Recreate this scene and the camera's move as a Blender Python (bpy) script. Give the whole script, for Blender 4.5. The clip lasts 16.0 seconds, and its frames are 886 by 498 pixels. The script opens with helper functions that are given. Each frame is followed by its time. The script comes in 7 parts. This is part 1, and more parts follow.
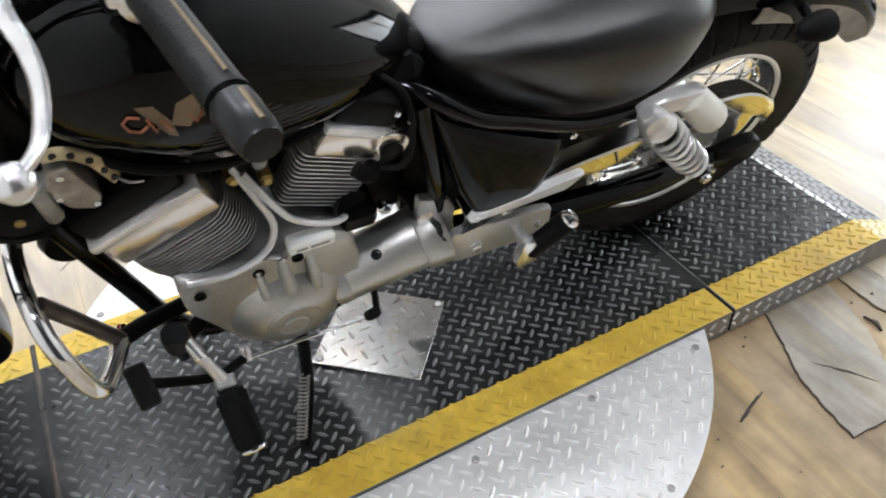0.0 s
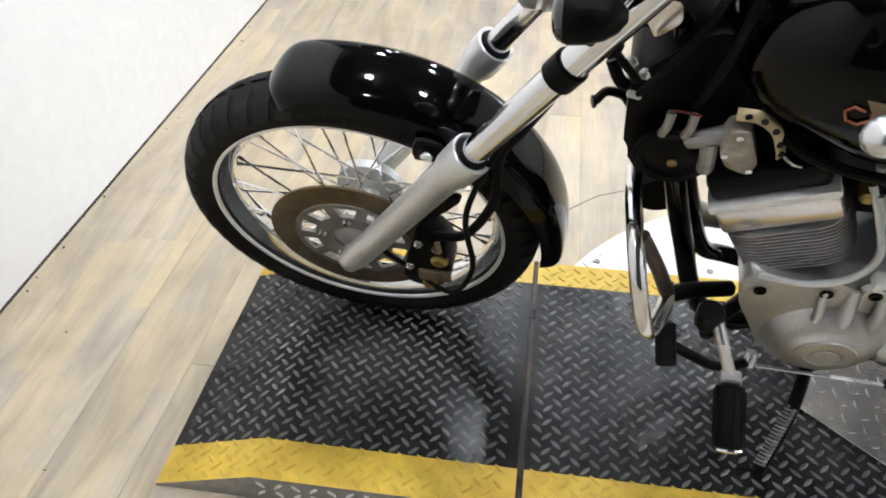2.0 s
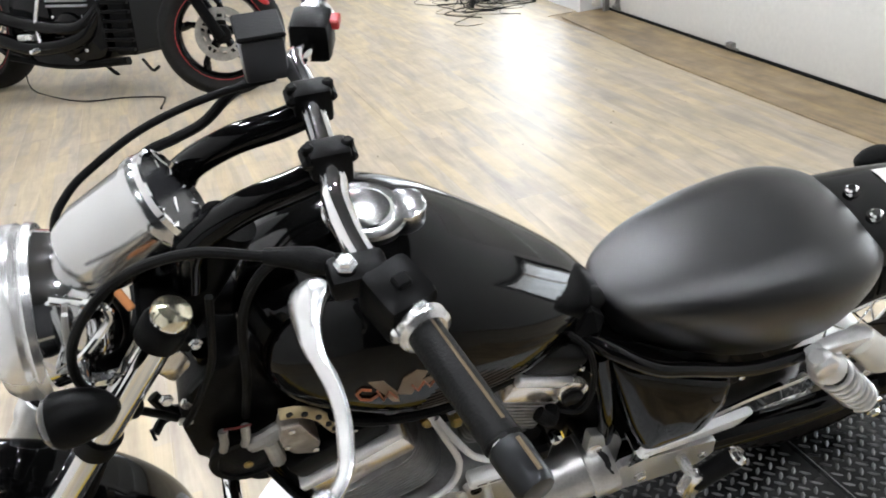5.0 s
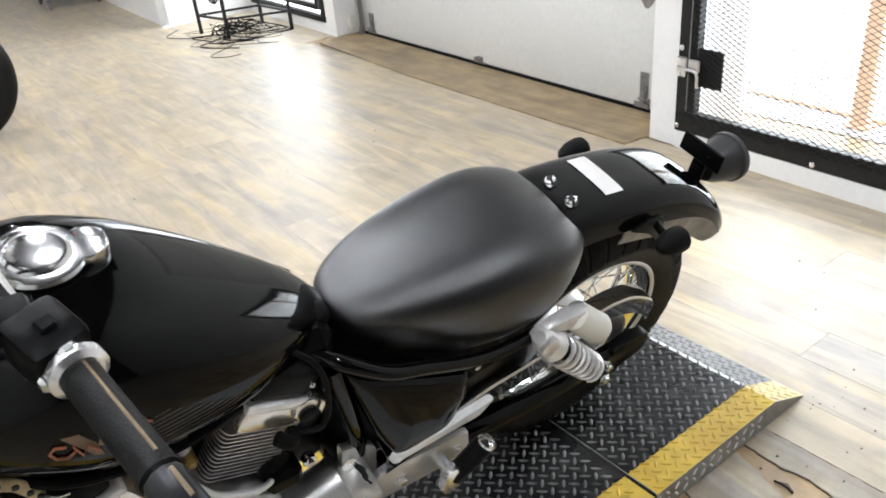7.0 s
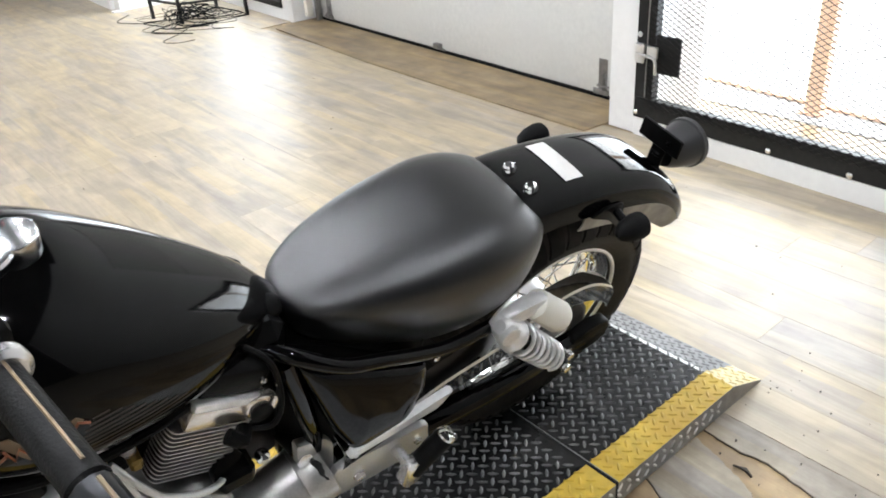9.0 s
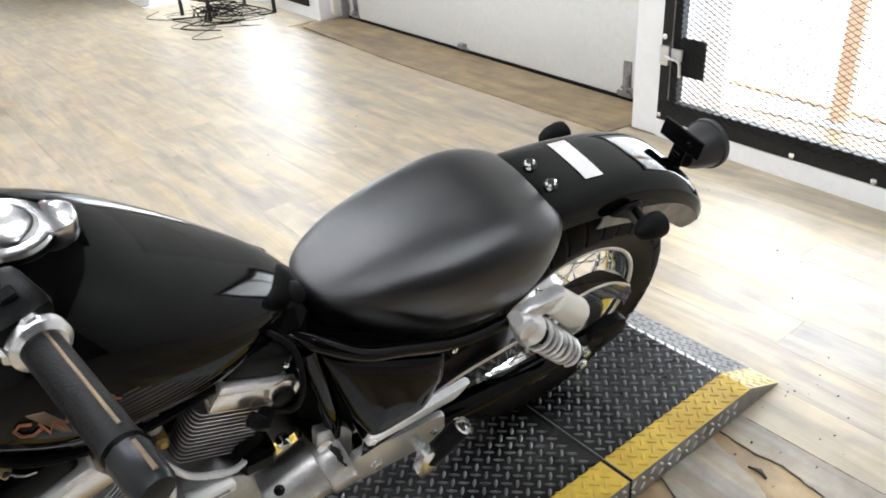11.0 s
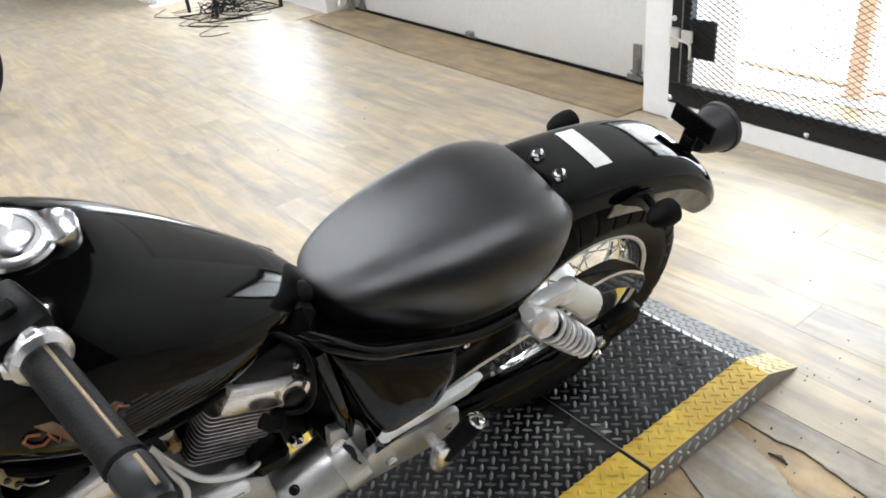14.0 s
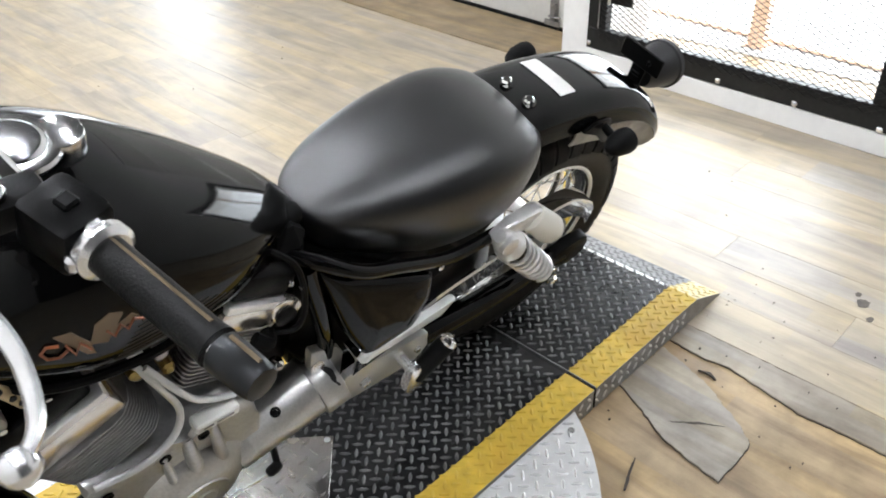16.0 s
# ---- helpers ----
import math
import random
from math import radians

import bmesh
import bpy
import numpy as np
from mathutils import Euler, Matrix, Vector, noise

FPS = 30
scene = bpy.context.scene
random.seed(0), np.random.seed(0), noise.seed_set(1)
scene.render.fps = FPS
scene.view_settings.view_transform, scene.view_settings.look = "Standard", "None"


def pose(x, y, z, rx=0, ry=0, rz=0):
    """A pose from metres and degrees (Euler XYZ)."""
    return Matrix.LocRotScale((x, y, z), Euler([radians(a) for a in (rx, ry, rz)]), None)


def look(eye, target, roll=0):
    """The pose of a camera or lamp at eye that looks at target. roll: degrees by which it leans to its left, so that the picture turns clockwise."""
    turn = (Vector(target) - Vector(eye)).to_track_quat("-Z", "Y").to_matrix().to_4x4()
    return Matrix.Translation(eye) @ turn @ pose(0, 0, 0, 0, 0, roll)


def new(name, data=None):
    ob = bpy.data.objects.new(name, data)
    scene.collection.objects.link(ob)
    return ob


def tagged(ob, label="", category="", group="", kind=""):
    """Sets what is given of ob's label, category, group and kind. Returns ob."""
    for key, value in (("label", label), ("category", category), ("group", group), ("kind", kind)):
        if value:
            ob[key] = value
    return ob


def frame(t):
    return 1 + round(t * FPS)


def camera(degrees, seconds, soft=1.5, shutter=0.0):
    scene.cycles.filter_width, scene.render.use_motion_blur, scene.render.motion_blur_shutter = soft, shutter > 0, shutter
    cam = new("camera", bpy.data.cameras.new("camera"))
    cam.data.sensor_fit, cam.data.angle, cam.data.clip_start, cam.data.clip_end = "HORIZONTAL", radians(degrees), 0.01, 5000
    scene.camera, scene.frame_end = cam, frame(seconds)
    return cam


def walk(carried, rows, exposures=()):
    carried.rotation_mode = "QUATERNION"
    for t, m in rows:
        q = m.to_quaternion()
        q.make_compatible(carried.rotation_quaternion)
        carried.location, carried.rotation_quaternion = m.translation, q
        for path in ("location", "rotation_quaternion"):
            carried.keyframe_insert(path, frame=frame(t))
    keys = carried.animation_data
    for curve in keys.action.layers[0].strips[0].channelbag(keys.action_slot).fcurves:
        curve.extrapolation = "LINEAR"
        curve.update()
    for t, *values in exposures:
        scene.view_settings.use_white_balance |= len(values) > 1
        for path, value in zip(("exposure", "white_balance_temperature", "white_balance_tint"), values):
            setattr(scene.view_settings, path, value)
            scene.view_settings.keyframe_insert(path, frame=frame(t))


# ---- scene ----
cam = camera(60.0, 16.0, soft=1.8, shutter=0.12)
PATH = [
    (0, (-0.978, -0.678, 1.136), (-0.282, 0.682, -0.154), -2.5),
    (0.5, (-1.052, -0.682, 1.114), (-0.615, 0.762, -0.199), -2.1),
    (1, (-1.13, -0.671, 1.108), (-0.904, 0.822, -0.204), -1.3),
    (1.5, (-1.203, -0.673, 1.123), (-1.24, 0.875, -0.143), 0.1),
    (2, (-1.239, -0.682, 1.131), (-1.462, 0.856, -0.128), 0.0),
    (2.5, (-1.258, -0.69, 1.133), (-1.574, 0.841, -0.115), -0.3),
    (3, (-1.257, -0.68, 1.158), (-1.595, 0.898, -0.024), -1.7),
    (3.5, (-1.23, -0.644, 1.191), (-1.415, 0.972, 0.028), -3.7),
    (4, (-1.167, -0.618, 1.254), (-1.054, 1.083, 0.208), -5.8),
    (4.5, (-1.101, -0.624, 1.287), (-0.719, 1.088, 0.326), -5.3),
    (5, (-1.057, -0.633, 1.292), (-0.499, 1.033, 0.336), -5.8),
    (5.2, (-1.042, -0.642, 1.289), (-0.42, 1.0, 0.332), -5.5),
    (7.3, (-0.952, -0.697, 1.272), (0.1, 0.719, 0.33), -5.2),
    (7.5, (-0.946, -0.698, 1.271), (0.126, 0.702, 0.329), -5.0),
    (8, (-0.939, -0.692, 1.272), (0.187, 0.66, 0.321), -4.8),
    (8.5, (-0.938, -0.682, 1.261), (0.175, 0.669, 0.294), -3.8),
    (9, (-0.939, -0.676, 1.258), (0.145, 0.692, 0.281), -4.4),
    (11.5, (-0.957, -0.713, 1.261), (0.074, 0.702, 0.294), -4.4),
    (12, (-0.958, -0.736, 1.265), (0.071, 0.695, 0.32), -5.6),
    (12.5, (-0.961, -0.751, 1.27), (0.078, 0.693, 0.357), -6.1),
    (13, (-0.961, -0.738, 1.271), (0.059, 0.721, 0.36), -6.3),
    (13.5, (-0.95, -0.712, 1.27), (0.061, 0.738, 0.335), -6.5),
    (14, (-0.938, -0.689, 1.26), (0.065, 0.727, 0.266), -6.3),
    (14.5, (-0.932, -0.676, 1.248), (0.074, 0.682, 0.179), -5.0),
    (15, (-0.942, -0.664, 1.245), (0.114, 0.644, 0.162), -2.4),
    (15.5, (-1.007, -0.656, 1.254), (0.161, 0.614, 0.243), -2.0),
    (16, (-1.061, -0.639, 1.243), (0.094, 0.553, 0.127), -2.1),
]
walk(cam, [(t, look(eye, target, roll)) for t, eye, target, roll in PATH])

# ---- world and lamps ----
world = bpy.data.worlds.new("world")
scene.world = world
world.use_nodes = True
wn = world.node_tree.nodes
sky = wn.new("ShaderNodeTexSky")
sky.sky_type, sky.sun_disc, sky.sun_elevation, sky.sun_rotation = "NISHITA", False, radians(40), radians(100)
wn["Background"].inputs["Strength"].default_value = 0.12
world.node_tree.links.new(sky.outputs["Color"], wn["Background"].inputs["Color"])

CEILING = 3.3


def area(name, m, power, sx, sy, colour=(1, 1, 1), shape="RECTANGLE"):
    lamp = bpy.data.lights.new(name, "AREA")
    lamp.shape, lamp.size, lamp.size_y, lamp.energy, lamp.color = shape, sx, sy, power, colour
    ob = new(name, lamp)
    ob.matrix_world = m
    return ob


# daylight through the mesh gate and through the glazed door at the back
area("gate_daylight", look((1.99, 0.60, 0.68), (-0.6, 0.45, 0.45)), 13, 1.1, 0.95, (0.70, 0.85, 1.0))
area("window_daylight", look((1.90, 5.45, 1.15), (0.0, 5.2, 0.75)), 30, 1.25, 1.75, (0.80, 0.90, 1.0))

area("yard_sky", look((4.7, 1.0, 4.4), (4.7, 1.0, 0.0)), 1100, 3.6, 8.0, (0.97, 0.99, 1.0))

# ---- materials ----


def mat(name, base, rough=0.5, metal=0.0, vary=0.15, scale=12.0, bump=0.0, bump_scale=120.0, coat=0.0, second=None, second_scale=3.0, stretch=None, rough_vary=0.1, spec=0.5, detail=6.0):
    """A surface with colour varied at two scales, uneven gloss and fine relief."""
    m = bpy.data.materials.new(name)
    m.use_nodes = True
    nt = m.node_tree
    n, l = nt.nodes, nt.links
    b = n["Principled BSDF"]
    co = n.new("ShaderNodeTexCoord")
    mp = n.new("ShaderNodeMapping")
    l.new(co.outputs["Object"], mp.inputs["Vector"])
    if stretch:
        mp.inputs["Scale"].default_value = stretch
    fine = n.new("ShaderNodeTexNoise")
    fine.inputs["Scale"].default_value, fine.inputs["Detail"].default_value = scale, detail
    l.new(mp.outputs["Vector"], fine.inputs["Vector"])
    wide = n.new("ShaderNodeTexNoise")
    wide.inputs["Scale"].default_value, wide.inputs["Detail"].default_value = second_scale, 4.0
    l.new(mp.outputs["Vector"], wide.inputs["Vector"])
    lo = [c * (1 - vary) for c in base]
    hi = [min(1, c * (1 + vary)) for c in base]
    ramp = n.new("ShaderNodeValToRGB")
    ramp.color_ramp.elements[0].position, ramp.color_ramp.elements[1].position = 0.3, 0.7
    ramp.color_ramp.elements[0].color, ramp.color_ramp.elements[1].color = (*lo, 1), (*hi, 1)
    l.new(fine.outputs["Fac"], ramp.inputs["Fac"])
    mix = n.new("ShaderNodeMix")
    mix.data_type = "RGBA"
    mixramp = n.new("ShaderNodeValToRGB")
    mixramp.color_ramp.elements[0].position, mixramp.color_ramp.elements[1].position = 0.45, 0.7
    mixramp.color_ramp.elements[1].color = (0.75, 0.75, 0.75, 1)
    l.new(wide.outputs["Fac"], mixramp.inputs["Fac"])
    l.new(mixramp.outputs["Color"], mix.inputs["Factor"])
    l.new(ramp.outputs["Color"], mix.inputs[6])
    mix.inputs[7].default_value = (*(second or [c * (1 - vary * 0.6) for c in base]), 1)
    l.new(mix.outputs[2], b.inputs["Base Color"])
    rr = n.new("ShaderNodeMapRange")
    rr.inputs["To Min"].default_value, rr.inputs["To Max"].default_value = max(0.02, rough - rough_vary), min(1, rough + rough_vary)
    l.new(wide.outputs["Fac"], rr.inputs["Value"])
    l.new(rr.outputs["Result"], b.inputs["Roughness"])
    b.inputs["Metallic"].default_value = metal
    b.inputs["Coat Weight"].default_value = coat
    b.inputs["Coat Roughness"].default_value = 0.03
    b.inputs["Specular IOR Level"].default_value = spec
    if bump:
        tex = n.new("ShaderNodeTexNoise")
        tex.inputs["Scale"].default_value, tex.inputs["Detail"].default_value = bump_scale, 4.0
        l.new(mp.outputs["Vector"], tex.inputs["Vector"])
        bp = n.new("ShaderNodeBump")
        bp.inputs["Strength"].default_value, bp.inputs["Distance"].default_value = bump, 0.002
        l.new(tex.outputs["Fac"], bp.inputs["Height"])
        l.new(bp.outputs["Normal"], b.inputs["Normal"])
    return m


def glow(name, colour, strength):
    m = bpy.data.materials.new(name)
    m.use_nodes = True
    b = m.node_tree.nodes["Principled BSDF"]
    b.inputs["Base Color"].default_value = (*colour, 1)
    b.inputs["Emission Color"].default_value, b.inputs["Emission Strength"].default_value = (*colour, 1), strength
    return m


def wood(name, dark, light, plank_random=0.35, dirt=0.10):
    """Washed laminate: long streaks along y, tone varied from plank to plank."""
    m = bpy.data.materials.new(name)
    m.use_nodes = True
    nt = m.node_tree
    n, l = nt.nodes, nt.links
    b = n["Principled BSDF"]
    co = n.new("ShaderNodeTexCoord")
    info = n.new("ShaderNodeObjectInfo")
    geo = n.new("ShaderNodeNewGeometry")
    add = n.new("ShaderNodeMath")
    add.operation = "ADD"
    l.new(info.outputs["Random"], add.inputs[0])
    l.new(geo.outputs["Random Per Island"], add.inputs[1])
    off = n.new("ShaderNodeVectorMath")
    off.operation = "ADD"
    sc = n.new("ShaderNodeVectorMath")
    sc.operation = "SCALE"
    sc.inputs[0].default_value = (37.0, 91.0, 0.0)
    l.new(add.outputs[0], sc.inputs["Scale"])
    l.new(geo.outputs["Position"], off.inputs[0])
    l.new(sc.outputs[0], off.inputs[1])
    streak = n.new("ShaderNodeMapping")
    streak.inputs["Scale"].default_value = (5.6, 0.95, 1.0)
    l.new(off.outputs[0], streak.inputs["Vector"])
    a = n.new("ShaderNodeTexNoise")
    a.inputs["Scale"].default_value, a.inputs["Detail"].default_value, a.inputs["Distortion"].default_value = 1.9, 7.0, 1.3
    l.new(streak.outputs[0], a.inputs["Vector"])
    grain = n.new("ShaderNodeMapping")
    grain.inputs["Scale"].default_value = (140.0, 5.0, 1.0)
    l.new(off.outputs[0], grain.inputs["Vector"])
    g = n.new("ShaderNodeTexNoise")
    g.inputs["Scale"].default_value, g.inputs["Detail"].default_value = 1.0, 6.0
    l.new(grain.outputs[0], g.inputs["Vector"])
    ramp = n.new("ShaderNodeValToRGB")
    e = ramp.color_ramp.elements
    e[0].position, e[0].color = 0.30, (*dark, 1)
    e[1].position, e[1].color = 0.68, (*light, 1)
    mid = e.new(0.5)
    mid.color = (*[0.45 * d + 0.55 * k for d, k in zip(dark, light)], 1)
    l.new(a.outputs["Fac"], ramp.inputs["Fac"])
    hsv = n.new("ShaderNodeHueSaturation")
    val = n.new("ShaderNodeMapRange")
    val.inputs["From Max"].default_value = 2.0
    val.inputs["To Min"].default_value, val.inputs["To Max"].default_value = 1 - plank_random / 2, 1 + plank_random / 2
    l.new(add.outputs[0], val.inputs["Value"])
    sat = n.new("ShaderNodeMapRange")
    sat.inputs["To Min"].default_value, sat.inputs["To Max"].default_value = 0.7, 1.25
    l.new(geo.outputs["Random Per Island"], sat.inputs["Value"])
    l.new(val.outputs[0], hsv.inputs["Value"])
    l.new(sat.outputs[0], hsv.inputs["Saturation"])
    l.new(ramp.outputs["Color"], hsv.inputs["Color"])
    turn = n.new("ShaderNodeMapping")
    turn.inputs["Rotation"].default_value = (0, 0, radians(90))
    l.new(geo.outputs["Position"], turn.inputs["Vector"])
    strip = n.new("ShaderNodeTexBrick")
    strip.inputs["Scale"].default_value, strip.inputs["Brick Width"].default_value, strip.inputs["Row Height"].default_value = 1.0, 0.41, 0.0507
    strip.inputs["Mortar Size"].default_value = 0.0
    strip.inputs["Color1"].default_value, strip.inputs["Color2"].default_value = (0.93, 0.95, 1.03, 1), (1.05, 1.02, 0.92, 1)
    l.new(turn.outputs[0], strip.inputs["Vector"])
    stained = n.new("ShaderNodeMix")
    stained.data_type, stained.blend_type = "RGBA", "MULTIPLY"
    stained.inputs["Factor"].default_value = 1.0
    blot = n.new("ShaderNodeTexNoise")
    blot.inputs["Scale"].default_value, blot.inputs["Detail"].default_value, blot.inputs["Roughness"].default_value = 5.0, 8.0, 0.65
    l.new(geo.outputs["Position"], blot.inputs["Vector"])
    bl = n.new("ShaderNodeMapRange")
    bl.inputs["From Min"].default_value, bl.inputs["From Max"].default_value = 0.36, 0.62
    bl.inputs["To Min"].default_value, bl.inputs["To Max"].default_value = 1 - dirt, 1.0
    l.new(blot.outputs["Fac"], bl.inputs["Value"])
    l.new(strip.outputs["Color"], stained.inputs[6])
    l.new(bl.outputs[0], stained.inputs[7])
    toned = n.new("ShaderNodeMix")
    toned.data_type, toned.blend_type = "RGBA", "MULTIPLY"
    toned.inputs["Factor"].default_value = 1.0
    l.new(hsv.outputs["Color"], toned.inputs[6])
    l.new(stained.outputs[2], toned.inputs[7])
    mul = n.new("ShaderNodeMix")
    mul.data_type, mul.blend_type = "RGBA", "MULTIPLY"
    mul.inputs["Factor"].default_value = 0.16
    gr = n.new("ShaderNodeValToRGB")
    gr.color_ramp.elements[0].position, gr.color_ramp.elements[0].color = 0.35, (0.55, 0.52, 0.5, 1)
    gr.color_ramp.elements[1].position = 0.55
    l.new(g.outputs["Fac"], gr.inputs["Fac"])
    l.new(toned.outputs[2], mul.inputs[6])
    l.new(gr.outputs["Color"], mul.inputs[7])
    l.new(mul.outputs[2], b.inputs["Base Color"])
    rr = n.new("ShaderNodeMapRange")
    rr.inputs["To Min"].default_value, rr.inputs["To Max"].default_value = 0.31, 0.50
    l.new(a.outputs["Fac"], rr.inputs["Value"])
    l.new(rr.outputs[0], b.inputs["Roughness"])
    bp = n.new("ShaderNodeBump")
    bp.inputs["Strength"].default_value, bp.inputs["Distance"].default_value = 0.12, 0.001
    l.new(g.outputs["Fac"], bp.inputs["Height"])
    l.new(bp.outputs["Normal"], b.inputs["Normal"])
    return m


M_FLOOR = wood("washed_laminate", (0.355, 0.308, 0.252), (0.56, 0.488, 0.370), 0.13, 0.16)
M_TORN = wood("torn_laminate", (0.285, 0.240, 0.185), (0.50, 0.435, 0.345), 0.12, 0.40)
M_SUBFLOOR = wood("bare_plywood", (0.27, 0.20, 0.13), (0.58, 0.45, 0.29), 0.1, 0.42)
M_MAT = wood("stained_plywood", (0.22, 0.155, 0.085), (0.42, 0.31, 0.17), 0.1, 0.35)
M_WHITE = mat("white_wall_paint", (0.80, 0.80, 0.79), 0.55, vary=0.03, scale=30, bump=0.025, bump_scale=60)
M_CEIL = mat("dark_ceiling_paint", (0.05, 0.05, 0.051), 0.8, vary=0.04)
M_DOOR = mat("grey_white_door_skin", (0.66, 0.66, 0.63), 0.5, vary=0.04, scale=40, bump=0.1, bump_scale=200)
M_GREYWALL = mat("grey_white_wall", (0.62, 0.62, 0.62), 0.6, vary=0.05, scale=9)
M_BLACKSTEEL = mat("black_painted_steel", (0.012, 0.012, 0.012), 0.5, vary=0.3, scale=60, bump=0.15, spec=0.25)
M_DARKWALL = mat("dark_reflection_wall", (0.022, 0.022, 0.024), 0.7, vary=0.1, scale=9)
M_DECK = mat("worn_black_deck_paint", (0.013, 0.013, 0.0132), 0.26, vary=0.5, scale=45, second=(0.022, 0.021, 0.020), second_scale=7, bump=0.14, bump_scale=160, rough_vary=0.10, spec=0.18)
M_YELLOW = mat("worn_yellow_deck_paint", (0.60, 0.41, 0.045), 0.5, vary=0.18, scale=35, second=(0.50, 0.31, 0.03), second_scale=9, bump=0.2, bump_scale=140)
M_STEEL = mat("bare_tread_steel", (0.33, 0.325, 0.32), 0.46, metal=0.9, vary=0.2, scale=40, bump=0.15)
M_TREAD = mat("polished_tread_tops", (0.88, 0.88, 0.875), 0.28, metal=0.35, vary=0.1, scale=40)
M_ALU = mat("bare_tread_aluminium", (0.74, 0.74, 0.735), 0.42, metal=0.35, vary=0.10, scale=30, second=(0.64, 0.64, 0.64), bump=0.12)
M_LIP = mat("scuffed_ramp_lip", (0.20, 0.20, 0.20), 0.55, metal=0.35, vary=0.25, scale=40, bump=0.15)
M_DARK = mat("dark_gap", (0.01, 0.01, 0.01), 0.9)
M_CHROME = mat("chrome", (0.80, 0.80, 0.80), 0.07, metal=1.0, vary=0.04, rough_vary=0.04)
M_SILVER = mat("silver_painted_alloy", (0.66, 0.66, 0.655), 0.36, metal=0.62, vary=0.06, scale=300, bump=0.08, bump_scale=500)
M_CASE = mat("silver_engine_paint", (0.47, 0.465, 0.45), 0.33, metal=0.72, vary=0.10, scale=200, second=(0.40, 0.39, 0.37), second_scale=9, bump=0.10, bump_scale=450)
# tan in this colour stands for the floor mirrored in the rocker covers
M_COVER = mat("brushed_alloy_cover", (0.78, 0.72, 0.65), 0.22, metal=0.85, vary=0.08, scale=40, stretch=(1, 1, 12))
M_ALLOY = mat("polished_alloy", (0.80, 0.80, 0.80), 0.26, metal=0.9, vary=0.12, scale=60, rough_vary=0.1)
M_GLOSS = mat("gloss_black_paint", (0.0015, 0.0015, 0.0015), 0.06, vary=0.3, scale=20, rough_vary=0.03, spec=0.18)
M_SATIN = mat("satin_black_parts", (0.0025, 0.0025, 0.0025), 0.40, vary=0.3, scale=60, bump=0.15, bump_scale=300, spec=0.08)
M_RUBBER = mat("black_rubber", (0.0045, 0.0045, 0.0045), 0.55, vary=0.3, scale=80, bump=0.3, bump_scale=400, spec=0.09)
M_TYRE = mat("tyre_rubber", (0.006, 0.0058, 0.0055), 0.70, vary=0.35, scale=60, second=(0.012, 0.011, 0.0095), second_scale=10, bump=0.3, bump_scale=350, spec=0.2)
M_LEATHER = mat("black_vinyl", (0.005, 0.005, 0.0051), 0.31, vary=0.15, scale=80, bump=0.22, bump_scale=700, rough_vary=0.02, spec=0.80)
M_GOLD = mat("gold_zinc_plate", (0.42, 0.30, 0.10), 0.4, metal=0.8, vary=0.25, scale=70)
M_BRONZE = mat("browned_brake_steel", (0.22, 0.17, 0.11), 0.36, metal=0.9, vary=0.2, scale=50, second=(0.28, 0.22, 0.15))
M_ORANGE = mat("orange_rack_paint", (0.84, 0.55, 0.38), 0.5, vary=0.1)
M_RED = mat("red_paint", (0.45, 0.03, 0.03), 0.35, vary=0.1)
M_STICKER = mat("white_sticker", (0.80, 0.80, 0.77), 0.45, vary=0.04)
M_LENS = mat("smoked_lens", (0.008, 0.0075, 0.007), 0.15, vary=0.2, coat=0.6)
M_WEATHERED = mat("weathered_silver", (0.78, 0.77, 0.76), 0.30, metal=0.65, vary=0.12, scale=60, bump=0.1)
M_TAG = mat("worn_paper", (0.62, 0.61, 0.58), 0.6, vary=0.08, scale=50)
M_CREAM = mat("cream_plastic", (0.72, 0.70, 0.62), 0.4, vary=0.05)
M_CABLEGREEN = mat("yellow_green_cable", (0.55, 0.55, 0.08), 0.45, vary=0.1)
M_MASONITE = mat("tan_board", (0.62, 0.50, 0.36), 0.6, vary=0.1)
M_OUTSIDE = glow("outside_glow", (0.95, 0.98, 1.0), 6.0)
M_TUBE = glow("lamp_glow", (0.905, 0.935, 1.0), 485.0)

# ---- building blocks ----


def obj(name, bm, material, parent=None, label="", angle=35):
    me = bpy.data.meshes.new(name)
    bmesh.ops.recalc_face_normals(bm, faces=bm.faces[:])
    for f in bm.faces:
        f.smooth = True
    bm.to_mesh(me)
    bm.free()
    me.set_sharp_from_angle(angle=radians(angle))
    for m in material if isinstance(material, (list, tuple)) else [material]:
        me.materials.append(m)
    ob = new(name, me)
    if parent is not None:
        ob.parent = parent
    if label:
        ob["label"] = label
    return ob


def part(name, bm, material, parent, label="", angle=35):
    return obj(name, bm, material, parent, label, angle)


def thing(name, label, category, m=None, group="", kind=""):
    e = new(name)
    e.empty_display_size = 0.05
    if m is not None:
        e.matrix_world = m
    return tagged(e, label, category, group, kind)


def B():
    return bmesh.new()


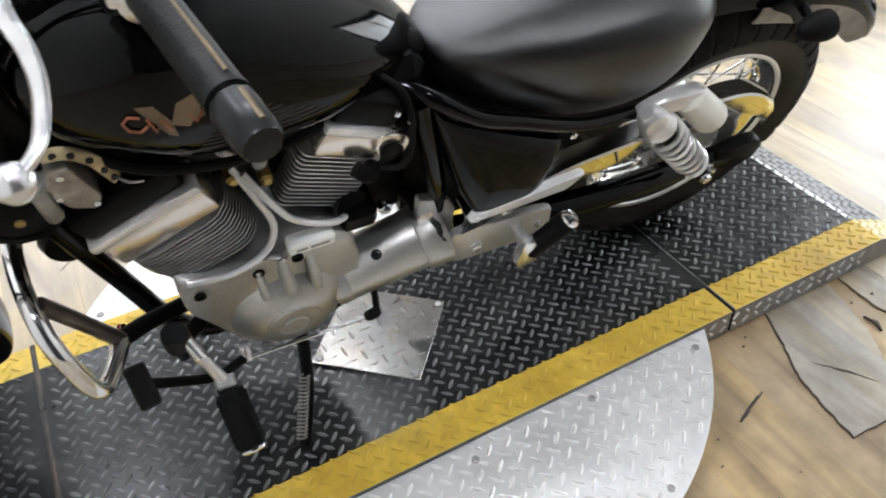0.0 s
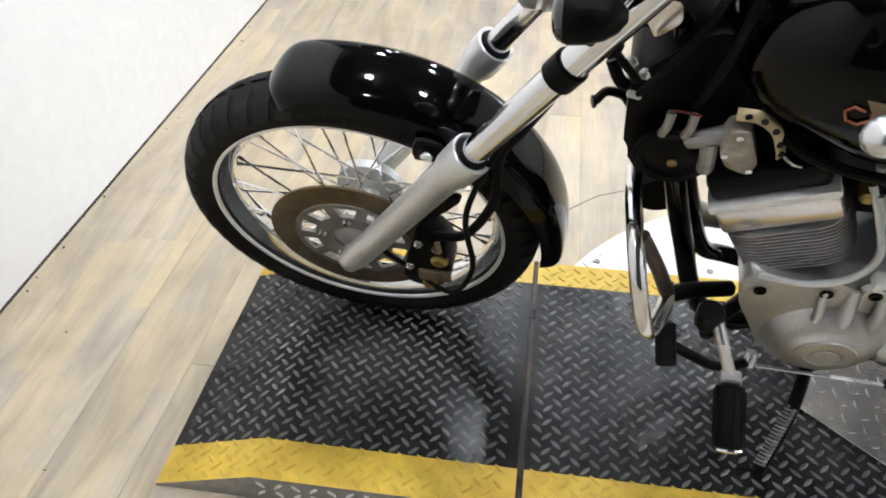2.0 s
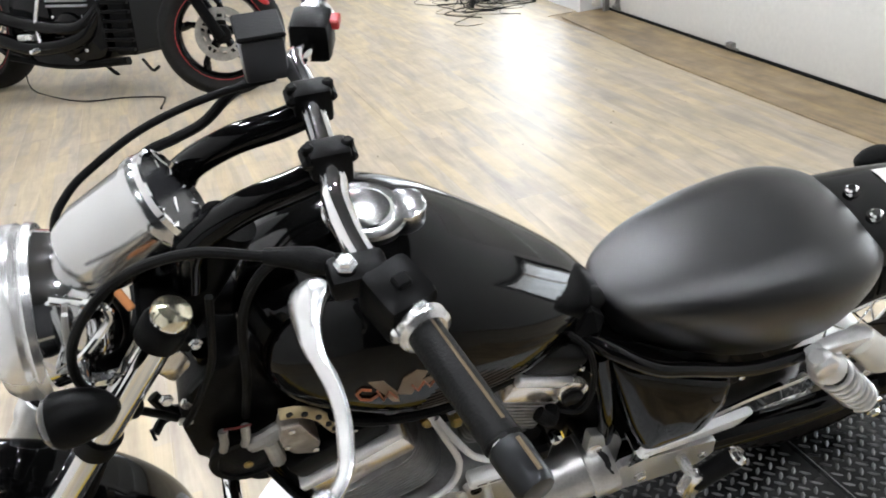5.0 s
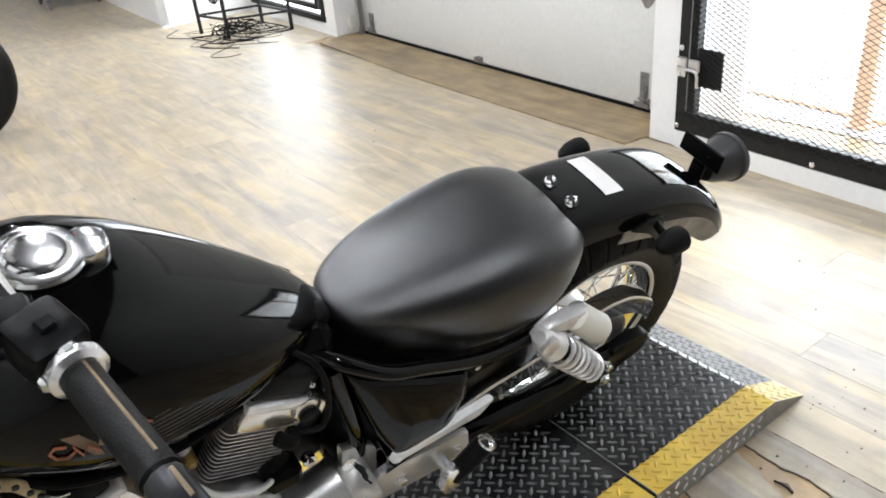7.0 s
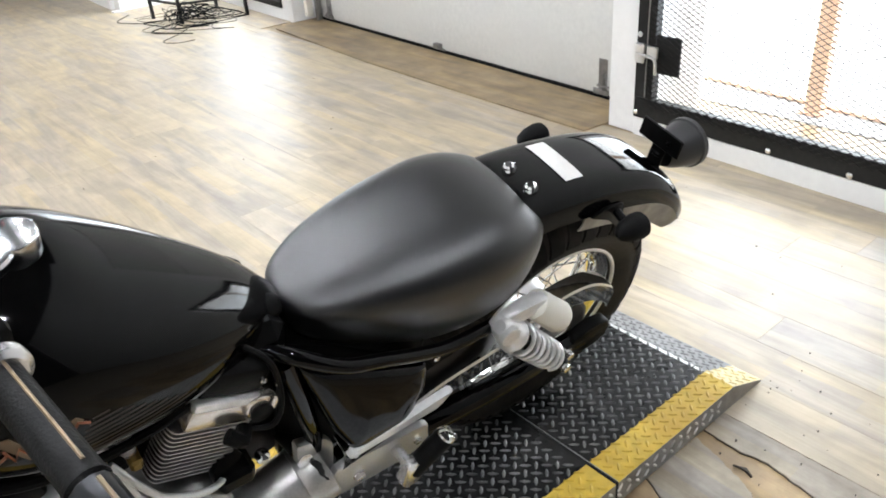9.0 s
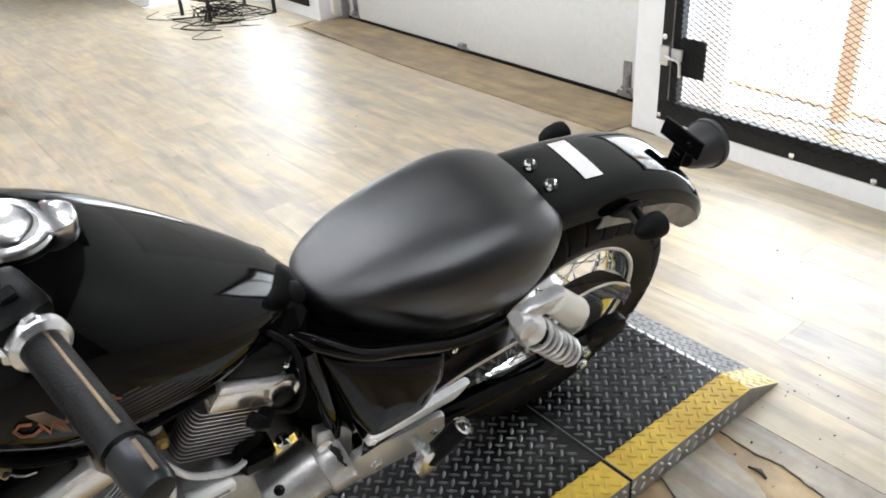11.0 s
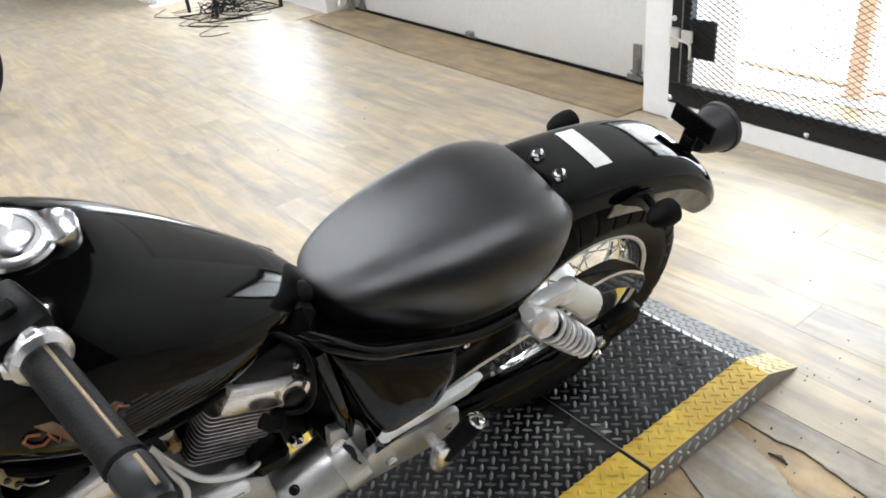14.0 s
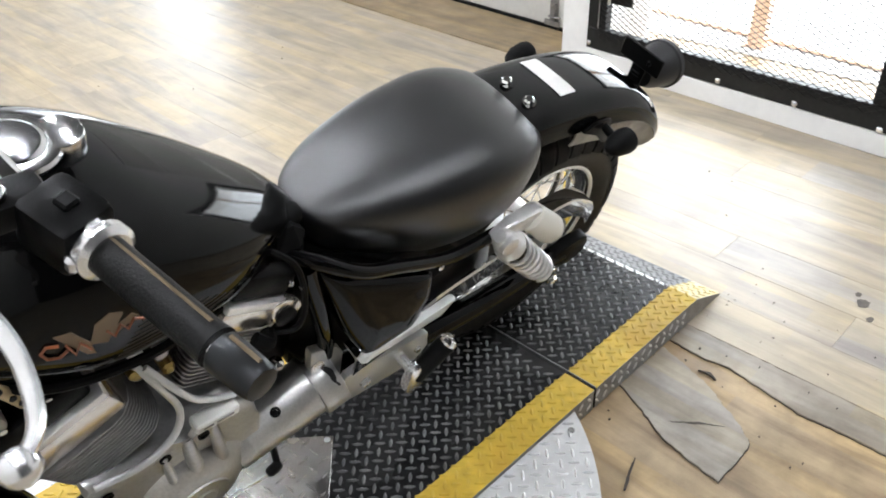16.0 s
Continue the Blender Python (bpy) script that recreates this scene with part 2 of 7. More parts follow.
def box(bm, x0, x1, y0, y1, z0, z1, bevel=0.0, mi=0, m=None, seg=1):
    r = bmesh.ops.create_cube(bm, size=1.0)
    vs = r["verts"]
    for v in vs:
        v.co = Vector(((x0 + x1) / 2 + v.co.x * (x1 - x0), (y0 + y1) / 2 + v.co.y * (y1 - y0), (z0 + z1) / 2 + v.co.z * (z1 - z0)))
    faces = {f for v in vs for f in v.link_faces}
    if bevel:
        es = list({e for v in vs for e in v.link_edges})
        out = bmesh.ops.bevel(bm, geom=es, offset=bevel, segments=seg, affect="EDGES", profile=0.5)
        faces = set(out["faces"]) | {f for f in faces if f.is_valid}
        vs = list({v for f in faces for v in f.verts})
    for f in faces:
        f.material_index = mi
    if m is not None:
        for v in vs:
            v.co = m @ v.co
    return vs


def frames(pts):
    pts = [Vector(p) for p in pts]
    t = [(pts[min(i + 1, len(pts) - 1)] - pts[max(i - 1, 0)]).normalized() for i in range(len(pts))]
    u = t[0].orthogonal().normalized()
    out = []
    for i, p in enumerate(pts):
        u = (u - t[i] * u.dot(t[i])).normalized()
        out.append((p, u, t[i].cross(u)))
    return out


def spline(pts, n=6):
    """Points on a smooth curve through pts."""
    p = [Vector(q) for q in pts]
    p = [2 * p[0] - p[1]] + p + [2 * p[-1] - p[-2]]
    out = []
    for i in range(1, len(p) - 2):
        for k in range(n):
            s = k / n
            out.append(0.5 * (2 * p[i] + (p[i + 1] - p[i - 1]) * s + (2 * p[i - 1] - 5 * p[i] + 4 * p[i + 1] - p[i + 2]) * s * s + (3 * p[i] - p[i - 1] - 3 * p[i + 1] + p[i + 2]) * s ** 3))
    return out + [p[-2]]


def rings(bm, loops, closed=True, caps=True, mi=0, loop_back=False):
    vl = [[bm.verts.new(c) for c in lp] for lp in loops]
    n = len(vl[0])
    pairs = list(zip(vl, vl[1:])) + ([(vl[-1], vl[0])] if loop_back else [])
    for a, b in pairs:
        for i in range(n if closed else n - 1):
            j = (i + 1) % n
            f = bm.faces.new((a[i], a[j], b[j], b[i]))
            f.material_index = mi
    if caps and closed and not loop_back:
        for lp in (vl[0][::-1], vl[-1]):
            f = bm.faces.new(lp)
            f.material_index = mi
    return vl


def sweep(bm, pts, r, seg=10, mi=0, flat=1.0):
    fr = frames(pts)
    rs = r if isinstance(r, (list, tuple)) else [r] * len(fr)
    loops = []
    for (p, u, w), q in zip(fr, rs):
        loops.append([p + u * (q * math.cos(2 * math.pi * k / seg)) + w * (q * flat * math.sin(2 * math.pi * k / seg)) for k in range(seg)])
    rings(bm, loops, mi=mi)


def tube(bm, pts, r, seg=10, n=6, mi=0):
    sweep(bm, spline(pts, n), r, seg, mi)


def lathe(bm, p0, axis, profile, seg=24, mi=0, loop=False, close=True):
    """Turns (distance along the axis, radius) pairs round the axis from p0."""
    a = Vector(axis).normalized()
    u = a.orthogonal().normalized()
    w = a.cross(u)
    p0 = Vector(p0)
    loops = [[p0 + a * s + (u * math.cos(2 * math.pi * k / seg) + w * math.sin(2 * math.pi * k / seg)) * max(r, 1e-5) for k in range(seg)] for s, r in profile]
    rings(bm, loops, mi=mi, caps=close, loop_back=loop)


def rod(bm, p0, p1, r, seg=12, bevel=0.0, mi=0):
    p0, p1 = Vector(p0), Vector(p1)
    d = (p1 - p0).length
    b = min(bevel, r * 0.6, d * 0.4)
    prof = [(0, r), (d, r)] if not b else [(0, r - b), (b, r), (d - b, r), (d, r - b)]
    lathe(bm, p0, p1 - p0, prof, seg, mi)


def hexbolt(bm, p, axis, r=0.006, h=0.005, mi=0):
    lathe(bm, p, axis, [(0, r * 1.35), (0.0012, r * 1.35), (0.0012, r), (h - 0.001, r), (h, r * 0.8)], 6, mi)


def prism(bm, outline, y0, y1, bevel=0.0, mi=0, axis="Y", seg=2):
    """An outline in the (X, Z) plane with thickness from y0 to y1."""
    def at(a, b, c):
        return (a, c, b) if axis == "Y" else ((c, a, b) if axis == "X" else (a, b, c))
    lo = [bm.verts.new(at(a, b, y0)) for a, b in outline]
    hi = [bm.verts.new(at(a, b, y1)) for a, b in outline]
    fs = [bm.faces.new(lo[::-1]), bm.faces.new(hi)]
    n = len(lo)
    for i in range(n):
        fs.append(bm.faces.new((lo[i], lo[(i + 1) % n], hi[(i + 1) % n], hi[i])))
    for f in fs:
        f.material_index = mi
    if bevel:
        es = [e for e in set(fs[0].edges) | set(fs[1].edges)]
        out = bmesh.ops.bevel(bm, geom=es, offset=bevel, segments=seg, affect="EDGES", profile=0.5)
        for f in out["faces"]:
            f.material_index = mi


def rounded(outline, n=4, k=0.35):
    """Rounds the corners of a closed outline."""
    out = []
    m = len(outline)
    for i in range(m):
        a, b, c = (Vector(outline[(i + j - 1) % m]) for j in range(3))
        p, q = b + (a - b) * k, b + (c - b) * k
        for j in range(n + 1):
            s = j / n
            out.append(tuple((1 - s) ** 2 * p + 2 * s * (1 - s) * b + s * s * q))
    return out

# ---- the room ----
XL, XR = -2.34, 2.06          # white wall, garage door
YN, YF = -3.6, 10.5           # behind the camera, far wall


def structure(name, bm, material, label="", angle=35, m=None):
    ob = obj(name, bm, material, None, label, angle)
    ob["kind"] = "structure"
    if m is not None:
        ob.matrix_world = m
    return ob


# the east wall stands three degrees out of square with the stand
EAST = Matrix.Translation((1.70, 1.24, 0)) @ Matrix.Rotation(radians(-3.15), 4, "Z") @ Matrix.Translation((-1.70, -1.24, 0))
XD = 1.957                    # face of the garage door


bm = B()
box(bm, -5.0, 7.0, YN - 0.2, YF + 0.2, -0.12, -0.006)
floor = structure("floor", bm, M_SUBFLOOR, "washed oak laminate planks over plywood")

bm = B()
box(bm, -5.0, 3.2, YN - 0.2, YF + 0.2, CEILING, CEILING + 0.1)
structure("ceiling", bm, M_CEIL, "dark painted ceiling")

# west wall, its corner trim, the alcove and the wall beyond
bm = B()
box(bm, XL - 0.14, XL, YN, 2.26, -0.006, CEILING, 0.004)
structure("wall_west", bm, M_WHITE, "plain white painted wall")
bm = B()
box(bm, XL - 0.145, XL + 0.022, 2.263, 2.295, -0.004, CEILING, 0.003)
structure("trim", bm, M_WHITE, "white wooden corner trim")
bm = B()
box(bm, -4.2, -2.145, 3.39, 3.47, 0.004, CEILING, 0.003)
box(bm, -4.3, -4.2, 2.0, 3.47, -0.004, CEILING)
box(bm, -4.2, XL - 0.145, 2.16, 2.26, -0.004, CEILING)
structure("wall_alcove", bm, M_GREYWALL, "grey-white painted alcove wall")
bm = B()
box(bm, -2.142, -2.115, 3.375, 3.485, 0.004, CEILING, 0.003)
structure("trim", bm, M_WHITE, "white wooden end trim")
bm = B()
box(bm, -2.365, -2.315, 2.298, 3.385, -0.004, 0.022, 0.003)
structure("baseboard", bm, M_WHITE, "low white threshold strip")
bm = B()
box(bm, -4.2, -2.366, 2.262, 3.385, -0.0055, 0.001)
structure("floor_alcove", bm, mat("grey_sheet_floor", (0.22, 0.22, 0.22), 0.5, vary=0.1), "grey sheet floor of the alcove")
bm = B()
box(bm, -2.75, -2.60, 3.475, YF, -0.004, CEILING)
structure("wall_west_far", bm, M_WHITE, "white painted wall")
bm = B()
box(bm, -5.0, 3.0, YF, YF + 0.15, -0.004, CEILING)
structure("wall_north", bm, M_WHITE, "white painted wall")
# never in view; its near-black colour is set to darken gloss reflections
bm = B()
box(bm, -5.0, 3.0, YN - 0.15, YN, -0.004, CEILING)
structure("wall_south", bm, M_DARKWALL, "unseen dark wall that keeps reflections in the motorcycle dark")

bm = B()
box(bm, XL - 0.001, XL + 0.004, YN, 2.26, 0.0, 0.0045)
structure("trim", bm, mat("dark_joint", (0.045, 0.038, 0.03), 0.8, vary=0.4, scale=25), "dark joint along the foot of the wall")

# garage door wall
bm = B()
box(bm, XD - 0.06, XD + 0.3, 1.416, 4.543, 2.13, CEILING)
structure("wall_east", bm, M_WHITE, "white painted wall over the door", m=EAST)
bm = B()
box(bm, 1.715, XD + 0.2, 1.256, 1.413, -0.004, CEILING, 0.004)
structure("post", bm, M_WHITE, "white painted post beside the mesh gate", m=EAST)
# wall with the glazed door, the block beyond it
bm = B()
box(bm, 1.763, 1.98, 4.546, 6.264, -0.004, 0.085)
box(bm, 1.763, 1.98, 4.546, 4.705, 0.0851, CEILING)
box(bm, 1.763, 1.98, 6.21, 6.264, 0.0851, CEILING)
box(bm, 1.763, 1.98, 4.7051, 6.2099, 2.12, CEILING)
structure("wall_niche", bm, M_WHITE, "white wall round the glazed door", m=EAST)
bm = B()
box(bm, 0.992, 1.98, 6.267, 6.42, -0.004, CEILING, 0.006)
box(bm, 0.925, 1.02, 6.235, 6.30, -0.004, 0.014, 0.003)
structure("wall_block", bm, M_WHITE, "white boxed-in column", m=EAST)
bm = B()
box(bm, 0.955, 1.10, 6.423, YF - 0.1, -0.004, CEILING)
structure("wall_east_far", bm, M_WHITE, "white painted wall", m=EAST)
bm = B()
box(bm, 1.716, 1.90, YN - 0.1, -0.052, -0.004, CEILING)
box(bm, 1.716, 1.90, -0.0515, 1.2555, 1.33, CEILING)
structure("wall_east_near", bm, M_WHITE, "white painted wall round the gate", m=EAST)

# glazed door
gd = thing("window_1", "glazed door in a black frame, bright with daylight", "window", EAST, kind="structure")
for y0, y1, z0, z1, x in ((4.71, 6.205, 0.088, 0.135, 1.750), (4.71, 6.205, 2.07, 2.115, 1.750), (4.71, 4.765, 0.1351, 2.0699, 1.750), (6.15, 6.205, 0.1351, 2.0699, 1.750), (4.84, 6.10, 0.165, 0.21, 1.765), (4.84, 4.885, 0.2101, 2.03, 1.765), (6.055, 6.10, 0.2101, 2.03, 1.765), (5.36, 5.40, 0.2101, 2.03, 1.765), (5.67, 5.71, 0.2101, 2.03, 1.765)):
    bm = B()
    box(bm, x, x + 0.05, y0, y1, z0, z1, 0.004)
    part("frame_bar", bm, M_BLACKSTEEL, gd)
# the pane itself emits, in place of daylight coming through it
bm = B()
box(bm, 1.825, 1.830, 4.706, 6.209, 0.09, 2.115)
part("pane", bm, glow("daylit_frosted_pane", (0.93, 0.97, 1.0), 6.0), gd, "daylit frosted pane")
# dark window in the far wall
w2 = thing("window_2", "small dark window in a black frame", "window", EAST, kind="structure")
bm = B()
box(bm, 0.925, 0.957, 6.47, 7.26, 0.225, 1.2, 0.004)
part("window_frame", bm, M_BLACKSTEEL, w2)
bm = B()
box(bm, 0.918, 0.923, 6.53, 7.20, 0.285, 1.14)
part("pane", bm, M_GLOSS, w2, "dark pane")

# garage door: four sections, seal, hinges
gdoor = thing("door_1", "closed off-white sectional garage door", "garage door", EAST, kind="structure")
for k in range(4):
    bm = B()
    z0 = 0.022 + 0.525 * k
    box(bm, XD, XD + 0.045, 1.43, 4.535, z0, z0 + 0.518, 0.006, seg=2)
    part("section", bm, M_DOOR, gdoor)
bm = B()
box(bm, XD - 0.008, XD + 0.04, 1.43, 4.535, -0.001, 0.020, 0.005)
part("bottom_seal", bm, M_RUBBER, gdoor, "black rubber bottom seal")
for y, z, h, w in ((1.665, 0.03, 0.17, 0.055), (4.33, 0.03, 0.14, 0.07)):
    bm = B()
    box(bm, XD - 0.006, XD - 0.001, y - w / 2, y + w / 2, z, z + h, 0.002)
    for q in (0.15, 0.5, 0.85):
        hexbolt(bm, (XD - 0.006, y + 0.012, z + h * q), (-1, 0, 0), 0.006, 0.005)
    rod(bm, (XD - 0.020, y - 0.05, z + h * 0.25), (XD - 0.020, y + 0.02, z + h * 0.25), 0.006, 8)
    box(bm, XD - 0.026, XD - 0.006, y - 0.020, y - 0.012, z + h * 0.12, z + h * 0.62, 0.002)
    box(bm, XD - 0.012, XD - 0.001, y - w / 2 - 0.012, y + w / 2 + 0.03, z - 0.008, z + 0.020, 0.003)
    part("hinge", bm, M_STEEL, gdoor, "zinc-plated corner bracket")
for y in (1.665, 3.0, 4.33):
    bm = B()
    z = 0.545
    prism(bm, rounded([(y - 0.045, z), (y - 0.012, z - 0.045), (y + 0.012, z - 0.045), (y + 0.045, z), (y + 0.012, z + 0.045), (y - 0.012, z + 0.045)], 2, 0.2), XD - 0.007, XD - 0.001, 0.001, axis="X")
    rod(bm, (XD - 0.012, y - 0.03, z), (XD - 0.012, y + 0.03, z), 0.006, 8)
    part("hinge", bm, M_STEEL, gdoor, "zinc-plated section hinge")
bm = B()
box(bm, XD - 0.014, XD - 0.001, 2.94, 3.04, 0.022, 0.033, 0.002)
box(bm, XD - 0.035, XD - 0.001, 2.965, 3.02, 0.034, 0.062, 0.003)
for y in (2.977, 2.992, 3.007):
    lathe(bm, (XD - 0.036, y, 0.050), (-1, 0, 0), [(0, 0.005), (0.002, 0.005)], 8)
part("door_handle", bm, M_STEEL, gdoor, "small zinc lift handle")
for y in (1.422, 4.44):
    bm = B()
    box(bm, XD - 0.060, XD - 0.012, y - 0.008, y + 0.008, 0.0, 2.1, 0.002)
    box(bm, XD - 0.060, XD - 0.052, y - 0.022, y - 0.008, 0.0, 2.1, 0.002)
    part("track", bm, M_STEEL, gdoor)
bm = B()
box(bm, XD - 0.008, XD - 0.001, 4.455, 4.53, 0.022, 2.1, 0.002)
part("side_seal", bm, M_RUBBER, gdoor, "black rubber side seal")
bm = B()
box(bm, XD - 0.115, XD - 0.065, 4.465, 4.51, 0.04, 0.155, 0.003)
lathe(bm, (XD - 0.115, 4.487, 0.06), (-1, 0, 0), [(0, 0.012), (0.01, 0.012), (0.012, 0.006)], 10)
part("sensor", bm, M_CREAM, gdoor)
bm = B()
prism(bm, [(1.572, 1.425), (1.728, 1.418), (1.955, 1.418), (1.955, 4.535), (1.765, 4.535), (1.575, 4.47), (1.532, 3.2), (1.552, 2.1), (1.562, 1.75)], -0.001, 0.007, 0, axis="Z")
structure("threshold", bm, M_MAT, "stained brown plywood threshold", m=EAST)

# mesh gate
gate = thing("door_2", "black steel gate of expanded mesh over a white kick board", "gate", EAST, kind="structure")
GX, GY0, GY1 = 1.702, -0.045, 1.254
bm = B()
box(bm, 1.694, 1.75, GY0 - 1.3, GY1, -0.001, 0.082, 0.004)
part("kick_board", bm, M_WHITE, gate, "white painted kick board")
for nm, y0, y1, z0, z1 in (("bottom_rail", GY0, GY1, 0.083, 0.172), ("top_rail", GY0, GY1, 1.25, 1.32), ("stile", 1.160, GY1, 0.173, 1.249), ("stile", GY0, 0.050, 0.173, 1.249)):
    bm = B()
    box(bm, GX - 0.012, GX + 0.028, y0, y1, z0, z1, 0.003)
    part(nm, bm, M_BLACKSTEEL, gate)
bm = B()
rod(bm, (GX - 0.014, 1.196, 0.18), (GX - 0.014, 1.196, 1.24), 0.0030, 8)
part("weld_seam", bm, M_STEEL, gate, "thin bare weld line")
for y, z in ((1.240, 0.106), (0.932, 0.105), (0.612, 0.101), (0.303, 0.097), (0.003, 0.093), (1.238, 0.437)):
    bm = B()
    lathe(bm, (GX - 0.012, y, z), (-1, 0, 0), [(0, 0.012), (0.002, 0.012), (0.006, 0.007), (0.007, 0.002)], 12)
    part("bolt", bm, M_ALLOY, gate)
# expanded mesh laid over the frame: strands climb pz for half a diamond's width
bm = B()
px, pz = 0.041, 0.0105
MZ0, MZ1, ML, MH = 0.135, 1.285, GY0 + 0.03, 1.193
wires = []
rise = (MZ1 - MZ0) / pz * px / 2
k0 = int(rise / px) + 3
for d in (-1, 1):
    for k in range(-k0, int((MH - ML) / px) + k0):
        ya = ML + k * px
        dy = d * rise
        a, b = sorted(((ML - ya) / dy, (MH - ya) / dy))
        s0, s1 = max(0.0, a), min(1.0, b)
        if s1 - s0 > 0.002:
            wires.append(((ya + dy * s0, MZ0 + (MZ1 - MZ0) * s0), (ya + dy * s1, MZ0 + (MZ1 - MZ0) * s1)))
for (a, b) in wires:
    dv = Vector((0, b[0] - a[0], b[1] - a[1])).normalized()
    w = Vector((0, -dv.z, dv.y)) * 0.0011
    A, C = Vector((GX - 0.0145, *a)), Vector((GX - 0.0145, *b))
    x = Vector((0.0016, 0, 0))
    vs = [bm.verts.new(p) for p in (A - w - x, A + w - x, A + w + x, A - w + x, C - w - x, C + w - x, C + w + x, C - w + x)]
    for q in ((0, 1, 5, 4), (1, 2, 6, 5), (2, 3, 7, 6), (3, 0, 4, 7)):
        bm.faces.new([vs[i] for i in q])
ob = part("expanded_mesh", bm, M_BLACKSTEEL, gate, "black expanded steel mesh")
ob["kind"] = "stuff"
bm = B()
box(bm, GX - 0.008, GX - 0.002, 1.037, 1.159, 0.290, 0.446, 0.002)
part("latch_plate", bm, M_BLACKSTEEL, gate, "solid black plate behind the latch")
bm = B()
box(bm, GX - 0.034, GX - 0.018, 1.198, 1.246, 0.325, 0.405, 0.004)
box(bm, GX - 0.030, GX - 0.018, 1.135, 1.190, 0.352, 0.400, 0.003)
tube(bm, [(GX - 0.034, 1.235, 0.362), (GX - 0.044, 1.19, 0.364), (GX - 0.044, 1.145, 0.360), (GX - 0.044, 1.130, 0.345), (GX - 0.044, 1.127, 0.296)], 0.0065, 8, 5)
for z in (0.335, 0.395):
    hexbolt(bm, (GX - 0.034, 1.222, z), (-1, 0, 0), 0.006, 0.005)
part("latch", bm, M_ALLOY, gate, "galvanised slide latch")

# outside the gate: bright yard, rack upright
bm = B()
box(bm, 2.27, 6.8, -4.0, 6.2, -0.0055, -0.001)
structure("ground", bm, mat("pale_concrete", (0.62, 0.62, 0.61), 0.8, vary=0.06, scale=5), "pale concrete outside the gate")
# flat emissive panel, added in place of the daylit distance
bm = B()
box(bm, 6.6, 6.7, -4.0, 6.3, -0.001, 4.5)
structure("backdrop", bm, M_OUTSIDE, "glowing panel standing in for the bright distance outside")
rk = thing("rack_upright", "orange steel pallet rack upright outside the gate", "rack")
bm = B()
box(bm, 2.37, 2.43, 0.765, 0.835, 0.0, 2.3, 0.004)
part("upright", bm, M_ORANGE, rk)
bm = B()
box(bm, 2.35, 2.45, 0.745, 0.855, -0.001, 0.008, 0.002)
part("foot_plate", bm, M_ORANGE, rk)
bm = B()
box(bm, 2.47, 2.51, 0.20, 1.45, 0.002, 0.016, 0.003, m=Matrix.Translation((2.49, 0.8, 0)) @ Matrix.Rotation(radians(-6), 4, "Z") @ Matrix.Translation((-2.49, -0.8, 0)))
part("floor_beam", bm, M_ORANGE, rk)

# ---- ceiling lamps ----
for i, (x, y) in enumerate(((-1.5, 0.9), (-0.2, 0.9), (-1.5, 2.4), (-0.2, 2.4), (-1.5, 4.2), (-0.2, 4.2), (-1.5, 6.5), (-0.2, 6.5), (-1.5, -1.2), (0.2, -1.2))):
    cl = thing("ceiling_light", "round white LED ceiling lamp, switched on", "lamp", pose(x, y, CEILING - 0.001), "ceiling lamps")
    bm = B()
    lathe(bm, (0, 0, 0), (0, 0, -1), [(0, 0.10), (0.03, 0.095), (0.05, 0.085)], 24)
    part("base", bm, M_WHITE, cl)
    bm = B()
    lathe(bm, (0, 0, -0.051), (0, 0, -1), [(0, 0.080), (0.02, 0.070), (0.032, 0.045), (0.036, 0.004)], 24)
    part("diffuser", bm, M_TUBE, cl, "glowing white diffuser")

# ---- tread-plate stand ----
DECK = 0.06
stand = thing("motorcycle_stand", "low black tread-plate motorcycle stand with yellow edges", "stand")


def profile_z(x):
    """Height of the stand's top along its length."""
    if x < -1.655:
        return 0.005 + (DECK - 0.005) * (x + 1.83) / 0.175
    if x > 0.428:
        return DECK - (DECK - 0.005) * (x - 0.428) / 0.132
    return DECK


def deck(name, xs, label):
    bm = B()
    ys = [0.0, 0.078, 0.54, 0.61]
    top = [[bm.verts.new((x, y, profile_z(x))) for y in ys] for x in xs]
    bot = [[bm.verts.new((x, y, 0.0005)) for y in ys] for x in xs]
    for i in range(len(xs) - 1):
        for j in range(3):
            f = bm.faces.new((top[i][j], top[i + 1][j], top[i + 1][j + 1], top[i][j + 1]))
            bare = xs[i] >= 0.427
            f.material_index = (1 if not bare else 4) if j != 1 else (5 if bare else 0)
            bm.faces.new((bot[i][j], bot[i][j + 1], bot[i + 1][j + 1], bot[i + 1][j])).material_index = 2
        for j in (0, 3):
            bm.faces.new((top[i][j], top[i + 1][j], bot[i + 1][j], bot[i][j])).material_index = 2
    for i in (0, len(xs) - 1):
        for j in range(3):
            bm.faces.new((top[i][j], top[i][j + 1], bot[i][j + 1], bot[i][j])).material_index = 3
    return part(name, bm, [M_DECK, M_YELLOW, M_STEEL, M_DARK, M_YELLOWPALE, M_LIP], stand, label, 20)


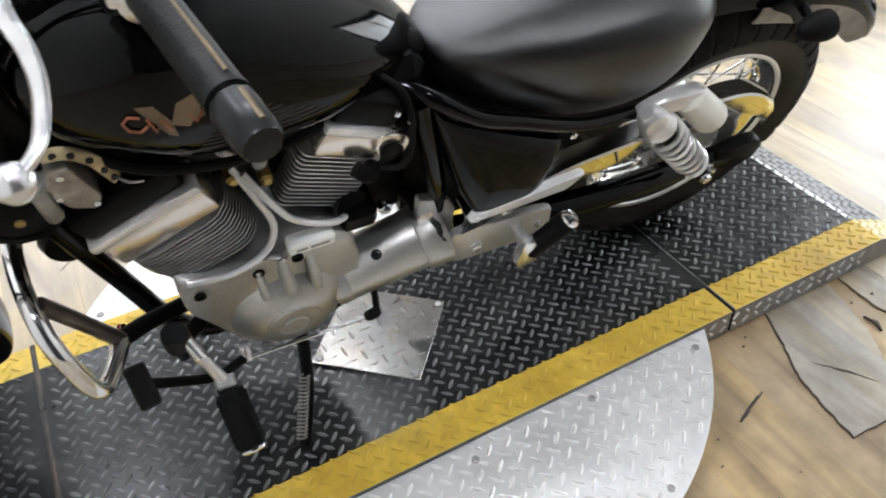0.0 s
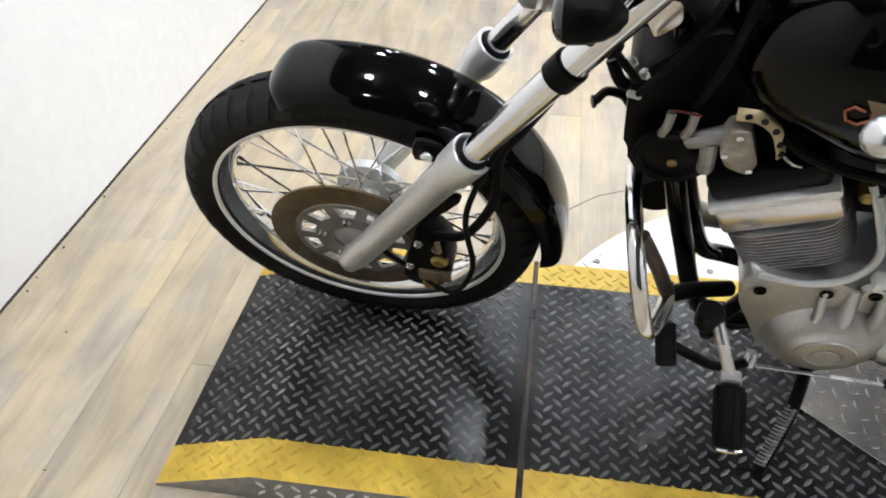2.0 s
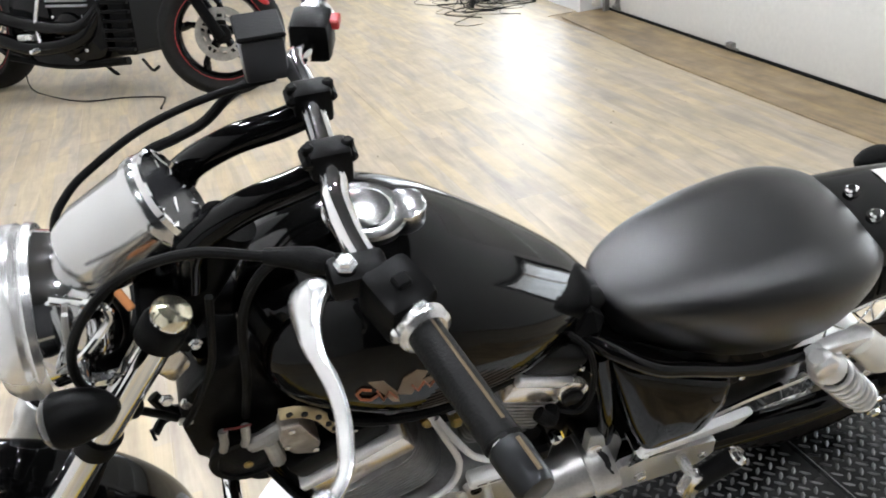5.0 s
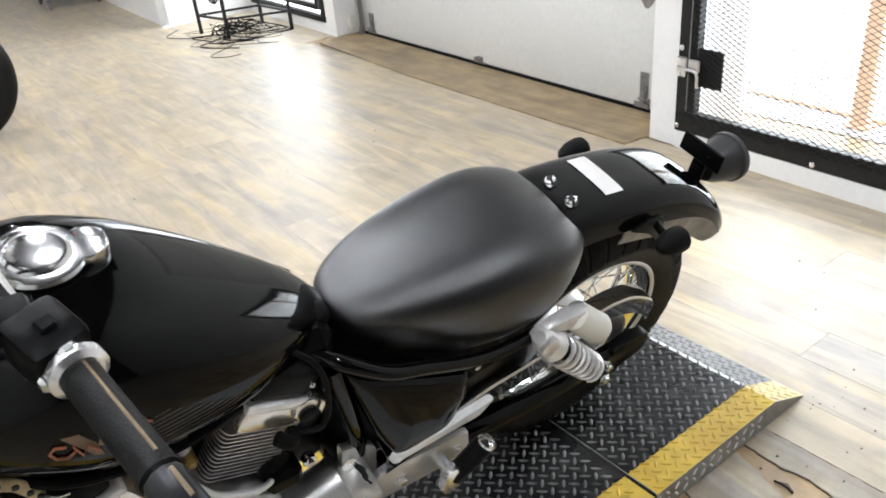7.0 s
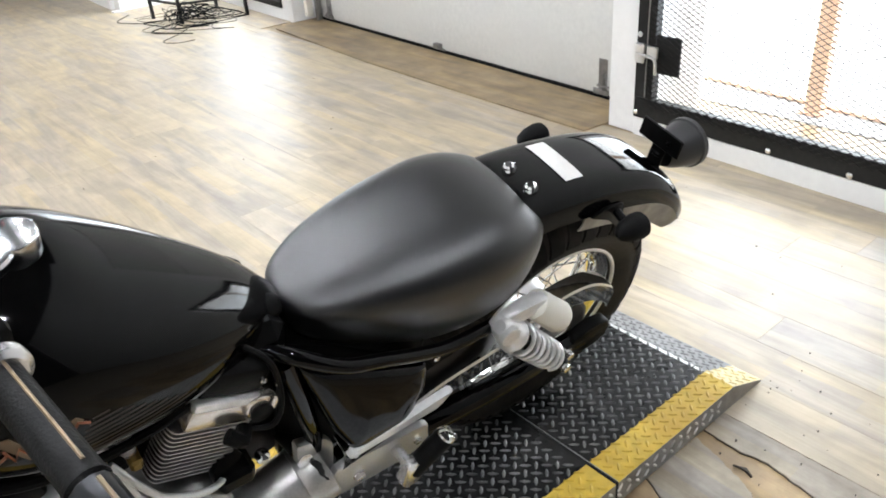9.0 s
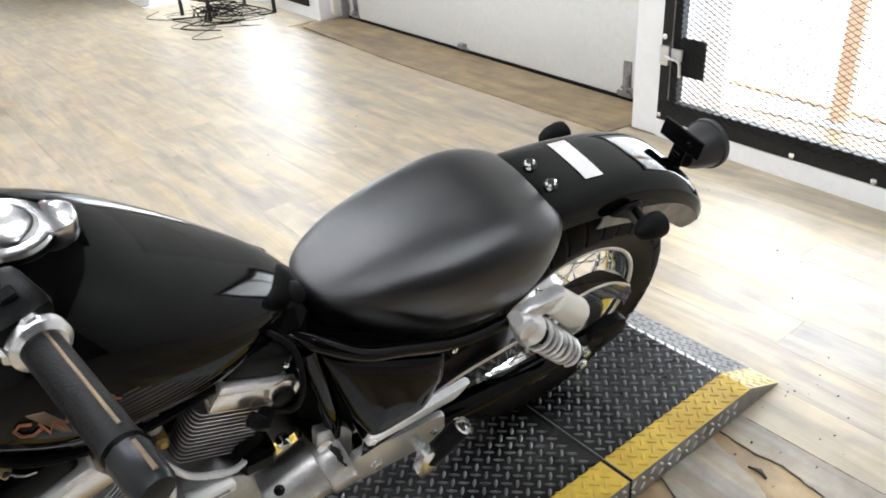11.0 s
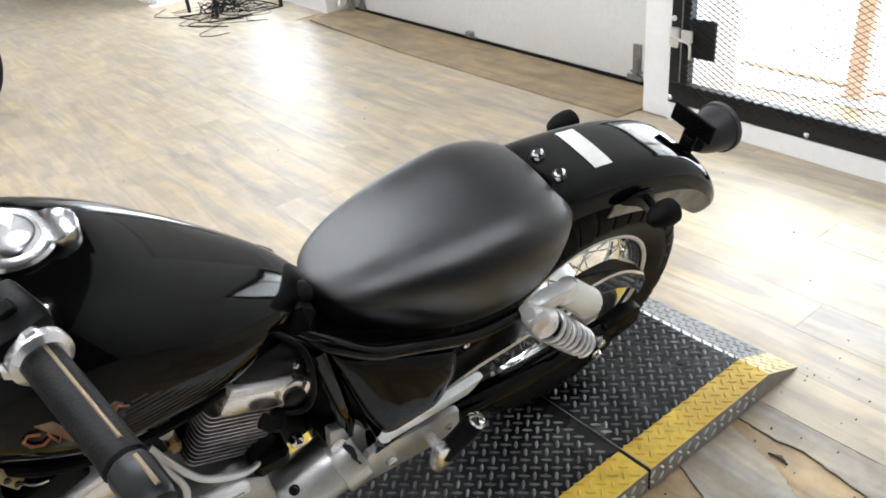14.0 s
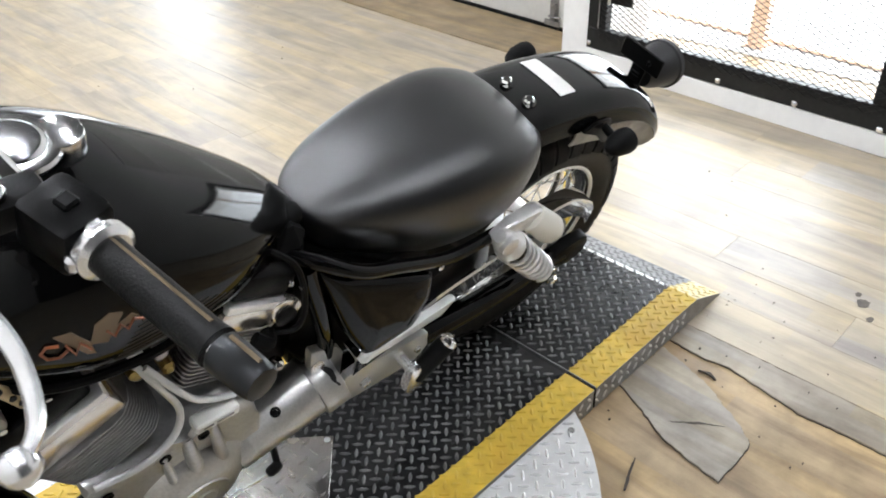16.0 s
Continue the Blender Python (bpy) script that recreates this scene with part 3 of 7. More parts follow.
def lozenge(bm, c, n, d, ln=0.0118, wd=0.0040, h=0.0026, mi=0):
    """One raised lozenge of the tread pattern."""
    s = n.cross(d)
    base = [c + d * ln + s * wd * 0.2, c + d * ln * 0.5 + s * wd * 0.82, c + s * wd, c - d * ln * 0.5 + s * wd * 0.82, c - d * ln + s * wd * 0.2,
            c - d * ln - s * wd * 0.2, c - d * ln * 0.5 - s * wd * 0.82, c - s * wd, c + d * ln * 0.5 - s * wd * 0.82, c + d * ln - s * wd * 0.2]
    lo = [bm.verts.new(p - n * 0.0002) for p in base]
    hi = [bm.verts.new(c + d * ((p - c).dot(d) * 0.72) + s * ((p - c).dot(s) * 0.26) + n * h) for p in base]
    f = bm.faces.new(hi)
    f.material_index = mi
    for i in range(10):
        j = (i + 1) % 10
        bm.faces.new((lo[i], lo[j], hi[j], hi[i])).material_index = mi


M_YELLOWPALE = mat("scuffed_yellow_paint", (0.66, 0.55, 0.26), 0.5, vary=0.2, scale=30, second=(0.62, 0.58, 0.48), second_scale=12, bump=0.2)
# worn lozenge tops, their colour lightened further for the glints they catch
M_DECKTOP = mat("worn_black_tread", (0.12, 0.12, 0.12), 0.30, metal=0.8, vary=0.5, scale=30, second=(0.26, 0.255, 0.25), second_scale=9, rough_vary=0.08)


def treads(parent, x0, x1, seed_skip=0.0):
    bm = B()
    px, py = 0.0162, 0.0305
    for i in range(int((x1 - x0 - 0.012) / px)):
        x = x0 + 0.014 + i * px
        eps = 0.002
        sl = (profile_z(x + eps) - profile_z(x - eps)) / (2 * eps)
        n = Vector((-sl, 0, 1)).normalized()
        t = Vector((1, 0, sl)).normalized()
        for j in range(20):
            y = 0.012 + (j + 0.5 * (i % 2)) * py
            d = (t + Vector((0, 1, 0))).normalized() if i % 2 else (t - Vector((0, 1, 0))).normalized()
            mi = (1 if x < 0.432 else 3) if (y < 0.074 or y > 0.544) else (2 if x > 0.432 else 0)
            if abs(y - 0.078) < 0.004 or abs(y - 0.54) < 0.004 or y > 0.60:
                continue
            lozenge(bm, Vector((x, y, profile_z(x))), n, d, mi=mi)
    ob = part("tread_pattern", bm, [M_DECKTOP, M_YELLOW, M_LIP, M_YELLOWPALE], parent, "raised tread lozenges", 20)
    ob["kind"] = "stuff"


d1 = deck("front_ramp", [-1.83, -1.655, -1.226], "black ramp section with yellow edges")
treads(d1, -1.82, -1.23)
d2 = deck("middle_deck", [-1.216, -0.004], "black deck section with yellow edges")
treads(d2, -1.212, -0.008)
d3 = deck("rear_ramp", [0.004, 0.428, 0.56], "black ramp section with a bare steel lip")
treads(d3, 0.008, 0.556)
M_HINGE = mat("rubbed_steel_rod", (0.03, 0.027, 0.025), 0.30, metal=0.4, vary=0.5, scale=25, second=(0.07, 0.045, 0.03), second_scale=16)
# lozenges on the near side faces
bm = B()
for x in [-1.64 + 0.03 * k for k in range(68)]:
    for z in (0.020, 0.042):
        if z < profile_z(x) - 0.012:
            d = Vector((1, 0, 1)).normalized() if (int((x + 2) / 0.03) + int(z / 0.02)) % 2 else Vector((1, 0, -1)).normalized()
            lozenge(bm, Vector((x, 0.0, z)), Vector((0, -1, 0)), d, 0.010)
ob = part("side_pattern", bm, M_ALU, stand, "raised lozenges of the bare steel edge", 20)
ob["kind"] = "stuff"
bm = B()
rod(bm, (-1.221, -0.001, 0.0575), (-1.221, 0.611, 0.0565), 0.0062, 12)
part("hinge_rod", bm, M_HINGE, stand, "scuffed steel hinge rod")
bm = B()
box(bm, -0.0035, 0.0035, 0.001, 0.609, 0.050, 0.0605, 0.001)
part("joint_strip", bm, M_DECK, stand)
# highlight beside the dark seam, added as a thin steel strip
bm = B()
box(bm, 0.0042, 0.0062, 0.002, 0.608, 0.0585, 0.0612, 0.0004)
part("seam_highlight", bm, M_STEEL, stand, "thin steel strip drawn as the highlight along the seam")
bm = B()
random.seed(31)
y = 0.085
while y < 0.53:
    ln = random.uniform(0.02, 0.07)
    box(bm, 0.4245 - random.uniform(0.001, 0.004), 0.4315, y, min(0.535, y + ln), profile_z(0.43) - 0.001, profile_z(0.428) + 0.0006)
    y += ln + random.uniform(0.0, 0.012)
bend = part("worn_bend", bm, M_ALU, d3, "paint worn off along the bend of the ramp")
bend["kind"] = "stuff"

# half discs of the turntable at both sides
disc = thing("turntable_disc", "round bare aluminium tread-plate disc under the stand", "turntable")
DC, DR = Vector((-0.61, 0.305, 0)), 0.615
for side, nm in ((-1, "near_half"), (1, "far_half")):
    bm = B()
    yq = -0.002 if side < 0 else 0.612
    out = []
    a0 = math.asin((0.307) / DR)
    for k in range(41):
        a = a0 + (math.pi - 2 * a0) * k / 40
        out.append((DC.x + DR * math.cos(a), DC.y + side * DR * math.sin(a)))
    prism(bm, out, 0.046, 0.053, 0, axis="Z")
    half = part("half_disc", bm, M_ALU, disc, "bare aluminium tread plate", 20)
    bm = B()
    for i in range(70):
        for j in range(20):
            x, y = DC.x - DR + i * 0.0185, yq + side * (0.012 + (j + 0.5 * (i % 2)) * 0.035)
            if (x - DC.x) ** 2 + (y - DC.y) ** 2 < (DR - 0.014) ** 2:
                d = Vector((1, 1, 0)).normalized() if i % 2 else Vector((1, -1, 0)).normalized()
                lozenge(bm, Vector((x, y, 0.053)), Vector((0, 0, 1)), d, 0.0130, 0.0042, 0.0026)
    ob = part("tread_pattern", bm, M_TREAD, half, "", 20)
    ob["kind"] = "stuff"
    bolts = [(-0.365, -0.030), (-0.125, -0.030), (-0.606, -0.036), (-0.366, -0.236), (-0.85, -0.03), (-1.09, -0.03), (-0.85, -0.236)]
    for x, y in bolts:
        bm = B()
        yy = y if side < 0 else 0.61 - y
        lathe(bm, (x, yy, 0.053), (0, 0, 1), [(0, 0.0075), (0.002, 0.0075), (0.0035, 0.005), (0.002, 0.003)], 12)
        part("screw", bm, M_STEEL, half)
bm = B()
lathe(bm, (DC.x, DC.y, 0.0), (0, 0, 1), [(-0.001, 0.50), (0.045, 0.50)], 48)
part("drum", bm, M_BLACKSTEEL, disc)

M_PLATE = mat("dulled_tread_steel", (0.36, 0.345, 0.33), 0.24, metal=0.92, vary=0.25, scale=25, second=(0.30, 0.25, 0.20), second_scale=14, bump=0.15)
# loose square of bare tread plate under the engine
sq = thing("plate_offcut", "loose square offcut of bare tread plate on the deck", "metal plate", Matrix.Translation((-0.620, 0.299, DECK + 0.0019)) @ Matrix.Rotation(math.atan2(0.156, 0.138), 4, "Z") @ Matrix.Rotation(radians(0.6), 4, "X"))
bm = B()
box(bm, -0.104, 0.104, -0.104, 0.104, 0.0, 0.0035, 0.0008)
part("plate", bm, M_PLATE, sq)
bm = B()
for i in range(9):
    for j in range(5):
        x, y = -0.088 + 0.0215 * i, -0.088 + (j + 0.5 * (i % 2)) * 0.040
        if y < 0.095:
            d = Vector((1, 1, 0)).normalized() if i % 2 else Vector((1, -1, 0)).normalized()
            lozenge(bm, Vector((x, y, 0.0035)), Vector((0, 0, 1)), d, 0.0135, 0.0034, 0.0017)
ob = part("tread_pattern", bm, M_PLATE, sq, "", 20)
ob["kind"] = "stuff"
for x, y in ((0.092, -0.092), (-0.092, -0.092), (-0.092, 0.092), (0.092, 0.092)):
    bm = B()
    lathe(bm, (x, y, 0.0035), (0, 0, 1), [(0, 0.007), (0.002, 0.007), (0.0032, 0.003)], 10)
    part("screw", bm, M_STEEL, sq)

# ---- the motorcycle: X to the rear, Y to its right, Z up, from the front wheel's contact ----
bike = thing("motorcycle", "black cruiser motorcycle leaning on its side stand, on the tread-plate stand", "motorcycle", pose(-1.52, 0.46, 0.06, 19.5, 0, -3.3))
FX, FZ = 0.0, 0.318           # front axle
RX, RZ = 1.54, 0.307          # rear axle
RAKE = radians(34)
AX = Vector((math.sin(RAKE), 0, math.cos(RAKE)))


def curve(keys, x):
    """A smooth value at x through (x, value) keys."""
    if x <= keys[0][0]:
        return keys[0][1]
    for i in range(len(keys) - 1):
        if x <= keys[i + 1][0]:
            x0, a = keys[i]
            x1, b = keys[i + 1]
            pa = keys[i - 1] if i else (2 * x0 - x1, 2 * a - b)
            pb = keys[i + 2] if i + 2 < len(keys) else (2 * x1 - x0, 2 * b - a)
            ma = (b - pa[1]) / (x1 - pa[0]) * (x1 - x0)
            mb = (pb[1] - a) / (pb[0] - x0) * (x1 - x0)
            s = (x - x0) / (x1 - x0)
            return (2 * s ** 3 - 3 * s * s + 1) * a + (s ** 3 - 2 * s * s + s) * ma + (-2 * s ** 3 + 3 * s * s) * b + (s ** 3 - s * s) * mb
    return keys[-1][1]


M_TYREDUSTY = mat("dusty_tyre_rubber", (0.016, 0.014, 0.011), 0.6, vary=0.35, scale=50, second=(0.045, 0.037, 0.027), second_scale=7, bump=0.3, bump_scale=350, spec=0.3)
M_TYREBLOCK = mat("dusty_tread_rubber", (0.012, 0.0115, 0.011), 0.75, vary=0.4, scale=50, second=(0.035, 0.032, 0.028), second_scale=14, bump=0.3, bump_scale=300, spec=0.2)


def tyre(parent, cx, cz, r, half, rim, blocks, rubber=M_TYRE):
    d = r - rim
    prof = []
    for k in range(15):
        a = math.pi * (k / 14 - 0.5) * 1.12
        prof.append((half * math.sin(a) / math.sin(math.pi * 0.56), rim + d * (0.42 + 0.58 * math.cos(a))))
    prof = [(-half * 0.72, rim - 0.004)] + prof + [(half * 0.72, rim - 0.004)]
    bm = B()
    lathe(bm, (cx, 0, cz), (0, 1, 0), prof, 72, loop=True)
    tyre_ob = part("tyre", bm, rubber, parent, "black treaded rubber tyre")
    bm = B()
    for k in range(blocks):
        for side in (-1, 1):
            th = 2 * math.pi * (k + 0.25 * side) / blocks
            up = Vector((math.cos(th), 0, math.sin(th)))
            al = Vector((-math.sin(th), 0, math.cos(th)))
            lat = Vector((0, side, 0))
            rows = []
            for i in range(6):
                s = 0.10 + 0.74 * i / 5
                a = s * math.pi / 2 * 1.12
                y = half * math.sin(a) / math.sin(math.pi * 0.56)
                rr = rim + d * (0.42 + 0.58 * math.cos(a))
                n = (up * math.cos(a) + lat * math.sin(a)).normalized()
                row = []
                for e, h in ((-0.37, -0.0012), (-0.33, 0.0026), (0.33, 0.0026), (0.37, -0.0012)):
                    c = Vector((cx, 0, cz)) + up * rr + lat * y + al * ((e + 0.45 * s) * 2 * math.pi * r / blocks)
                    row.append(bm.verts.new(c + n * h))
                rows.append(row)
            for p, q in zip(rows, rows[1:]):
                for i in range(3):
                    bm.faces.new((p[i], p[i + 1], q[i + 1], q[i]))
    bars = part("tread_pattern", bm, M_TYREBLOCK, tyre_ob, "dusty tread blocks")
    bars["kind"] = "stuff"
    return tyre_ob


M_RIM = mat("rim_chrome", (0.88, 0.88, 0.87), 0.08, metal=0.97, vary=0.06, scale=40, rough_vary=0.05)
M_RIMLIP = mat("rim_lip_chrome", (0.90, 0.90, 0.89), 0.32, metal=0.45, vary=0.06, scale=40, rough_vary=0.06)


def rim(parent, cx, cz, r, half, lip_y):
    bm = B()
    prof = [(-half, r - 0.006), (-half - 0.003, r), (-half + 0.002, r + 0.003), (-half + 0.008, r - 0.008), (-half + 0.014, r - 0.018), (-0.006, r - 0.022), (0.006, r - 0.022), (half - 0.014, r - 0.018), (half - 0.008, r - 0.008), (half - 0.002, r + 0.003), (half + 0.003, r), (half, r - 0.006),
            (half - 0.012, r - 0.022), (0.006, r - 0.027), (-0.006, r - 0.027), (-half + 0.012, r - 0.022)]
    lathe(bm, (cx, 0, cz), (0, 1, 0), prof, 72, loop=True)
    rim_ob = part("rim", bm, M_RIM, parent, "chromed steel rim")
    for side in (-1, 1):
        lip = [(side * lip_y + 0.0036 * math.cos(2 * math.pi * k / 10), r - 0.0005 + 0.0056 * math.sin(2 * math.pi * k / 10)) for k in range(10)]
        bm = B()
        lathe(bm, (cx, 0, cz), (0, 1, 0), lip, 72, loop=True)
        part("rim_lip", bm, M_RIMLIP, rim_ob, "bright rolled rim edge")
    return rim_ob


def spokes(parent, cx, cz, r, hub_r, hub_y, count):
    for k in range(count):
        side = -1 if k % 2 else 1
        th = 2 * math.pi * k / count
        lean = radians(46) * (1 if (k // 2) % 2 else -1)
        p0 = Vector((cx + hub_r * math.cos(th + lean), side * hub_y, cz + hub_r * math.sin(th + lean)))
        p1 = Vector((cx + r * math.cos(th), side * 0.004, cz + r * math.sin(th)))
        bm = B()
        rod(bm, p0, p1, 0.0020, 6)
        rod(bm, p1 - (p1 - p0).normalized() * 0.016, p1, 0.0032, 6)
        part("spoke", bm, M_CHROME, parent)


M_CARRIER = mat("grey_alloy_carrier", (0.30, 0.29, 0.27), 0.42, metal=0.7, vary=0.2, scale=50)
# front wheel
fw = new("front_wheel")
fw.parent = bike
fw["label"] = "wire-spoked front wheel with a brake disc"
tyre(fw, FX, FZ, 0.303, 0.046, 0.246, 46)
rim(fw, FX, FZ, 0.249, 0.027, 0.0345)
spokes(fw, FX, FZ, 0.229, 0.036, 0.034, 36)
bm = B()
lathe(bm, (FX, -0.062, FZ), (0, 1, 0), [(0, 0.030), (0.006, 0.046), (0.012, 0.046), (0.016, 0.030), (0.03, 0.022), (0.09, 0.022), (0.100, 0.036), (0.104, 0.058), (0.118, 0.060), (0.126, 0.046), (0.130, 0.030)], 32)
part("hub", bm, M_SILVER, fw)
bm = B()
lathe(bm, (FX, -0.066, FZ), (0, 1, 0), [(0, 0.098), (0, 0.142), (0.0045, 0.142), (0.0045, 0.098)], 64, loop=True)
part("brake_disc", bm, M_BRONZE, fw, "heat-browned steel brake disc")
bm = B()
lathe(bm, (FX, -0.068, FZ), (0, 1, 0), [(0, 0.036), (0, 0.066), (0.007, 0.066), (0.007, 0.036)], 40, loop=True)
part("disc_carrier", bm, M_CARRIER, fw, "grey slotted disc carrier")
bm = B()
lathe(bm, (FX, -0.068, FZ), (0, 1, 0), [(0, 0.090), (0, 0.100), (0.007, 0.100), (0.007, 0.090)], 40, loop=True)
part("carrier_ring", bm, M_CARRIER, fw)
for k in range(10):
    a = 2 * math.pi * k / 10
    bm = B()
    box(bm, 0.062, 0.094, -0.0678, -0.0612, -0.0095, 0.0095, 0, m=Matrix.Translation((FX, 0, FZ)) @ Matrix.Rotation(-a, 4, "Y"))
    part("carrier_arm", bm, M_CARRIER, fw)
for k in range(5):
    a = 2 * math.pi * (k + 0.3) / 5
    bm = B()
    hexbolt(bm, (FX + 0.053 * math.cos(a), -0.068, FZ + 0.053 * math.sin(a)), (0, -1, 0), 0.006, 0.006)
    part("disc_bolt", bm, M_CHROME, fw)

M_CAP = mat("yellowed_chrome", (0.66, 0.62, 0.48), 0.16, metal=0.95, vary=0.15, scale=60)
# fork
for side, nm in ((-1, "left"), (1, "right")):
    y = 0.098 * side
    o = Vector((FX + 0.012, y, FZ))
    bm = B()
    lathe(bm, o - AX * 0.035, AX, [(0, 0.012), (0.006, 0.017), (0.03, 0.021), (0.06, 0.0225), (0.34, 0.0235), (0.352, 0.0285), (0.394, 0.0300), (0.400, 0.0292), (0.4015, 0.0272), (0.399, 0.0240), (0.390, 0.0225)], 28)
    lathe(bm, o - AX * 0.032 + Vector((0, -side * 0.03, 0)), (0, side, 0), [(0, 0.014), (0.03, 0.018), (0.036, 0.012)], 16)
    leg = part("fork_leg", bm, M_SILVER, bike, "grey-painted lower fork leg")
    bm = B()
    lathe(bm, o + AX * 0.356, AX, [(0, 0.0238), (0.008, 0.0238), (0.0105, 0.0225), (0.012, 0.0188)], 24)
    part("dust_seal", bm, M_RUBBER, leg)
    bm = B()
    rod(bm, o + AX * 0.36, o + AX * 0.756, 0.0185, 24)
    stan = part("fork_tube", bm, M_CHROME, bike, "chromed upper fork tube")
    bm = B()
    lathe(bm, o + AX * 0.755, AX, [(0, 0.0175), (0.002, 0.0195), (0.008, 0.0198), (0.013, 0.0170), (0.0155, 0.010), (0.0165, 0.002)], 28)
    part("fork_cap", bm, M_CAP, stan, "yellowed chrome fork cap")
    bm = B()
    lathe(bm, o + AX * 0.722, AX, [(0, 0.0190), (0.002, 0.0225), (0.024, 0.0230), (0.030, 0.0200)], 24)
    box(bm, -0.002, 0.034, -0.012, 0.012, 0.004, 0.026, 0.004, m=Matrix.Translation(o + AX * 0.716) @ Matrix.Rotation(RAKE, 4, "Y"))
    part("top_clamp", bm, M_SATIN, stan)
    bm = B()
    hexbolt(bm, o + AX * 0.73 + Vector((0.030, -0.012, -0.01)), (0, -1, 0), 0.005, 0.006)
    part("pinch_bolt", bm, M_ALLOY, stan)
    bm = B()
    lathe(bm, o + AX * 0.54, AX, [(0, 0.0195), (0.002, 0.0220), (0.028, 0.0222), (0.031, 0.0195)], 20)
    part("clamp_ring", bm, M_SATIN, stan)
    # bullet turn signal on a short stalk
    sig = new("turn_signal")
    sig.parent = bike
    c = Vector((0.340, 0.150 * side, 0.900 if side < 0 else 0.845))
    bm = B()
    rod(bm, o + AX * 0.60, c, 0.006, 10)
    part("stalk", bm, M_SATIN, sig)
    bm = B()
    lathe(bm, c + Vector((0.036, 0, 0.003)), (-1, 0, -0.05), [(0, 0.005), (0.008, 0.015), (0.020, 0.022), (0.036, 0.026), (0.052, 0.027), (0.057, 0.025)], 24)
    part("housing", bm, M_SATIN, sig, "matt black bullet housing")
    bm = B()
    lathe(bm, c + Vector((-0.0205, 0, 0.000)), (-1, 0, -0.05), [(0, 0.025), (0.005, 0.023), (0.010, 0.016), (0.012, 0.004)], 24)
    part("lens", bm, M_LENS, sig, "smoked amber lens")

for s0, w, nm in ((0.60, 0.032, "lower_yoke"), (0.716, 0.024, "upper_yoke")):
    bm = B()
    c = Vector((FX + 0.012, 0, FZ)) + AX * s0
    box(bm, -0.018, 0.026, -0.106, 0.106, 0, w * 0.75, 0.007, m=Matrix.Translation(c) @ Matrix.Rotation(RAKE, 4, "Y"), seg=2)
    part(nm, bm, M_SATIN, bike)
bm = B()
rod(bm, Vector((0.075, 0, FZ)) + AX * 0.57, Vector((0.075, 0, FZ)) + AX * 0.77, 0.030, 20)
part("steering_head", bm, M_SATIN, bike)

M_ZINC0 = mat("browned_zinc", (0.20, 0.16, 0.10), 0.45, metal=0.7, vary=0.35, scale=70)
# caliper, hose
cal = new("brake_caliper")
cal.parent = bike
bm = B()
prism(bm, rounded([(0.088, 0.268), (0.145, 0.250), (0.176, 0.305), (0.160, 0.395), (0.12, 0.41), (0.10, 0.34)], 3), -0.105, -0.045, 0.008)
part("body", bm, M_SATIN, cal)
for p in ((0.135, 0.275), (0.155, 0.35)):
    bm = B()
    lathe(bm, (p[0], -0.100, p[1]), (0, -1, 0), [(0, 0.014), (0.008, 0.014), (0.012, 0.010)], 14)
    part("piston_cap", bm, M_GOLD, cal, "gold zinc-plated cap")
for p in ((0.105, 0.325), (0.165, 0.315), (0.125, 0.395)):
    bm = B()
    hexbolt(bm, (p[0], -0.105, p[1]), (0, -1, 0), 0.006, 0.007)
    part("bridge_bolt", bm, M_ALLOY, cal)
bm = B()
box(bm, 0.118, 0.172, -0.112, -0.104, 0.292, 0.322, 0.003)
part("pad_cover", bm, M_ZINC0, cal, "dull zinc pad cover")
bm = B()
tube(bm, [(0.150, -0.108, 0.388), (0.160, -0.118, 0.400), (0.158, -0.115, 0.418)], 0.005, 8, 4)
part("hose_union", bm, M_ZINC0, cal, "dull zinc hose union")
bm = B()
prism(bm, rounded([(0.06, 0.40), (0.12, 0.42), (0.20, 0.50), (0.185, 0.515), (0.10, 0.455)], 2), -0.092, -0.082, 0.003)
part("bracket", bm, M_SATIN, cal)
bm = B()
tube(bm, [(0.15, -0.09, 0.40), (0.20, -0.100, 0.43), (0.240, -0.085, 0.50), (0.247, -0.075, 0.59), (0.277, -0.075, 0.649), (0.313, -0.075, 0.721), (0.36, -0.06, 0.82)], 0.0075)
part("brake_hose", bm, M_RUBBER, cal)
bm = B()
tube(bm, [(0.02, -0.07, 0.33), (0.10, -0.10, 0.31), (0.17, -0.115, 0.27), (0.21, -0.115, 0.36), (0.205, -0.11, 0.50), (0.26, -0.10, 0.66), (0.33, -0.09, 0.80)], 0.0045)
part("speedometer_cable", bm, M_RUBBER, bike)


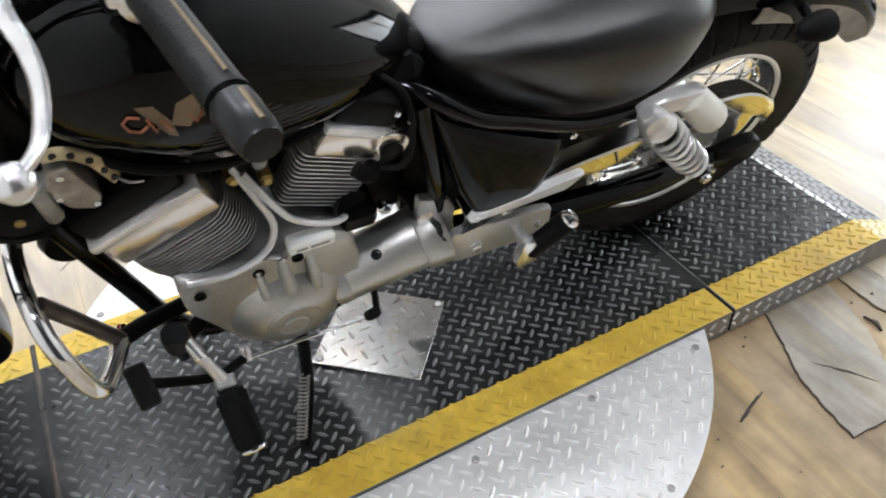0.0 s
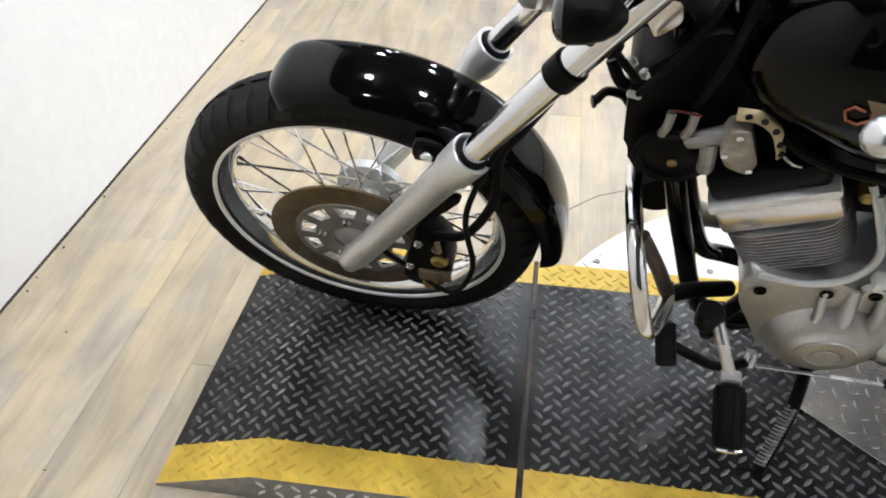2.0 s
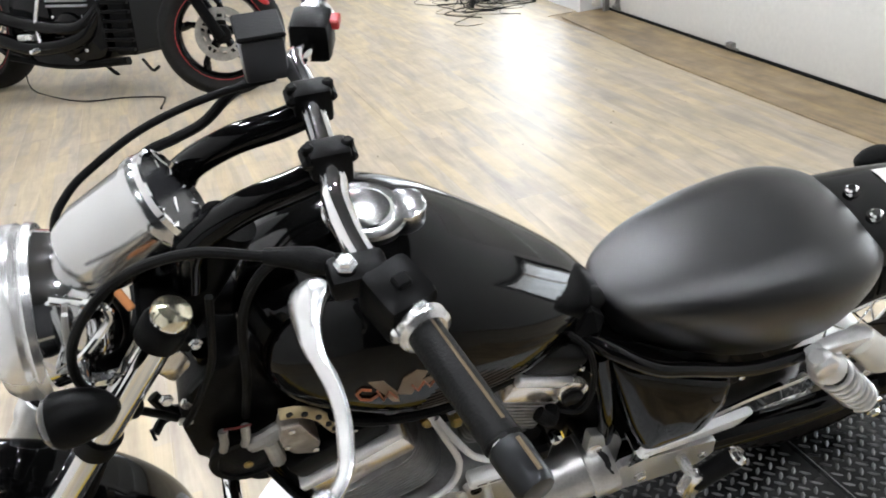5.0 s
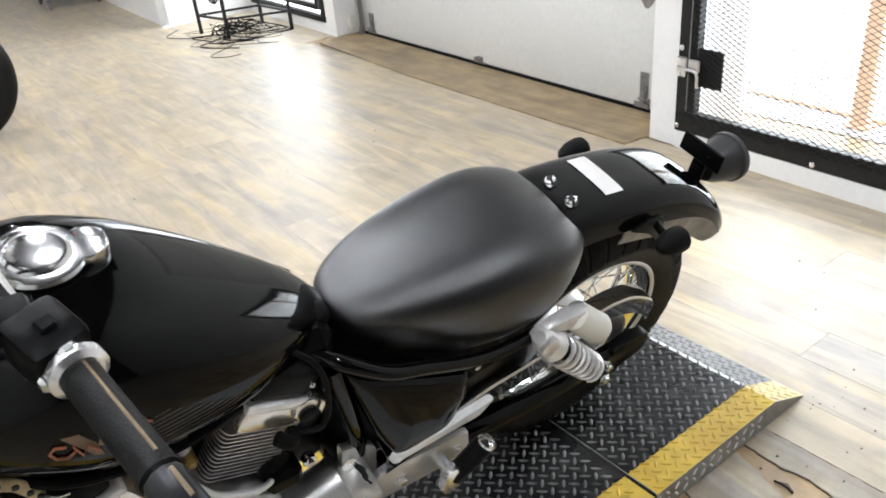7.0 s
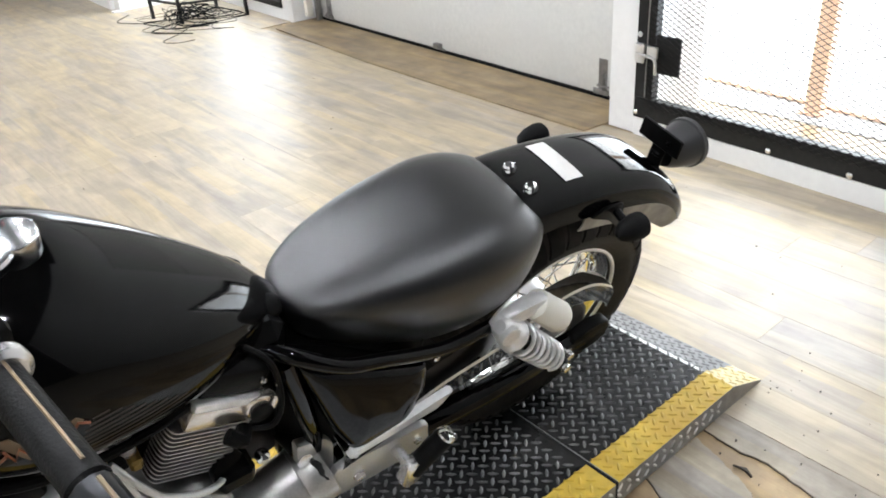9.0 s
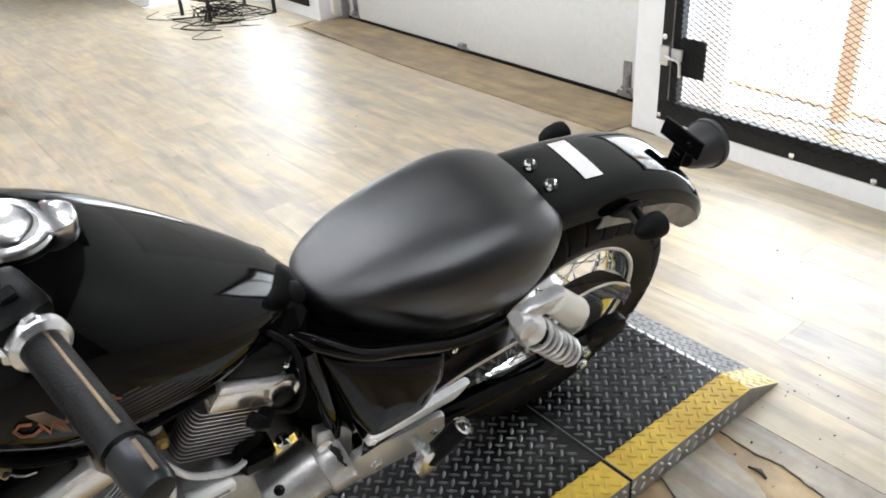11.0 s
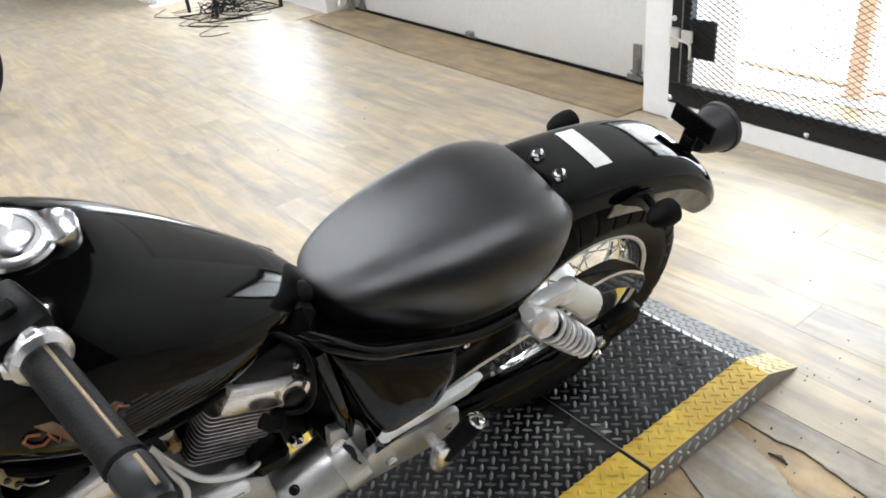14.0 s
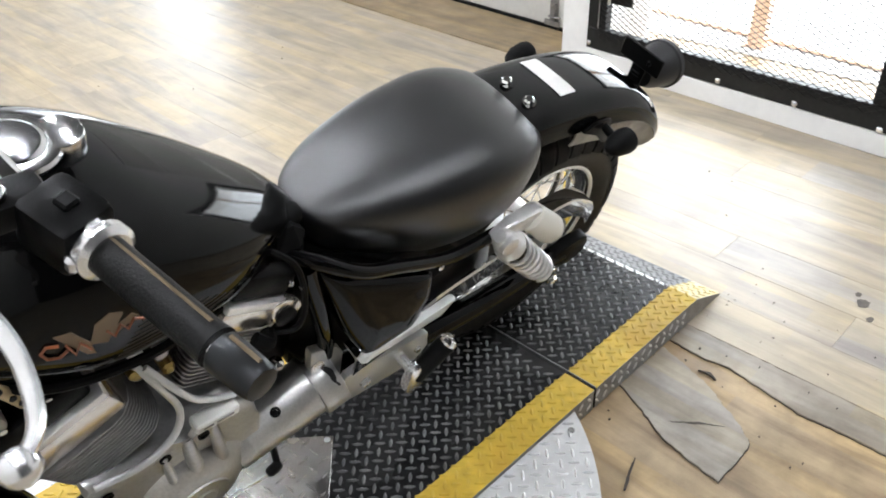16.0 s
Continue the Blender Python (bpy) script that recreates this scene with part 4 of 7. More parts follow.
def fender(parent, cx, cz, keys, half, drop, a0, a1, n, tip0, tip1, name, label, thick=0.0035, crown=0.16, under=None, ease=None, dome=0.0):
    """A mudguard: crown radius by angle, half width, and how far its edges drop."""
    outer, inner = [], []
    m = 16
    for i in range(n + 1):
        a = a0 + (a1 - a0) * i / n
        r = curve(keys, a)
        s0, s1 = min(1, (a0 - a) / tip0 + 0.0) if tip0 else 1, min(1, (a - a1) / tip1) if tip1 else 1
        if dome:
            w = half * (1 - 0.90 * (1 - s0) ** 3.2) ** 0.40 * (1 - 0.90 * (1 - s1) ** 3.2) ** 0.40
            r -= drop * dome * (max(0.0, 1 - (a0 - a) / 7.0) ** 2 + max(0.0, 1 - (a - a1) / 5.0) ** 2)
        else:
            w = half * math.sqrt(max(0.03, 1 - (1 - s0) ** 2)) * math.sqrt(max(0.03, 1 - (1 - s1) ** 2))
        for lst, t in ((outer, 0.0), (inner, thick)):
            row = []
            for k in range(m + 1):
                q = -1 + 2 * k / m
                y = w * (q * (1.35 - 0.35 * q * q))
                f = abs(q)
                dr = drop * (curve(ease, a) if ease else 1.0) * (w / half) * (crown * f ** 2 + (1 - crown) * f ** 4.5)
                rr = r - dr - t * (1 - f ** 6)
                ar = radians(a)
                row.append(Vector((cx + rr * math.cos(ar), y * (1 - (t / w) * f if w > t else 1), cz + rr * math.sin(ar))))
            lst.append(row)
    bm = B()
    vo = [[bm.verts.new(c) for c in row] for row in outer]
    vi = [[bm.verts.new(c) for c in row] for row in inner]
    for g in (vo, vi):
        for i in range(n):
            for k in range(m):
                bm.faces.new((g[i][k], g[i][k + 1], g[i + 1][k + 1], g[i + 1][k])).material_index = 1 if g is vi else 0
    for i in range(n):
        for k in (0, m):
            bm.faces.new((vo[i][k], vo[i + 1][k], vi[i + 1][k], vi[i][k]))
    for i in (0, n):
        for k in range(m):
            bm.faces.new((vo[i][k], vo[i][k + 1], vi[i][k + 1], vi[i][k]))
    return part(name, bm, [M_GLOSS, under or M_GLOSS], parent, label, 50)


ff = fender(bike, FX, FZ, [(-14, 0.346), (0, 0.347), (30, 0.347), (60, 0.346), (90, 0.3405), (103, 0.337)], 0.063, 0.036, 105, -8.5, 150, 12, 8, "front_fender", "gloss black steel front mudguard", crown=0.30, dome=0.45)
for side in (-1,):
    bm = B()
    prism(bm, rounded([(0.125, 0.560), (0.175, 0.565), (0.172, 0.598), (0.132, 0.610)], 2), 0.068 * side, 0.076 * side, 0.002)
    lathe(bm, (0.15, 0.076 * side, 0.585), (0, side, 0), [(0, 0.011), (0.004, 0.011), (0.007, 0.007)], 14)
    part("fender_bracket", bm, M_SATIN, ff)
    bm = B()
    lathe(bm, (0.15, 0.083 * side, 0.585), (0, side, 0), [(0, 0.0085), (0.004, 0.0085), (0.006, 0.005)], 14)
    part("fender_bolt", bm, M_ALLOY, ff)

# headlight
hl = new("headlight")
hl.parent = bike
c = Vector((0.312, 0, 0.888))
d = Vector((-1, 0, 0.12)).normalized()
bm = B()
lathe(bm, c - d * 0.075, d, [(0, 0.018), (0.008, 0.048), (0.03, 0.070), (0.06, 0.080), (0.078, 0.083)], 40)
part("bucket", bm, M_CHROME, hl, "chromed headlight bucket")
bm = B()
lathe(bm, c + d * 0.003, d, [(0, 0.084), (0, 0.089), (0.007, 0.091), (0.012, 0.0875), (0.017, 0.091), (0.030, 0.090), (0.040, 0.082), (0.040, 0.077), (0.0, 0.080)], 48, loop=True)
part("bezel", bm, M_ALLOY, hl, "ribbed chrome bezel")
bm = B()
lathe(bm, c + d * 0.028, d, [(0, 0.080), (0.010, 0.068), (0.017, 0.038), (0.019, 0.004)], 40)
glass = bpy.data.materials.new("lamp_glass")
glass.use_nodes = True
gb = glass.node_tree.nodes["Principled BSDF"]
gb.inputs["Base Color"].default_value, gb.inputs["Roughness"].default_value = (0.8, 0.82, 0.82, 1), 0.08
gb.inputs["Transmission Weight"].default_value = 0.6
part("lens", bm, glass, hl, "clear fluted glass lens")
for y in (-0.092, 0.092):
    bm = B()
    lathe(bm, c - d * 0.03 + Vector((0, y * 0.8, 0)), (0, math.copysign(1, y), 0), [(0, 0.010), (0.03, 0.010), (0.036, 0.007)], 12)
    tube(bm, [c - d * 0.03 + Vector((0, y, 0)), (0.345, y * 1.0, 0.87), (0.375, y * 0.9, 0.86)], 0.007, 8, 4)
    part("mount", bm, M_CHROME, hl)

bm = B()
tube(bm, [(0.320, -0.084, 0.886), (0.352, -0.099, 0.922), (0.382, -0.099, 0.956), (0.388, -0.098, 0.970), (0.382, -0.094, 0.977), (0.367, -0.083, 0.974), (0.340, -0.068, 0.972)], 0.0042, 10, 6)
part("headlight_stay", bm, M_CHROME, hl, "bent chromed stay rod")
bm = B()
rod(bm, (0.394, -0.068, 0.963), (0.404, -0.084, 0.951), 0.0042, 10, 0.001)
part("side_reflector", bm, mat("amber_reflector", (0.50, 0.20, 0.07), 0.25), hl, "small amber reflector strip")

M_SPEEDO = mat("hazed_chrome", (0.62, 0.62, 0.62), 0.16, metal=1.0, vary=0.05, rough_vary=0.04)
# speedometer
sp = new("speedometer")
sp.parent = bike
f0, f1 = Vector((0.458, 0.0, 1.000)), Vector((0.352, 0.0, 0.943))
ax = (f1 - f0).normalized()
bm = B()
lathe(bm, f0, ax, [(0, 0.051), (0.006, 0.0545), (0.014, 0.0545), (0.018, 0.052), (0.085, 0.048), (0.108, 0.041), (0.118, 0.028), (0.121, 0.006)], 40)
part("can", bm, M_SPEEDO, sp, "chromed speedometer can")
bm = B()
lathe(bm, f0 + ax * 0.001, -ax, [(0, 0.047), (0.003, 0.047)], 36)
part("dial", bm, mat("dial_face", (0.02, 0.02, 0.022), 0.25, vary=0.2), sp, "dark dial face")
bm = B()
lathe(bm, f0 - ax * 0.001, -ax, [(0, 0.047), (0, 0.053), (0.006, 0.0525), (0.007, 0.049)], 40, loop=True)
part("ring", bm, M_CHROME, sp)
bm = B()
for k in range(9):
    a = radians(-120 + 30 * k)
    u = Vector((0, 1, 0)); w = ax.cross(u)
    p = f0 - ax * 0.0035
    rod(bm, p + (u * math.sin(a) + w * math.cos(a)) * 0.035, p + (u * math.sin(a) + w * math.cos(a)) * 0.043, 0.0007, 5)
rod(bm, f0 - ax * 0.004, f0 - ax * 0.004 + Vector((0, -0.028, -0.012)), 0.0013, 5)
part("dial_marks", bm, M_STICKER, sp)
bm = B()
box(bm, 0.40, 0.435, -0.016, 0.016, 0.925, 0.975, 0.005)
rod(bm, (0.435, -0.036, 0.985), (0.435, -0.036, 0.945), 0.010, 10, 0.002)
part("bracket", bm, M_CHROME, sp)

M_GUNMETAL = mat("dark_gunmetal", (0.022, 0.023, 0.024), 0.32, metal=0.85, vary=0.2, scale=60)
M_GRIP = mat("worn_grip_rubber", (0.006, 0.006, 0.0058), 0.45, vary=0.3, scale=60, bump=0.35, bump_scale=350, spec=0.12)
# handlebar, risers, controls
hb = new("handlebar")
hb.parent = bike
bm = B()
tube(bm, [(0.680, 0.39, 1.030), (0.655, 0.262, 1.018), (0.630, 0.185, 1.024), (0.609, 0.128, 1.042), (0.610, 0.08, 1.044), (0.608, 0.0, 1.049), (0.604, -0.08, 1.054), (0.600, -0.112, 1.053), (0.609, -0.165, 1.036), (0.637, -0.240, 1.022), (0.661, -0.37, 1.033)], 0.0125, 16, 8)
part("tube", bm, M_CHROME, hb, "chromed handlebar tube")
for side in (-1, 1):
    y = 0.053 * side
    dx, dz = (0.016, -0.010) if side < 0 else (0.021, -0.018)
    bm = B()
    sweep(bm, spline([(0.455, y, 0.935), (0.470, y, 0.985), (0.510 + dx / 2, y, 1.022 + dz / 2), (0.555 + dx, y, 1.042 + dz), (0.590 + dx, y, 1.052 + dz)], 5), [0.018] * 6 + [0.016] * 15, 14)
    part("riser", bm, M_GLOSS, hb, "black pullback riser")
    bm = B()
    box(bm, 0.570 + dx, 0.611 + dx, y - 0.015, y + 0.015, 1.043 + dz, 1.083 + dz, 0.006, seg=2)
    box(bm, 0.564 + dx, 0.616 + dx, y - 0.014, y + 0.014, 1.066 + dz, 1.078 + dz, 0.004)
    clamp = part("clamp", bm, M_SATIN, hb)
    for x in (0.572, 0.609):
        bm = B()
        lathe(bm, (x + dx, y, 1.078 + dz), (0, 0, 1), [(0, 0.006), (0.006, 0.006), (0.008, 0.004)], 10)
        part("clamp_bolt", bm, M_SATIN, clamp)
    # grip
    g0, g1 = Vector((0.655, 0.252, 1.017)), Vector((0.685, 0.417, 1.032))
    if side < 0:
        g0, g1 = Vector((0.637, -0.238, 1.022)), Vector((0.667, -0.400, 1.035))
    ga = (g1 - g0).normalized()
    L0 = (g1 - g0).length
    bm = B()
    lathe(bm, g0, ga, [(0, 0.018), (0.003, 0.0156), (0.115, 0.0152), (0.119, 0.0160), (0.122, 0.0160)], 24)
    grip = part("grip", bm, M_GRIP, hb, "black rubber grip with a worn stripe")
    bm = B()
    lathe(bm, g0 + ga * 0.1255, ga, [(0, 0.0150), (0.003, 0.0158), (0.034, 0.0150), (0.039, 0.0130), (0.040, 0.004)], 10)
    part("grip_end", bm, M_GUNMETAL, grip, "dark metal grip end")
    bm = B()
    for t in range(2):
        a = math.pi * t + 0.45
        u = ga.orthogonal().normalized(); w = ga.cross(u)
        q = (u * math.cos(a) + w * math.sin(a)) * 0.0148
        sweep(bm, [g0 + ga * 0.006 + q, g0 + ga * 0.112 + q], 0.0018, 6)
        sweep(bm, [g0 + ga * 0.130 + q, g0 + ga * 0.158 + q * 0.97], 0.0022, 6)
    part("stripe", bm, M_BRONZE, grip, "bronze-coloured inlay stripe")
    # switch pod and its chrome collar
    bm = B()
    p0, p1 = Vector((0.637, 0.198, 1.020)), Vector((0.655, 0.248, 1.019))
    if side < 0:
        p0, p1 = Vector((0.619, -0.186, 1.029)), Vector((0.637, -0.234, 1.023))
    pm = Matrix.Translation((p0 + p1) / 2) @ (p1 - p0).to_track_quat("X", "Z").to_matrix().to_4x4()
    box(bm, -0.031, 0.021, -0.025, 0.024, -0.026, 0.025, 0.009, m=pm, seg=2)
    pod = part("switch_pod", bm, M_SATIN, hb)
    bm = B()
    lathe(bm, p1 - ga * 0.002, ga, [(0, 0.019), (0.003, 0.0232), (0.011, 0.0232), (0.015, 0.018)], 28)
    box(bm, 0.018, 0.028, -0.027, -0.016, -0.008, 0.008, 0.003, m=pm)
    box(bm, 0.018, 0.028, -0.007, 0.007, 0.014, 0.025, 0.003, m=pm)
    part("collar", bm, M_ALLOY, pod, "bright alloy collar")
    bm = B()
    if side > 0:
        box(bm, -0.010, 0.012, -0.034, -0.020, 0.008, 0.020, 0.002, m=pm)
        part("kill_switch", bm, M_RED, pod, "red stop switch")
    else:
        box(bm, -0.010, 0.004, -0.006, 0.008, 0.020, 0.029, 0.002, m=pm)
        part("thumb_switch", bm, M_SATIN, pod)

# clutch lever
bm = B()
lev = spline([(0.560, -0.180, 1.036), (0.552, -0.206, 1.034), (0.550, -0.236, 1.029), (0.557, -0.266, 1.021), (0.558, -0.295, 1.013), (0.550, -0.332, 1.008), (0.534, -0.350, 1.004)], 5)
sweep(bm, lev, [0.016, 0.021, 0.022, 0.021] + [0.0185, 0.0165, 0.0145, 0.013, 0.012, 0.011, 0.010, 0.009] + [0.008] * (len(lev) - 12), 12, flat=0.55)
bmesh.ops.create_uvsphere(bm, u_segments=14, v_segments=10, radius=0.0135, matrix=Matrix.Translation((0.531, -0.351, 1.000)))
part("clutch_lever", bm, M_ALLOY, hb, "polished alloy clutch lever")
bm = B()
box(bm, 0.575, 0.625, -0.198, -0.165, 1.026, 1.052, 0.006, seg=2)
rod(bm, (0.590, -0.184, 1.022), (0.590, -0.184, 1.058), 0.009, 12, 0.002)
perch = part("lever_perch", bm, M_SATIN, hb)
bm = B()
hexbolt(bm, (0.590, -0.184, 1.057), (0, 0, 1), 0.0075, 0.007)
part("pivot_bolt", bm, M_ALLOY, perch)
bm = B()
sweep(bm, [(0.583, -0.166, 1.040), (0.567, -0.158, 1.042), (0.555, -0.152, 1.043), (0.530, -0.142, 1.043)], [0.010, 0.012, 0.010, 0.007], 12)
part("cable_boot", bm, M_RUBBER, perch)
# fittings crowded behind the fork crown
bm = B()
prism(bm, rounded([(0.404, 0.868), (0.430, 0.860), (0.434, 0.836), (0.410, 0.812), (0.397, 0.838)], 2, 0.2), -0.076, -0.071, 0.001)
part("neck_plate", bm, M_COVER, bike, "pale metal plate at the steering neck")
for x, z in ((0.392, 0.763), (0.410, 0.747)):
    bm = B()
    hexbolt(bm, (x, -0.060, z), (0, -1, 0.3), 0.006, 0.006)
    part("neck_bolt", bm, M_ALLOY, bike)
bm = B()
rod(bm, (0.394, -0.062, 0.716), (0.410, -0.062, 0.712), 0.0045, 10, 0.001)
part("wire_ferrule", bm, M_CREAM, bike)
for dy, r in ((0.0, 0.0030), (0.012, 0.0024)):
    bm = B()
    tube(bm, [(0.352, -0.094 + dy, 0.975), (0.345, -0.095 + dy, 0.950), (0.338, -0.094 + dy, 0.910), (0.326, -0.090 + dy, 0.894), (0.318, -0.080 + dy, 0.885)], r, 8, 5)
    part("headlight_wire", bm, mat("grey_wire", (0.30, 0.30, 0.29), 0.4), bike, "grey headlight wire")
bm = B()
tube(bm, [(0.474, -0.104, 0.966), (0.466, -0.106, 0.915), (0.455, -0.104, 0.862), (0.424, -0.096, 0.785), (0.405, -0.080, 0.735)], 0.0042, 8, 6)
part("thin_cable", bm, M_RUBBER, bike)
for x, z in ((0.890, 0.687), (0.910, 0.666)):
    bm = B()
    lathe(bm, (x, -0.120, z), (0, -1, 0), [(0, 0.0045), (0.004, 0.0045), (0.006, 0.002)], 10)
    part("frame_stud", bm, M_CHROME, bike)
# cables
for pts, r, nm in (([(0.53, -0.142, 1.043), (0.47, -0.125, 1.048), (0.405, -0.115, 1.022), (0.352, -0.115, 0.955), (0.345, -0.11, 0.87), (0.40, -0.085, 0.76)], 0.0047, "clutch_cable"),
                   ([(0.585, 0.12, 1.035), (0.530, 0.13, 1.021), (0.484, 0.13, 1.010), (0.435, 0.12, 0.998), (0.389, 0.10, 0.983), (0.353, 0.08, 0.966), (0.330, 0.06, 0.935), (0.34, 0.04, 0.87), (0.37, 0.03, 0.80)], 0.0045, "throttle_cable"),
                   ([(0.590, 0.14, 1.030), (0.540, 0.14, 1.012), (0.502, 0.13, 0.987), (0.469, 0.12, 0.980), (0.433, 0.10, 0.980), (0.39, 0.07, 0.955), (0.36, 0.04, 0.84)], 0.006, "brake_hose"),
                   ([(0.60, -0.16, 1.035), (0.54, -0.11, 1.0), (0.50, -0.10, 0.93), (0.485, -0.10, 0.82), (0.47, -0.08, 0.72)], 0.005, "wiring_loom")):
    bm = B()
    tube(bm, pts, r, 10, 7)
    part(nm, bm, M_RUBBER, bike)
# front brake reservoir
bm = B()
box(bm, 0.554, 0.600, 0.105, 0.152, 1.040, 1.090, 0.005, seg=2)
res = part("brake_reservoir", bm, mat("satin_grey_black", (0.035, 0.036, 0.04), 0.35, vary=0.15), hb, "square black brake fluid reservoir")
bm = B()
box(bm, 0.552, 0.602, 0.103, 0.154, 1.090, 1.096, 0.002)
part("lid", bm, M_SATIN, res)


# tank and seat are lofted along X
def loft(keys_w, keys_t, keys_b, x0, x1, n, expo, waist=0.5, seg=40, low=2.2):
    loops = []
    for i in range(n + 1):
        x = x0 + (x1 - x0) * i / n
        w, t, b = curve(keys_w, x), curve(keys_t, x), curve(keys_b, x)
        mid = b + (t - b) * waist
        row = []
        for k in range(seg):
            a = 2 * math.pi * k / seg
            cy, sz = math.cos(a), math.sin(a)
            e = expo if sz >= 0 else low
            y = w * math.copysign(abs(cy) ** (2 / e), cy)
            z = mid + ((t - mid) if sz >= 0 else (mid - b)) * math.copysign(abs(sz) ** (2 / e), sz)
            row.append(Vector((x, y, z)))
        loops.append(row)
    return loops


TW = [(0.485, 0.0454), (0.5, 0.0864), (0.53, 0.1171), (0.58, 0.1407), (0.64, 0.154), (0.72, 0.1463), (0.8, 0.1271), (0.87, 0.0972), (0.93, 0.061), (0.965, 0.0292)]
TT = [(0.485, 0.8503), (0.5, 0.8756), (0.53, 0.8942), (0.58, 0.9155), (0.64, 0.9276), (0.72, 0.8989), (0.8, 0.8454), (0.87, 0.7932), (0.93, 0.7444), (0.965, 0.7039)]
TB = [(0.485, 0.7867), (0.5, 0.7637), (0.53, 0.7351), (0.58, 0.7136), (0.64, 0.6886), (0.72, 0.6725), (0.8, 0.6677), (0.87, 0.6654), (0.93, 0.6607), (0.965, 0.6591)]
bm = B()
rings(bm, loft(TW, TT, TB, 0.485, 0.965, 40, 2.3, 0.42, 48, 2.6))
tank = part("fuel_tank", bm, M_GLOSS, bike, "gloss black teardrop fuel tank", 60)


def tank_y(x, z):
    """The tank's left face at (x, z)."""
    w, t, b = curve(TW, x), curve(TT, x), curve(TB, x)
    mid = b + (t - b) * 0.42
    e = 2.3 if z > mid else 2.6
    q = abs(z - mid) / ((t - mid) if z > mid else (mid - b))
    return -w * max(0.0, 1 - min(1, q) ** e) ** (1 / e)


def decal(bm, outline, out=0.0012, mi=0):
    lo = [bm.verts.new((x, tank_y(x, z) + 0.002, z)) for x, z in outline]
    hi = [bm.verts.new((x, tank_y(x, z) - out, z)) for x, z in outline]
    f = bm.faces.new(hi)
    f.material_index = mi
    for i in range(len(lo)):
        j = (i + 1) % len(lo)
        bm.faces.new((lo[i], lo[j], hi[j], hi[i])).material_index = mi


# badge as plain shapes: a cream wing and red strokes
bm = B()
bx, bz = 0.606, 0.803
for o in ([(0.0, 0.022), (0.020, 0.022), (0.036, 0.0), (0.040, -0.022), (0.030, -0.018)],
          [(0.036, -0.004), (0.046, 0.020), (0.066, 0.026), (0.082, 0.018), (0.070, 0.006), (0.056, -0.012)],
          [(0.060, 0.004), (0.092, 0.010), (0.100, 0.002), (0.062, -0.006)]):
    decal(bm, [(bx + a * 0.80, bz + b * 0.95) for a, b in o])
part("badge_wing", bm, mat("tan_enamel", (0.17, 0.115, 0.065), 0.35), tank, "tan wing-shaped badge")
bm = B()
for pts in ([(0.002, 0.010), (-0.008, 0.012), (-0.014, 0.004), (-0.010, -0.006), (0.0, -0.008), (0.008, 0.0)], [(0.008, 0.008), (0.014, -0.010), (0.020, 0.006), (0.028, -0.010)], [(0.046, 0.006), (0.052, -0.006), (0.060, 0.006), (0.066, -0.006), (0.074, 0.004), (0.084, -0.004)]):
    sweep(bm, [(bx + a, tank_y(bx + a, bz + b) - 0.0022, bz + b) for a, b in pts], 0.0016, 6)
part("badge_strokes", bm, mat("dark_red_enamel", (0.27, 0.085, 0.035), 0.35), tank, "dark red strokes of the badge")
# pinstripes below the badge
bm = B()
for k in range(9):
    z = bz - 0.004 - 0.0062 * k
    x0, x1 = bx + 0.088 - 0.005 * k, bx + 0.105 + 0.012 * k
    xs = [x0 + (x1 - x0) * j / 7 for j in range(8)]
    sweep(bm, [(x, tank_y(x, z - 0.10 * (x - x0)) - 0.0004, z - 0.10 * (x - x0)) for x in xs], 0.0010, 5)
part("pinstripe", bm, mat("grey_brown_stripe", (0.030, 0.021, 0.015), 0.3), tank, "thin grey-brown pinstripes")
# filler cap
bm = B()
cp = Vector((0.646, 0.0, 0.9235))
cn = Vector((0.10, 0, 1)).normalized()
lathe(bm, cp, cn, [(0, 0.046), (0.004, 0.047), (0.008, 0.045), (0.0095, 0.040), (0.0095, 0.033), (0.013, 0.030), (0.0142, 0.026), (0.0145, 0.002)], 40)
prism(bm, rounded([(0.680, -0.030), (0.712, -0.018), (0.716, 0.0), (0.712, 0.018), (0.680, 0.030)], 2), 0.905, 0.929, 0.002, axis="Z")
part("filler_cap", bm, M_SPEEDO, tank, "chromed filler cap")

SW = [(0.966, 0.004), (0.969, 0.022), (0.977, 0.043), (0.992, 0.0608), (1.015, 0.0772), (1.05, 0.0946), (1.1, 0.1119), (1.16, 0.1274), (1.22, 0.1351), (1.28, 0.137), (1.33, 0.1303), (1.37, 0.1129), (1.4, 0.0878), (1.42, 0.061), (1.431, 0.03), (1.434, 0.004)]
ST = [(0.966, 0.711), (1.0, 0.716), (1.05, 0.724), (1.1, 0.73), (1.16, 0.7355), (1.22, 0.7415), (1.29, 0.7475), (1.36, 0.746), (1.4, 0.737), (1.434, 0.723)]
SB = [(0.966, 0.596), (1.0, 0.574), (1.05, 0.558), (1.12, 0.5386), (1.21, 0.5177), (1.29, 0.5146), (1.37, 0.518), (1.41, 0.528), (1.434, 0.538)]


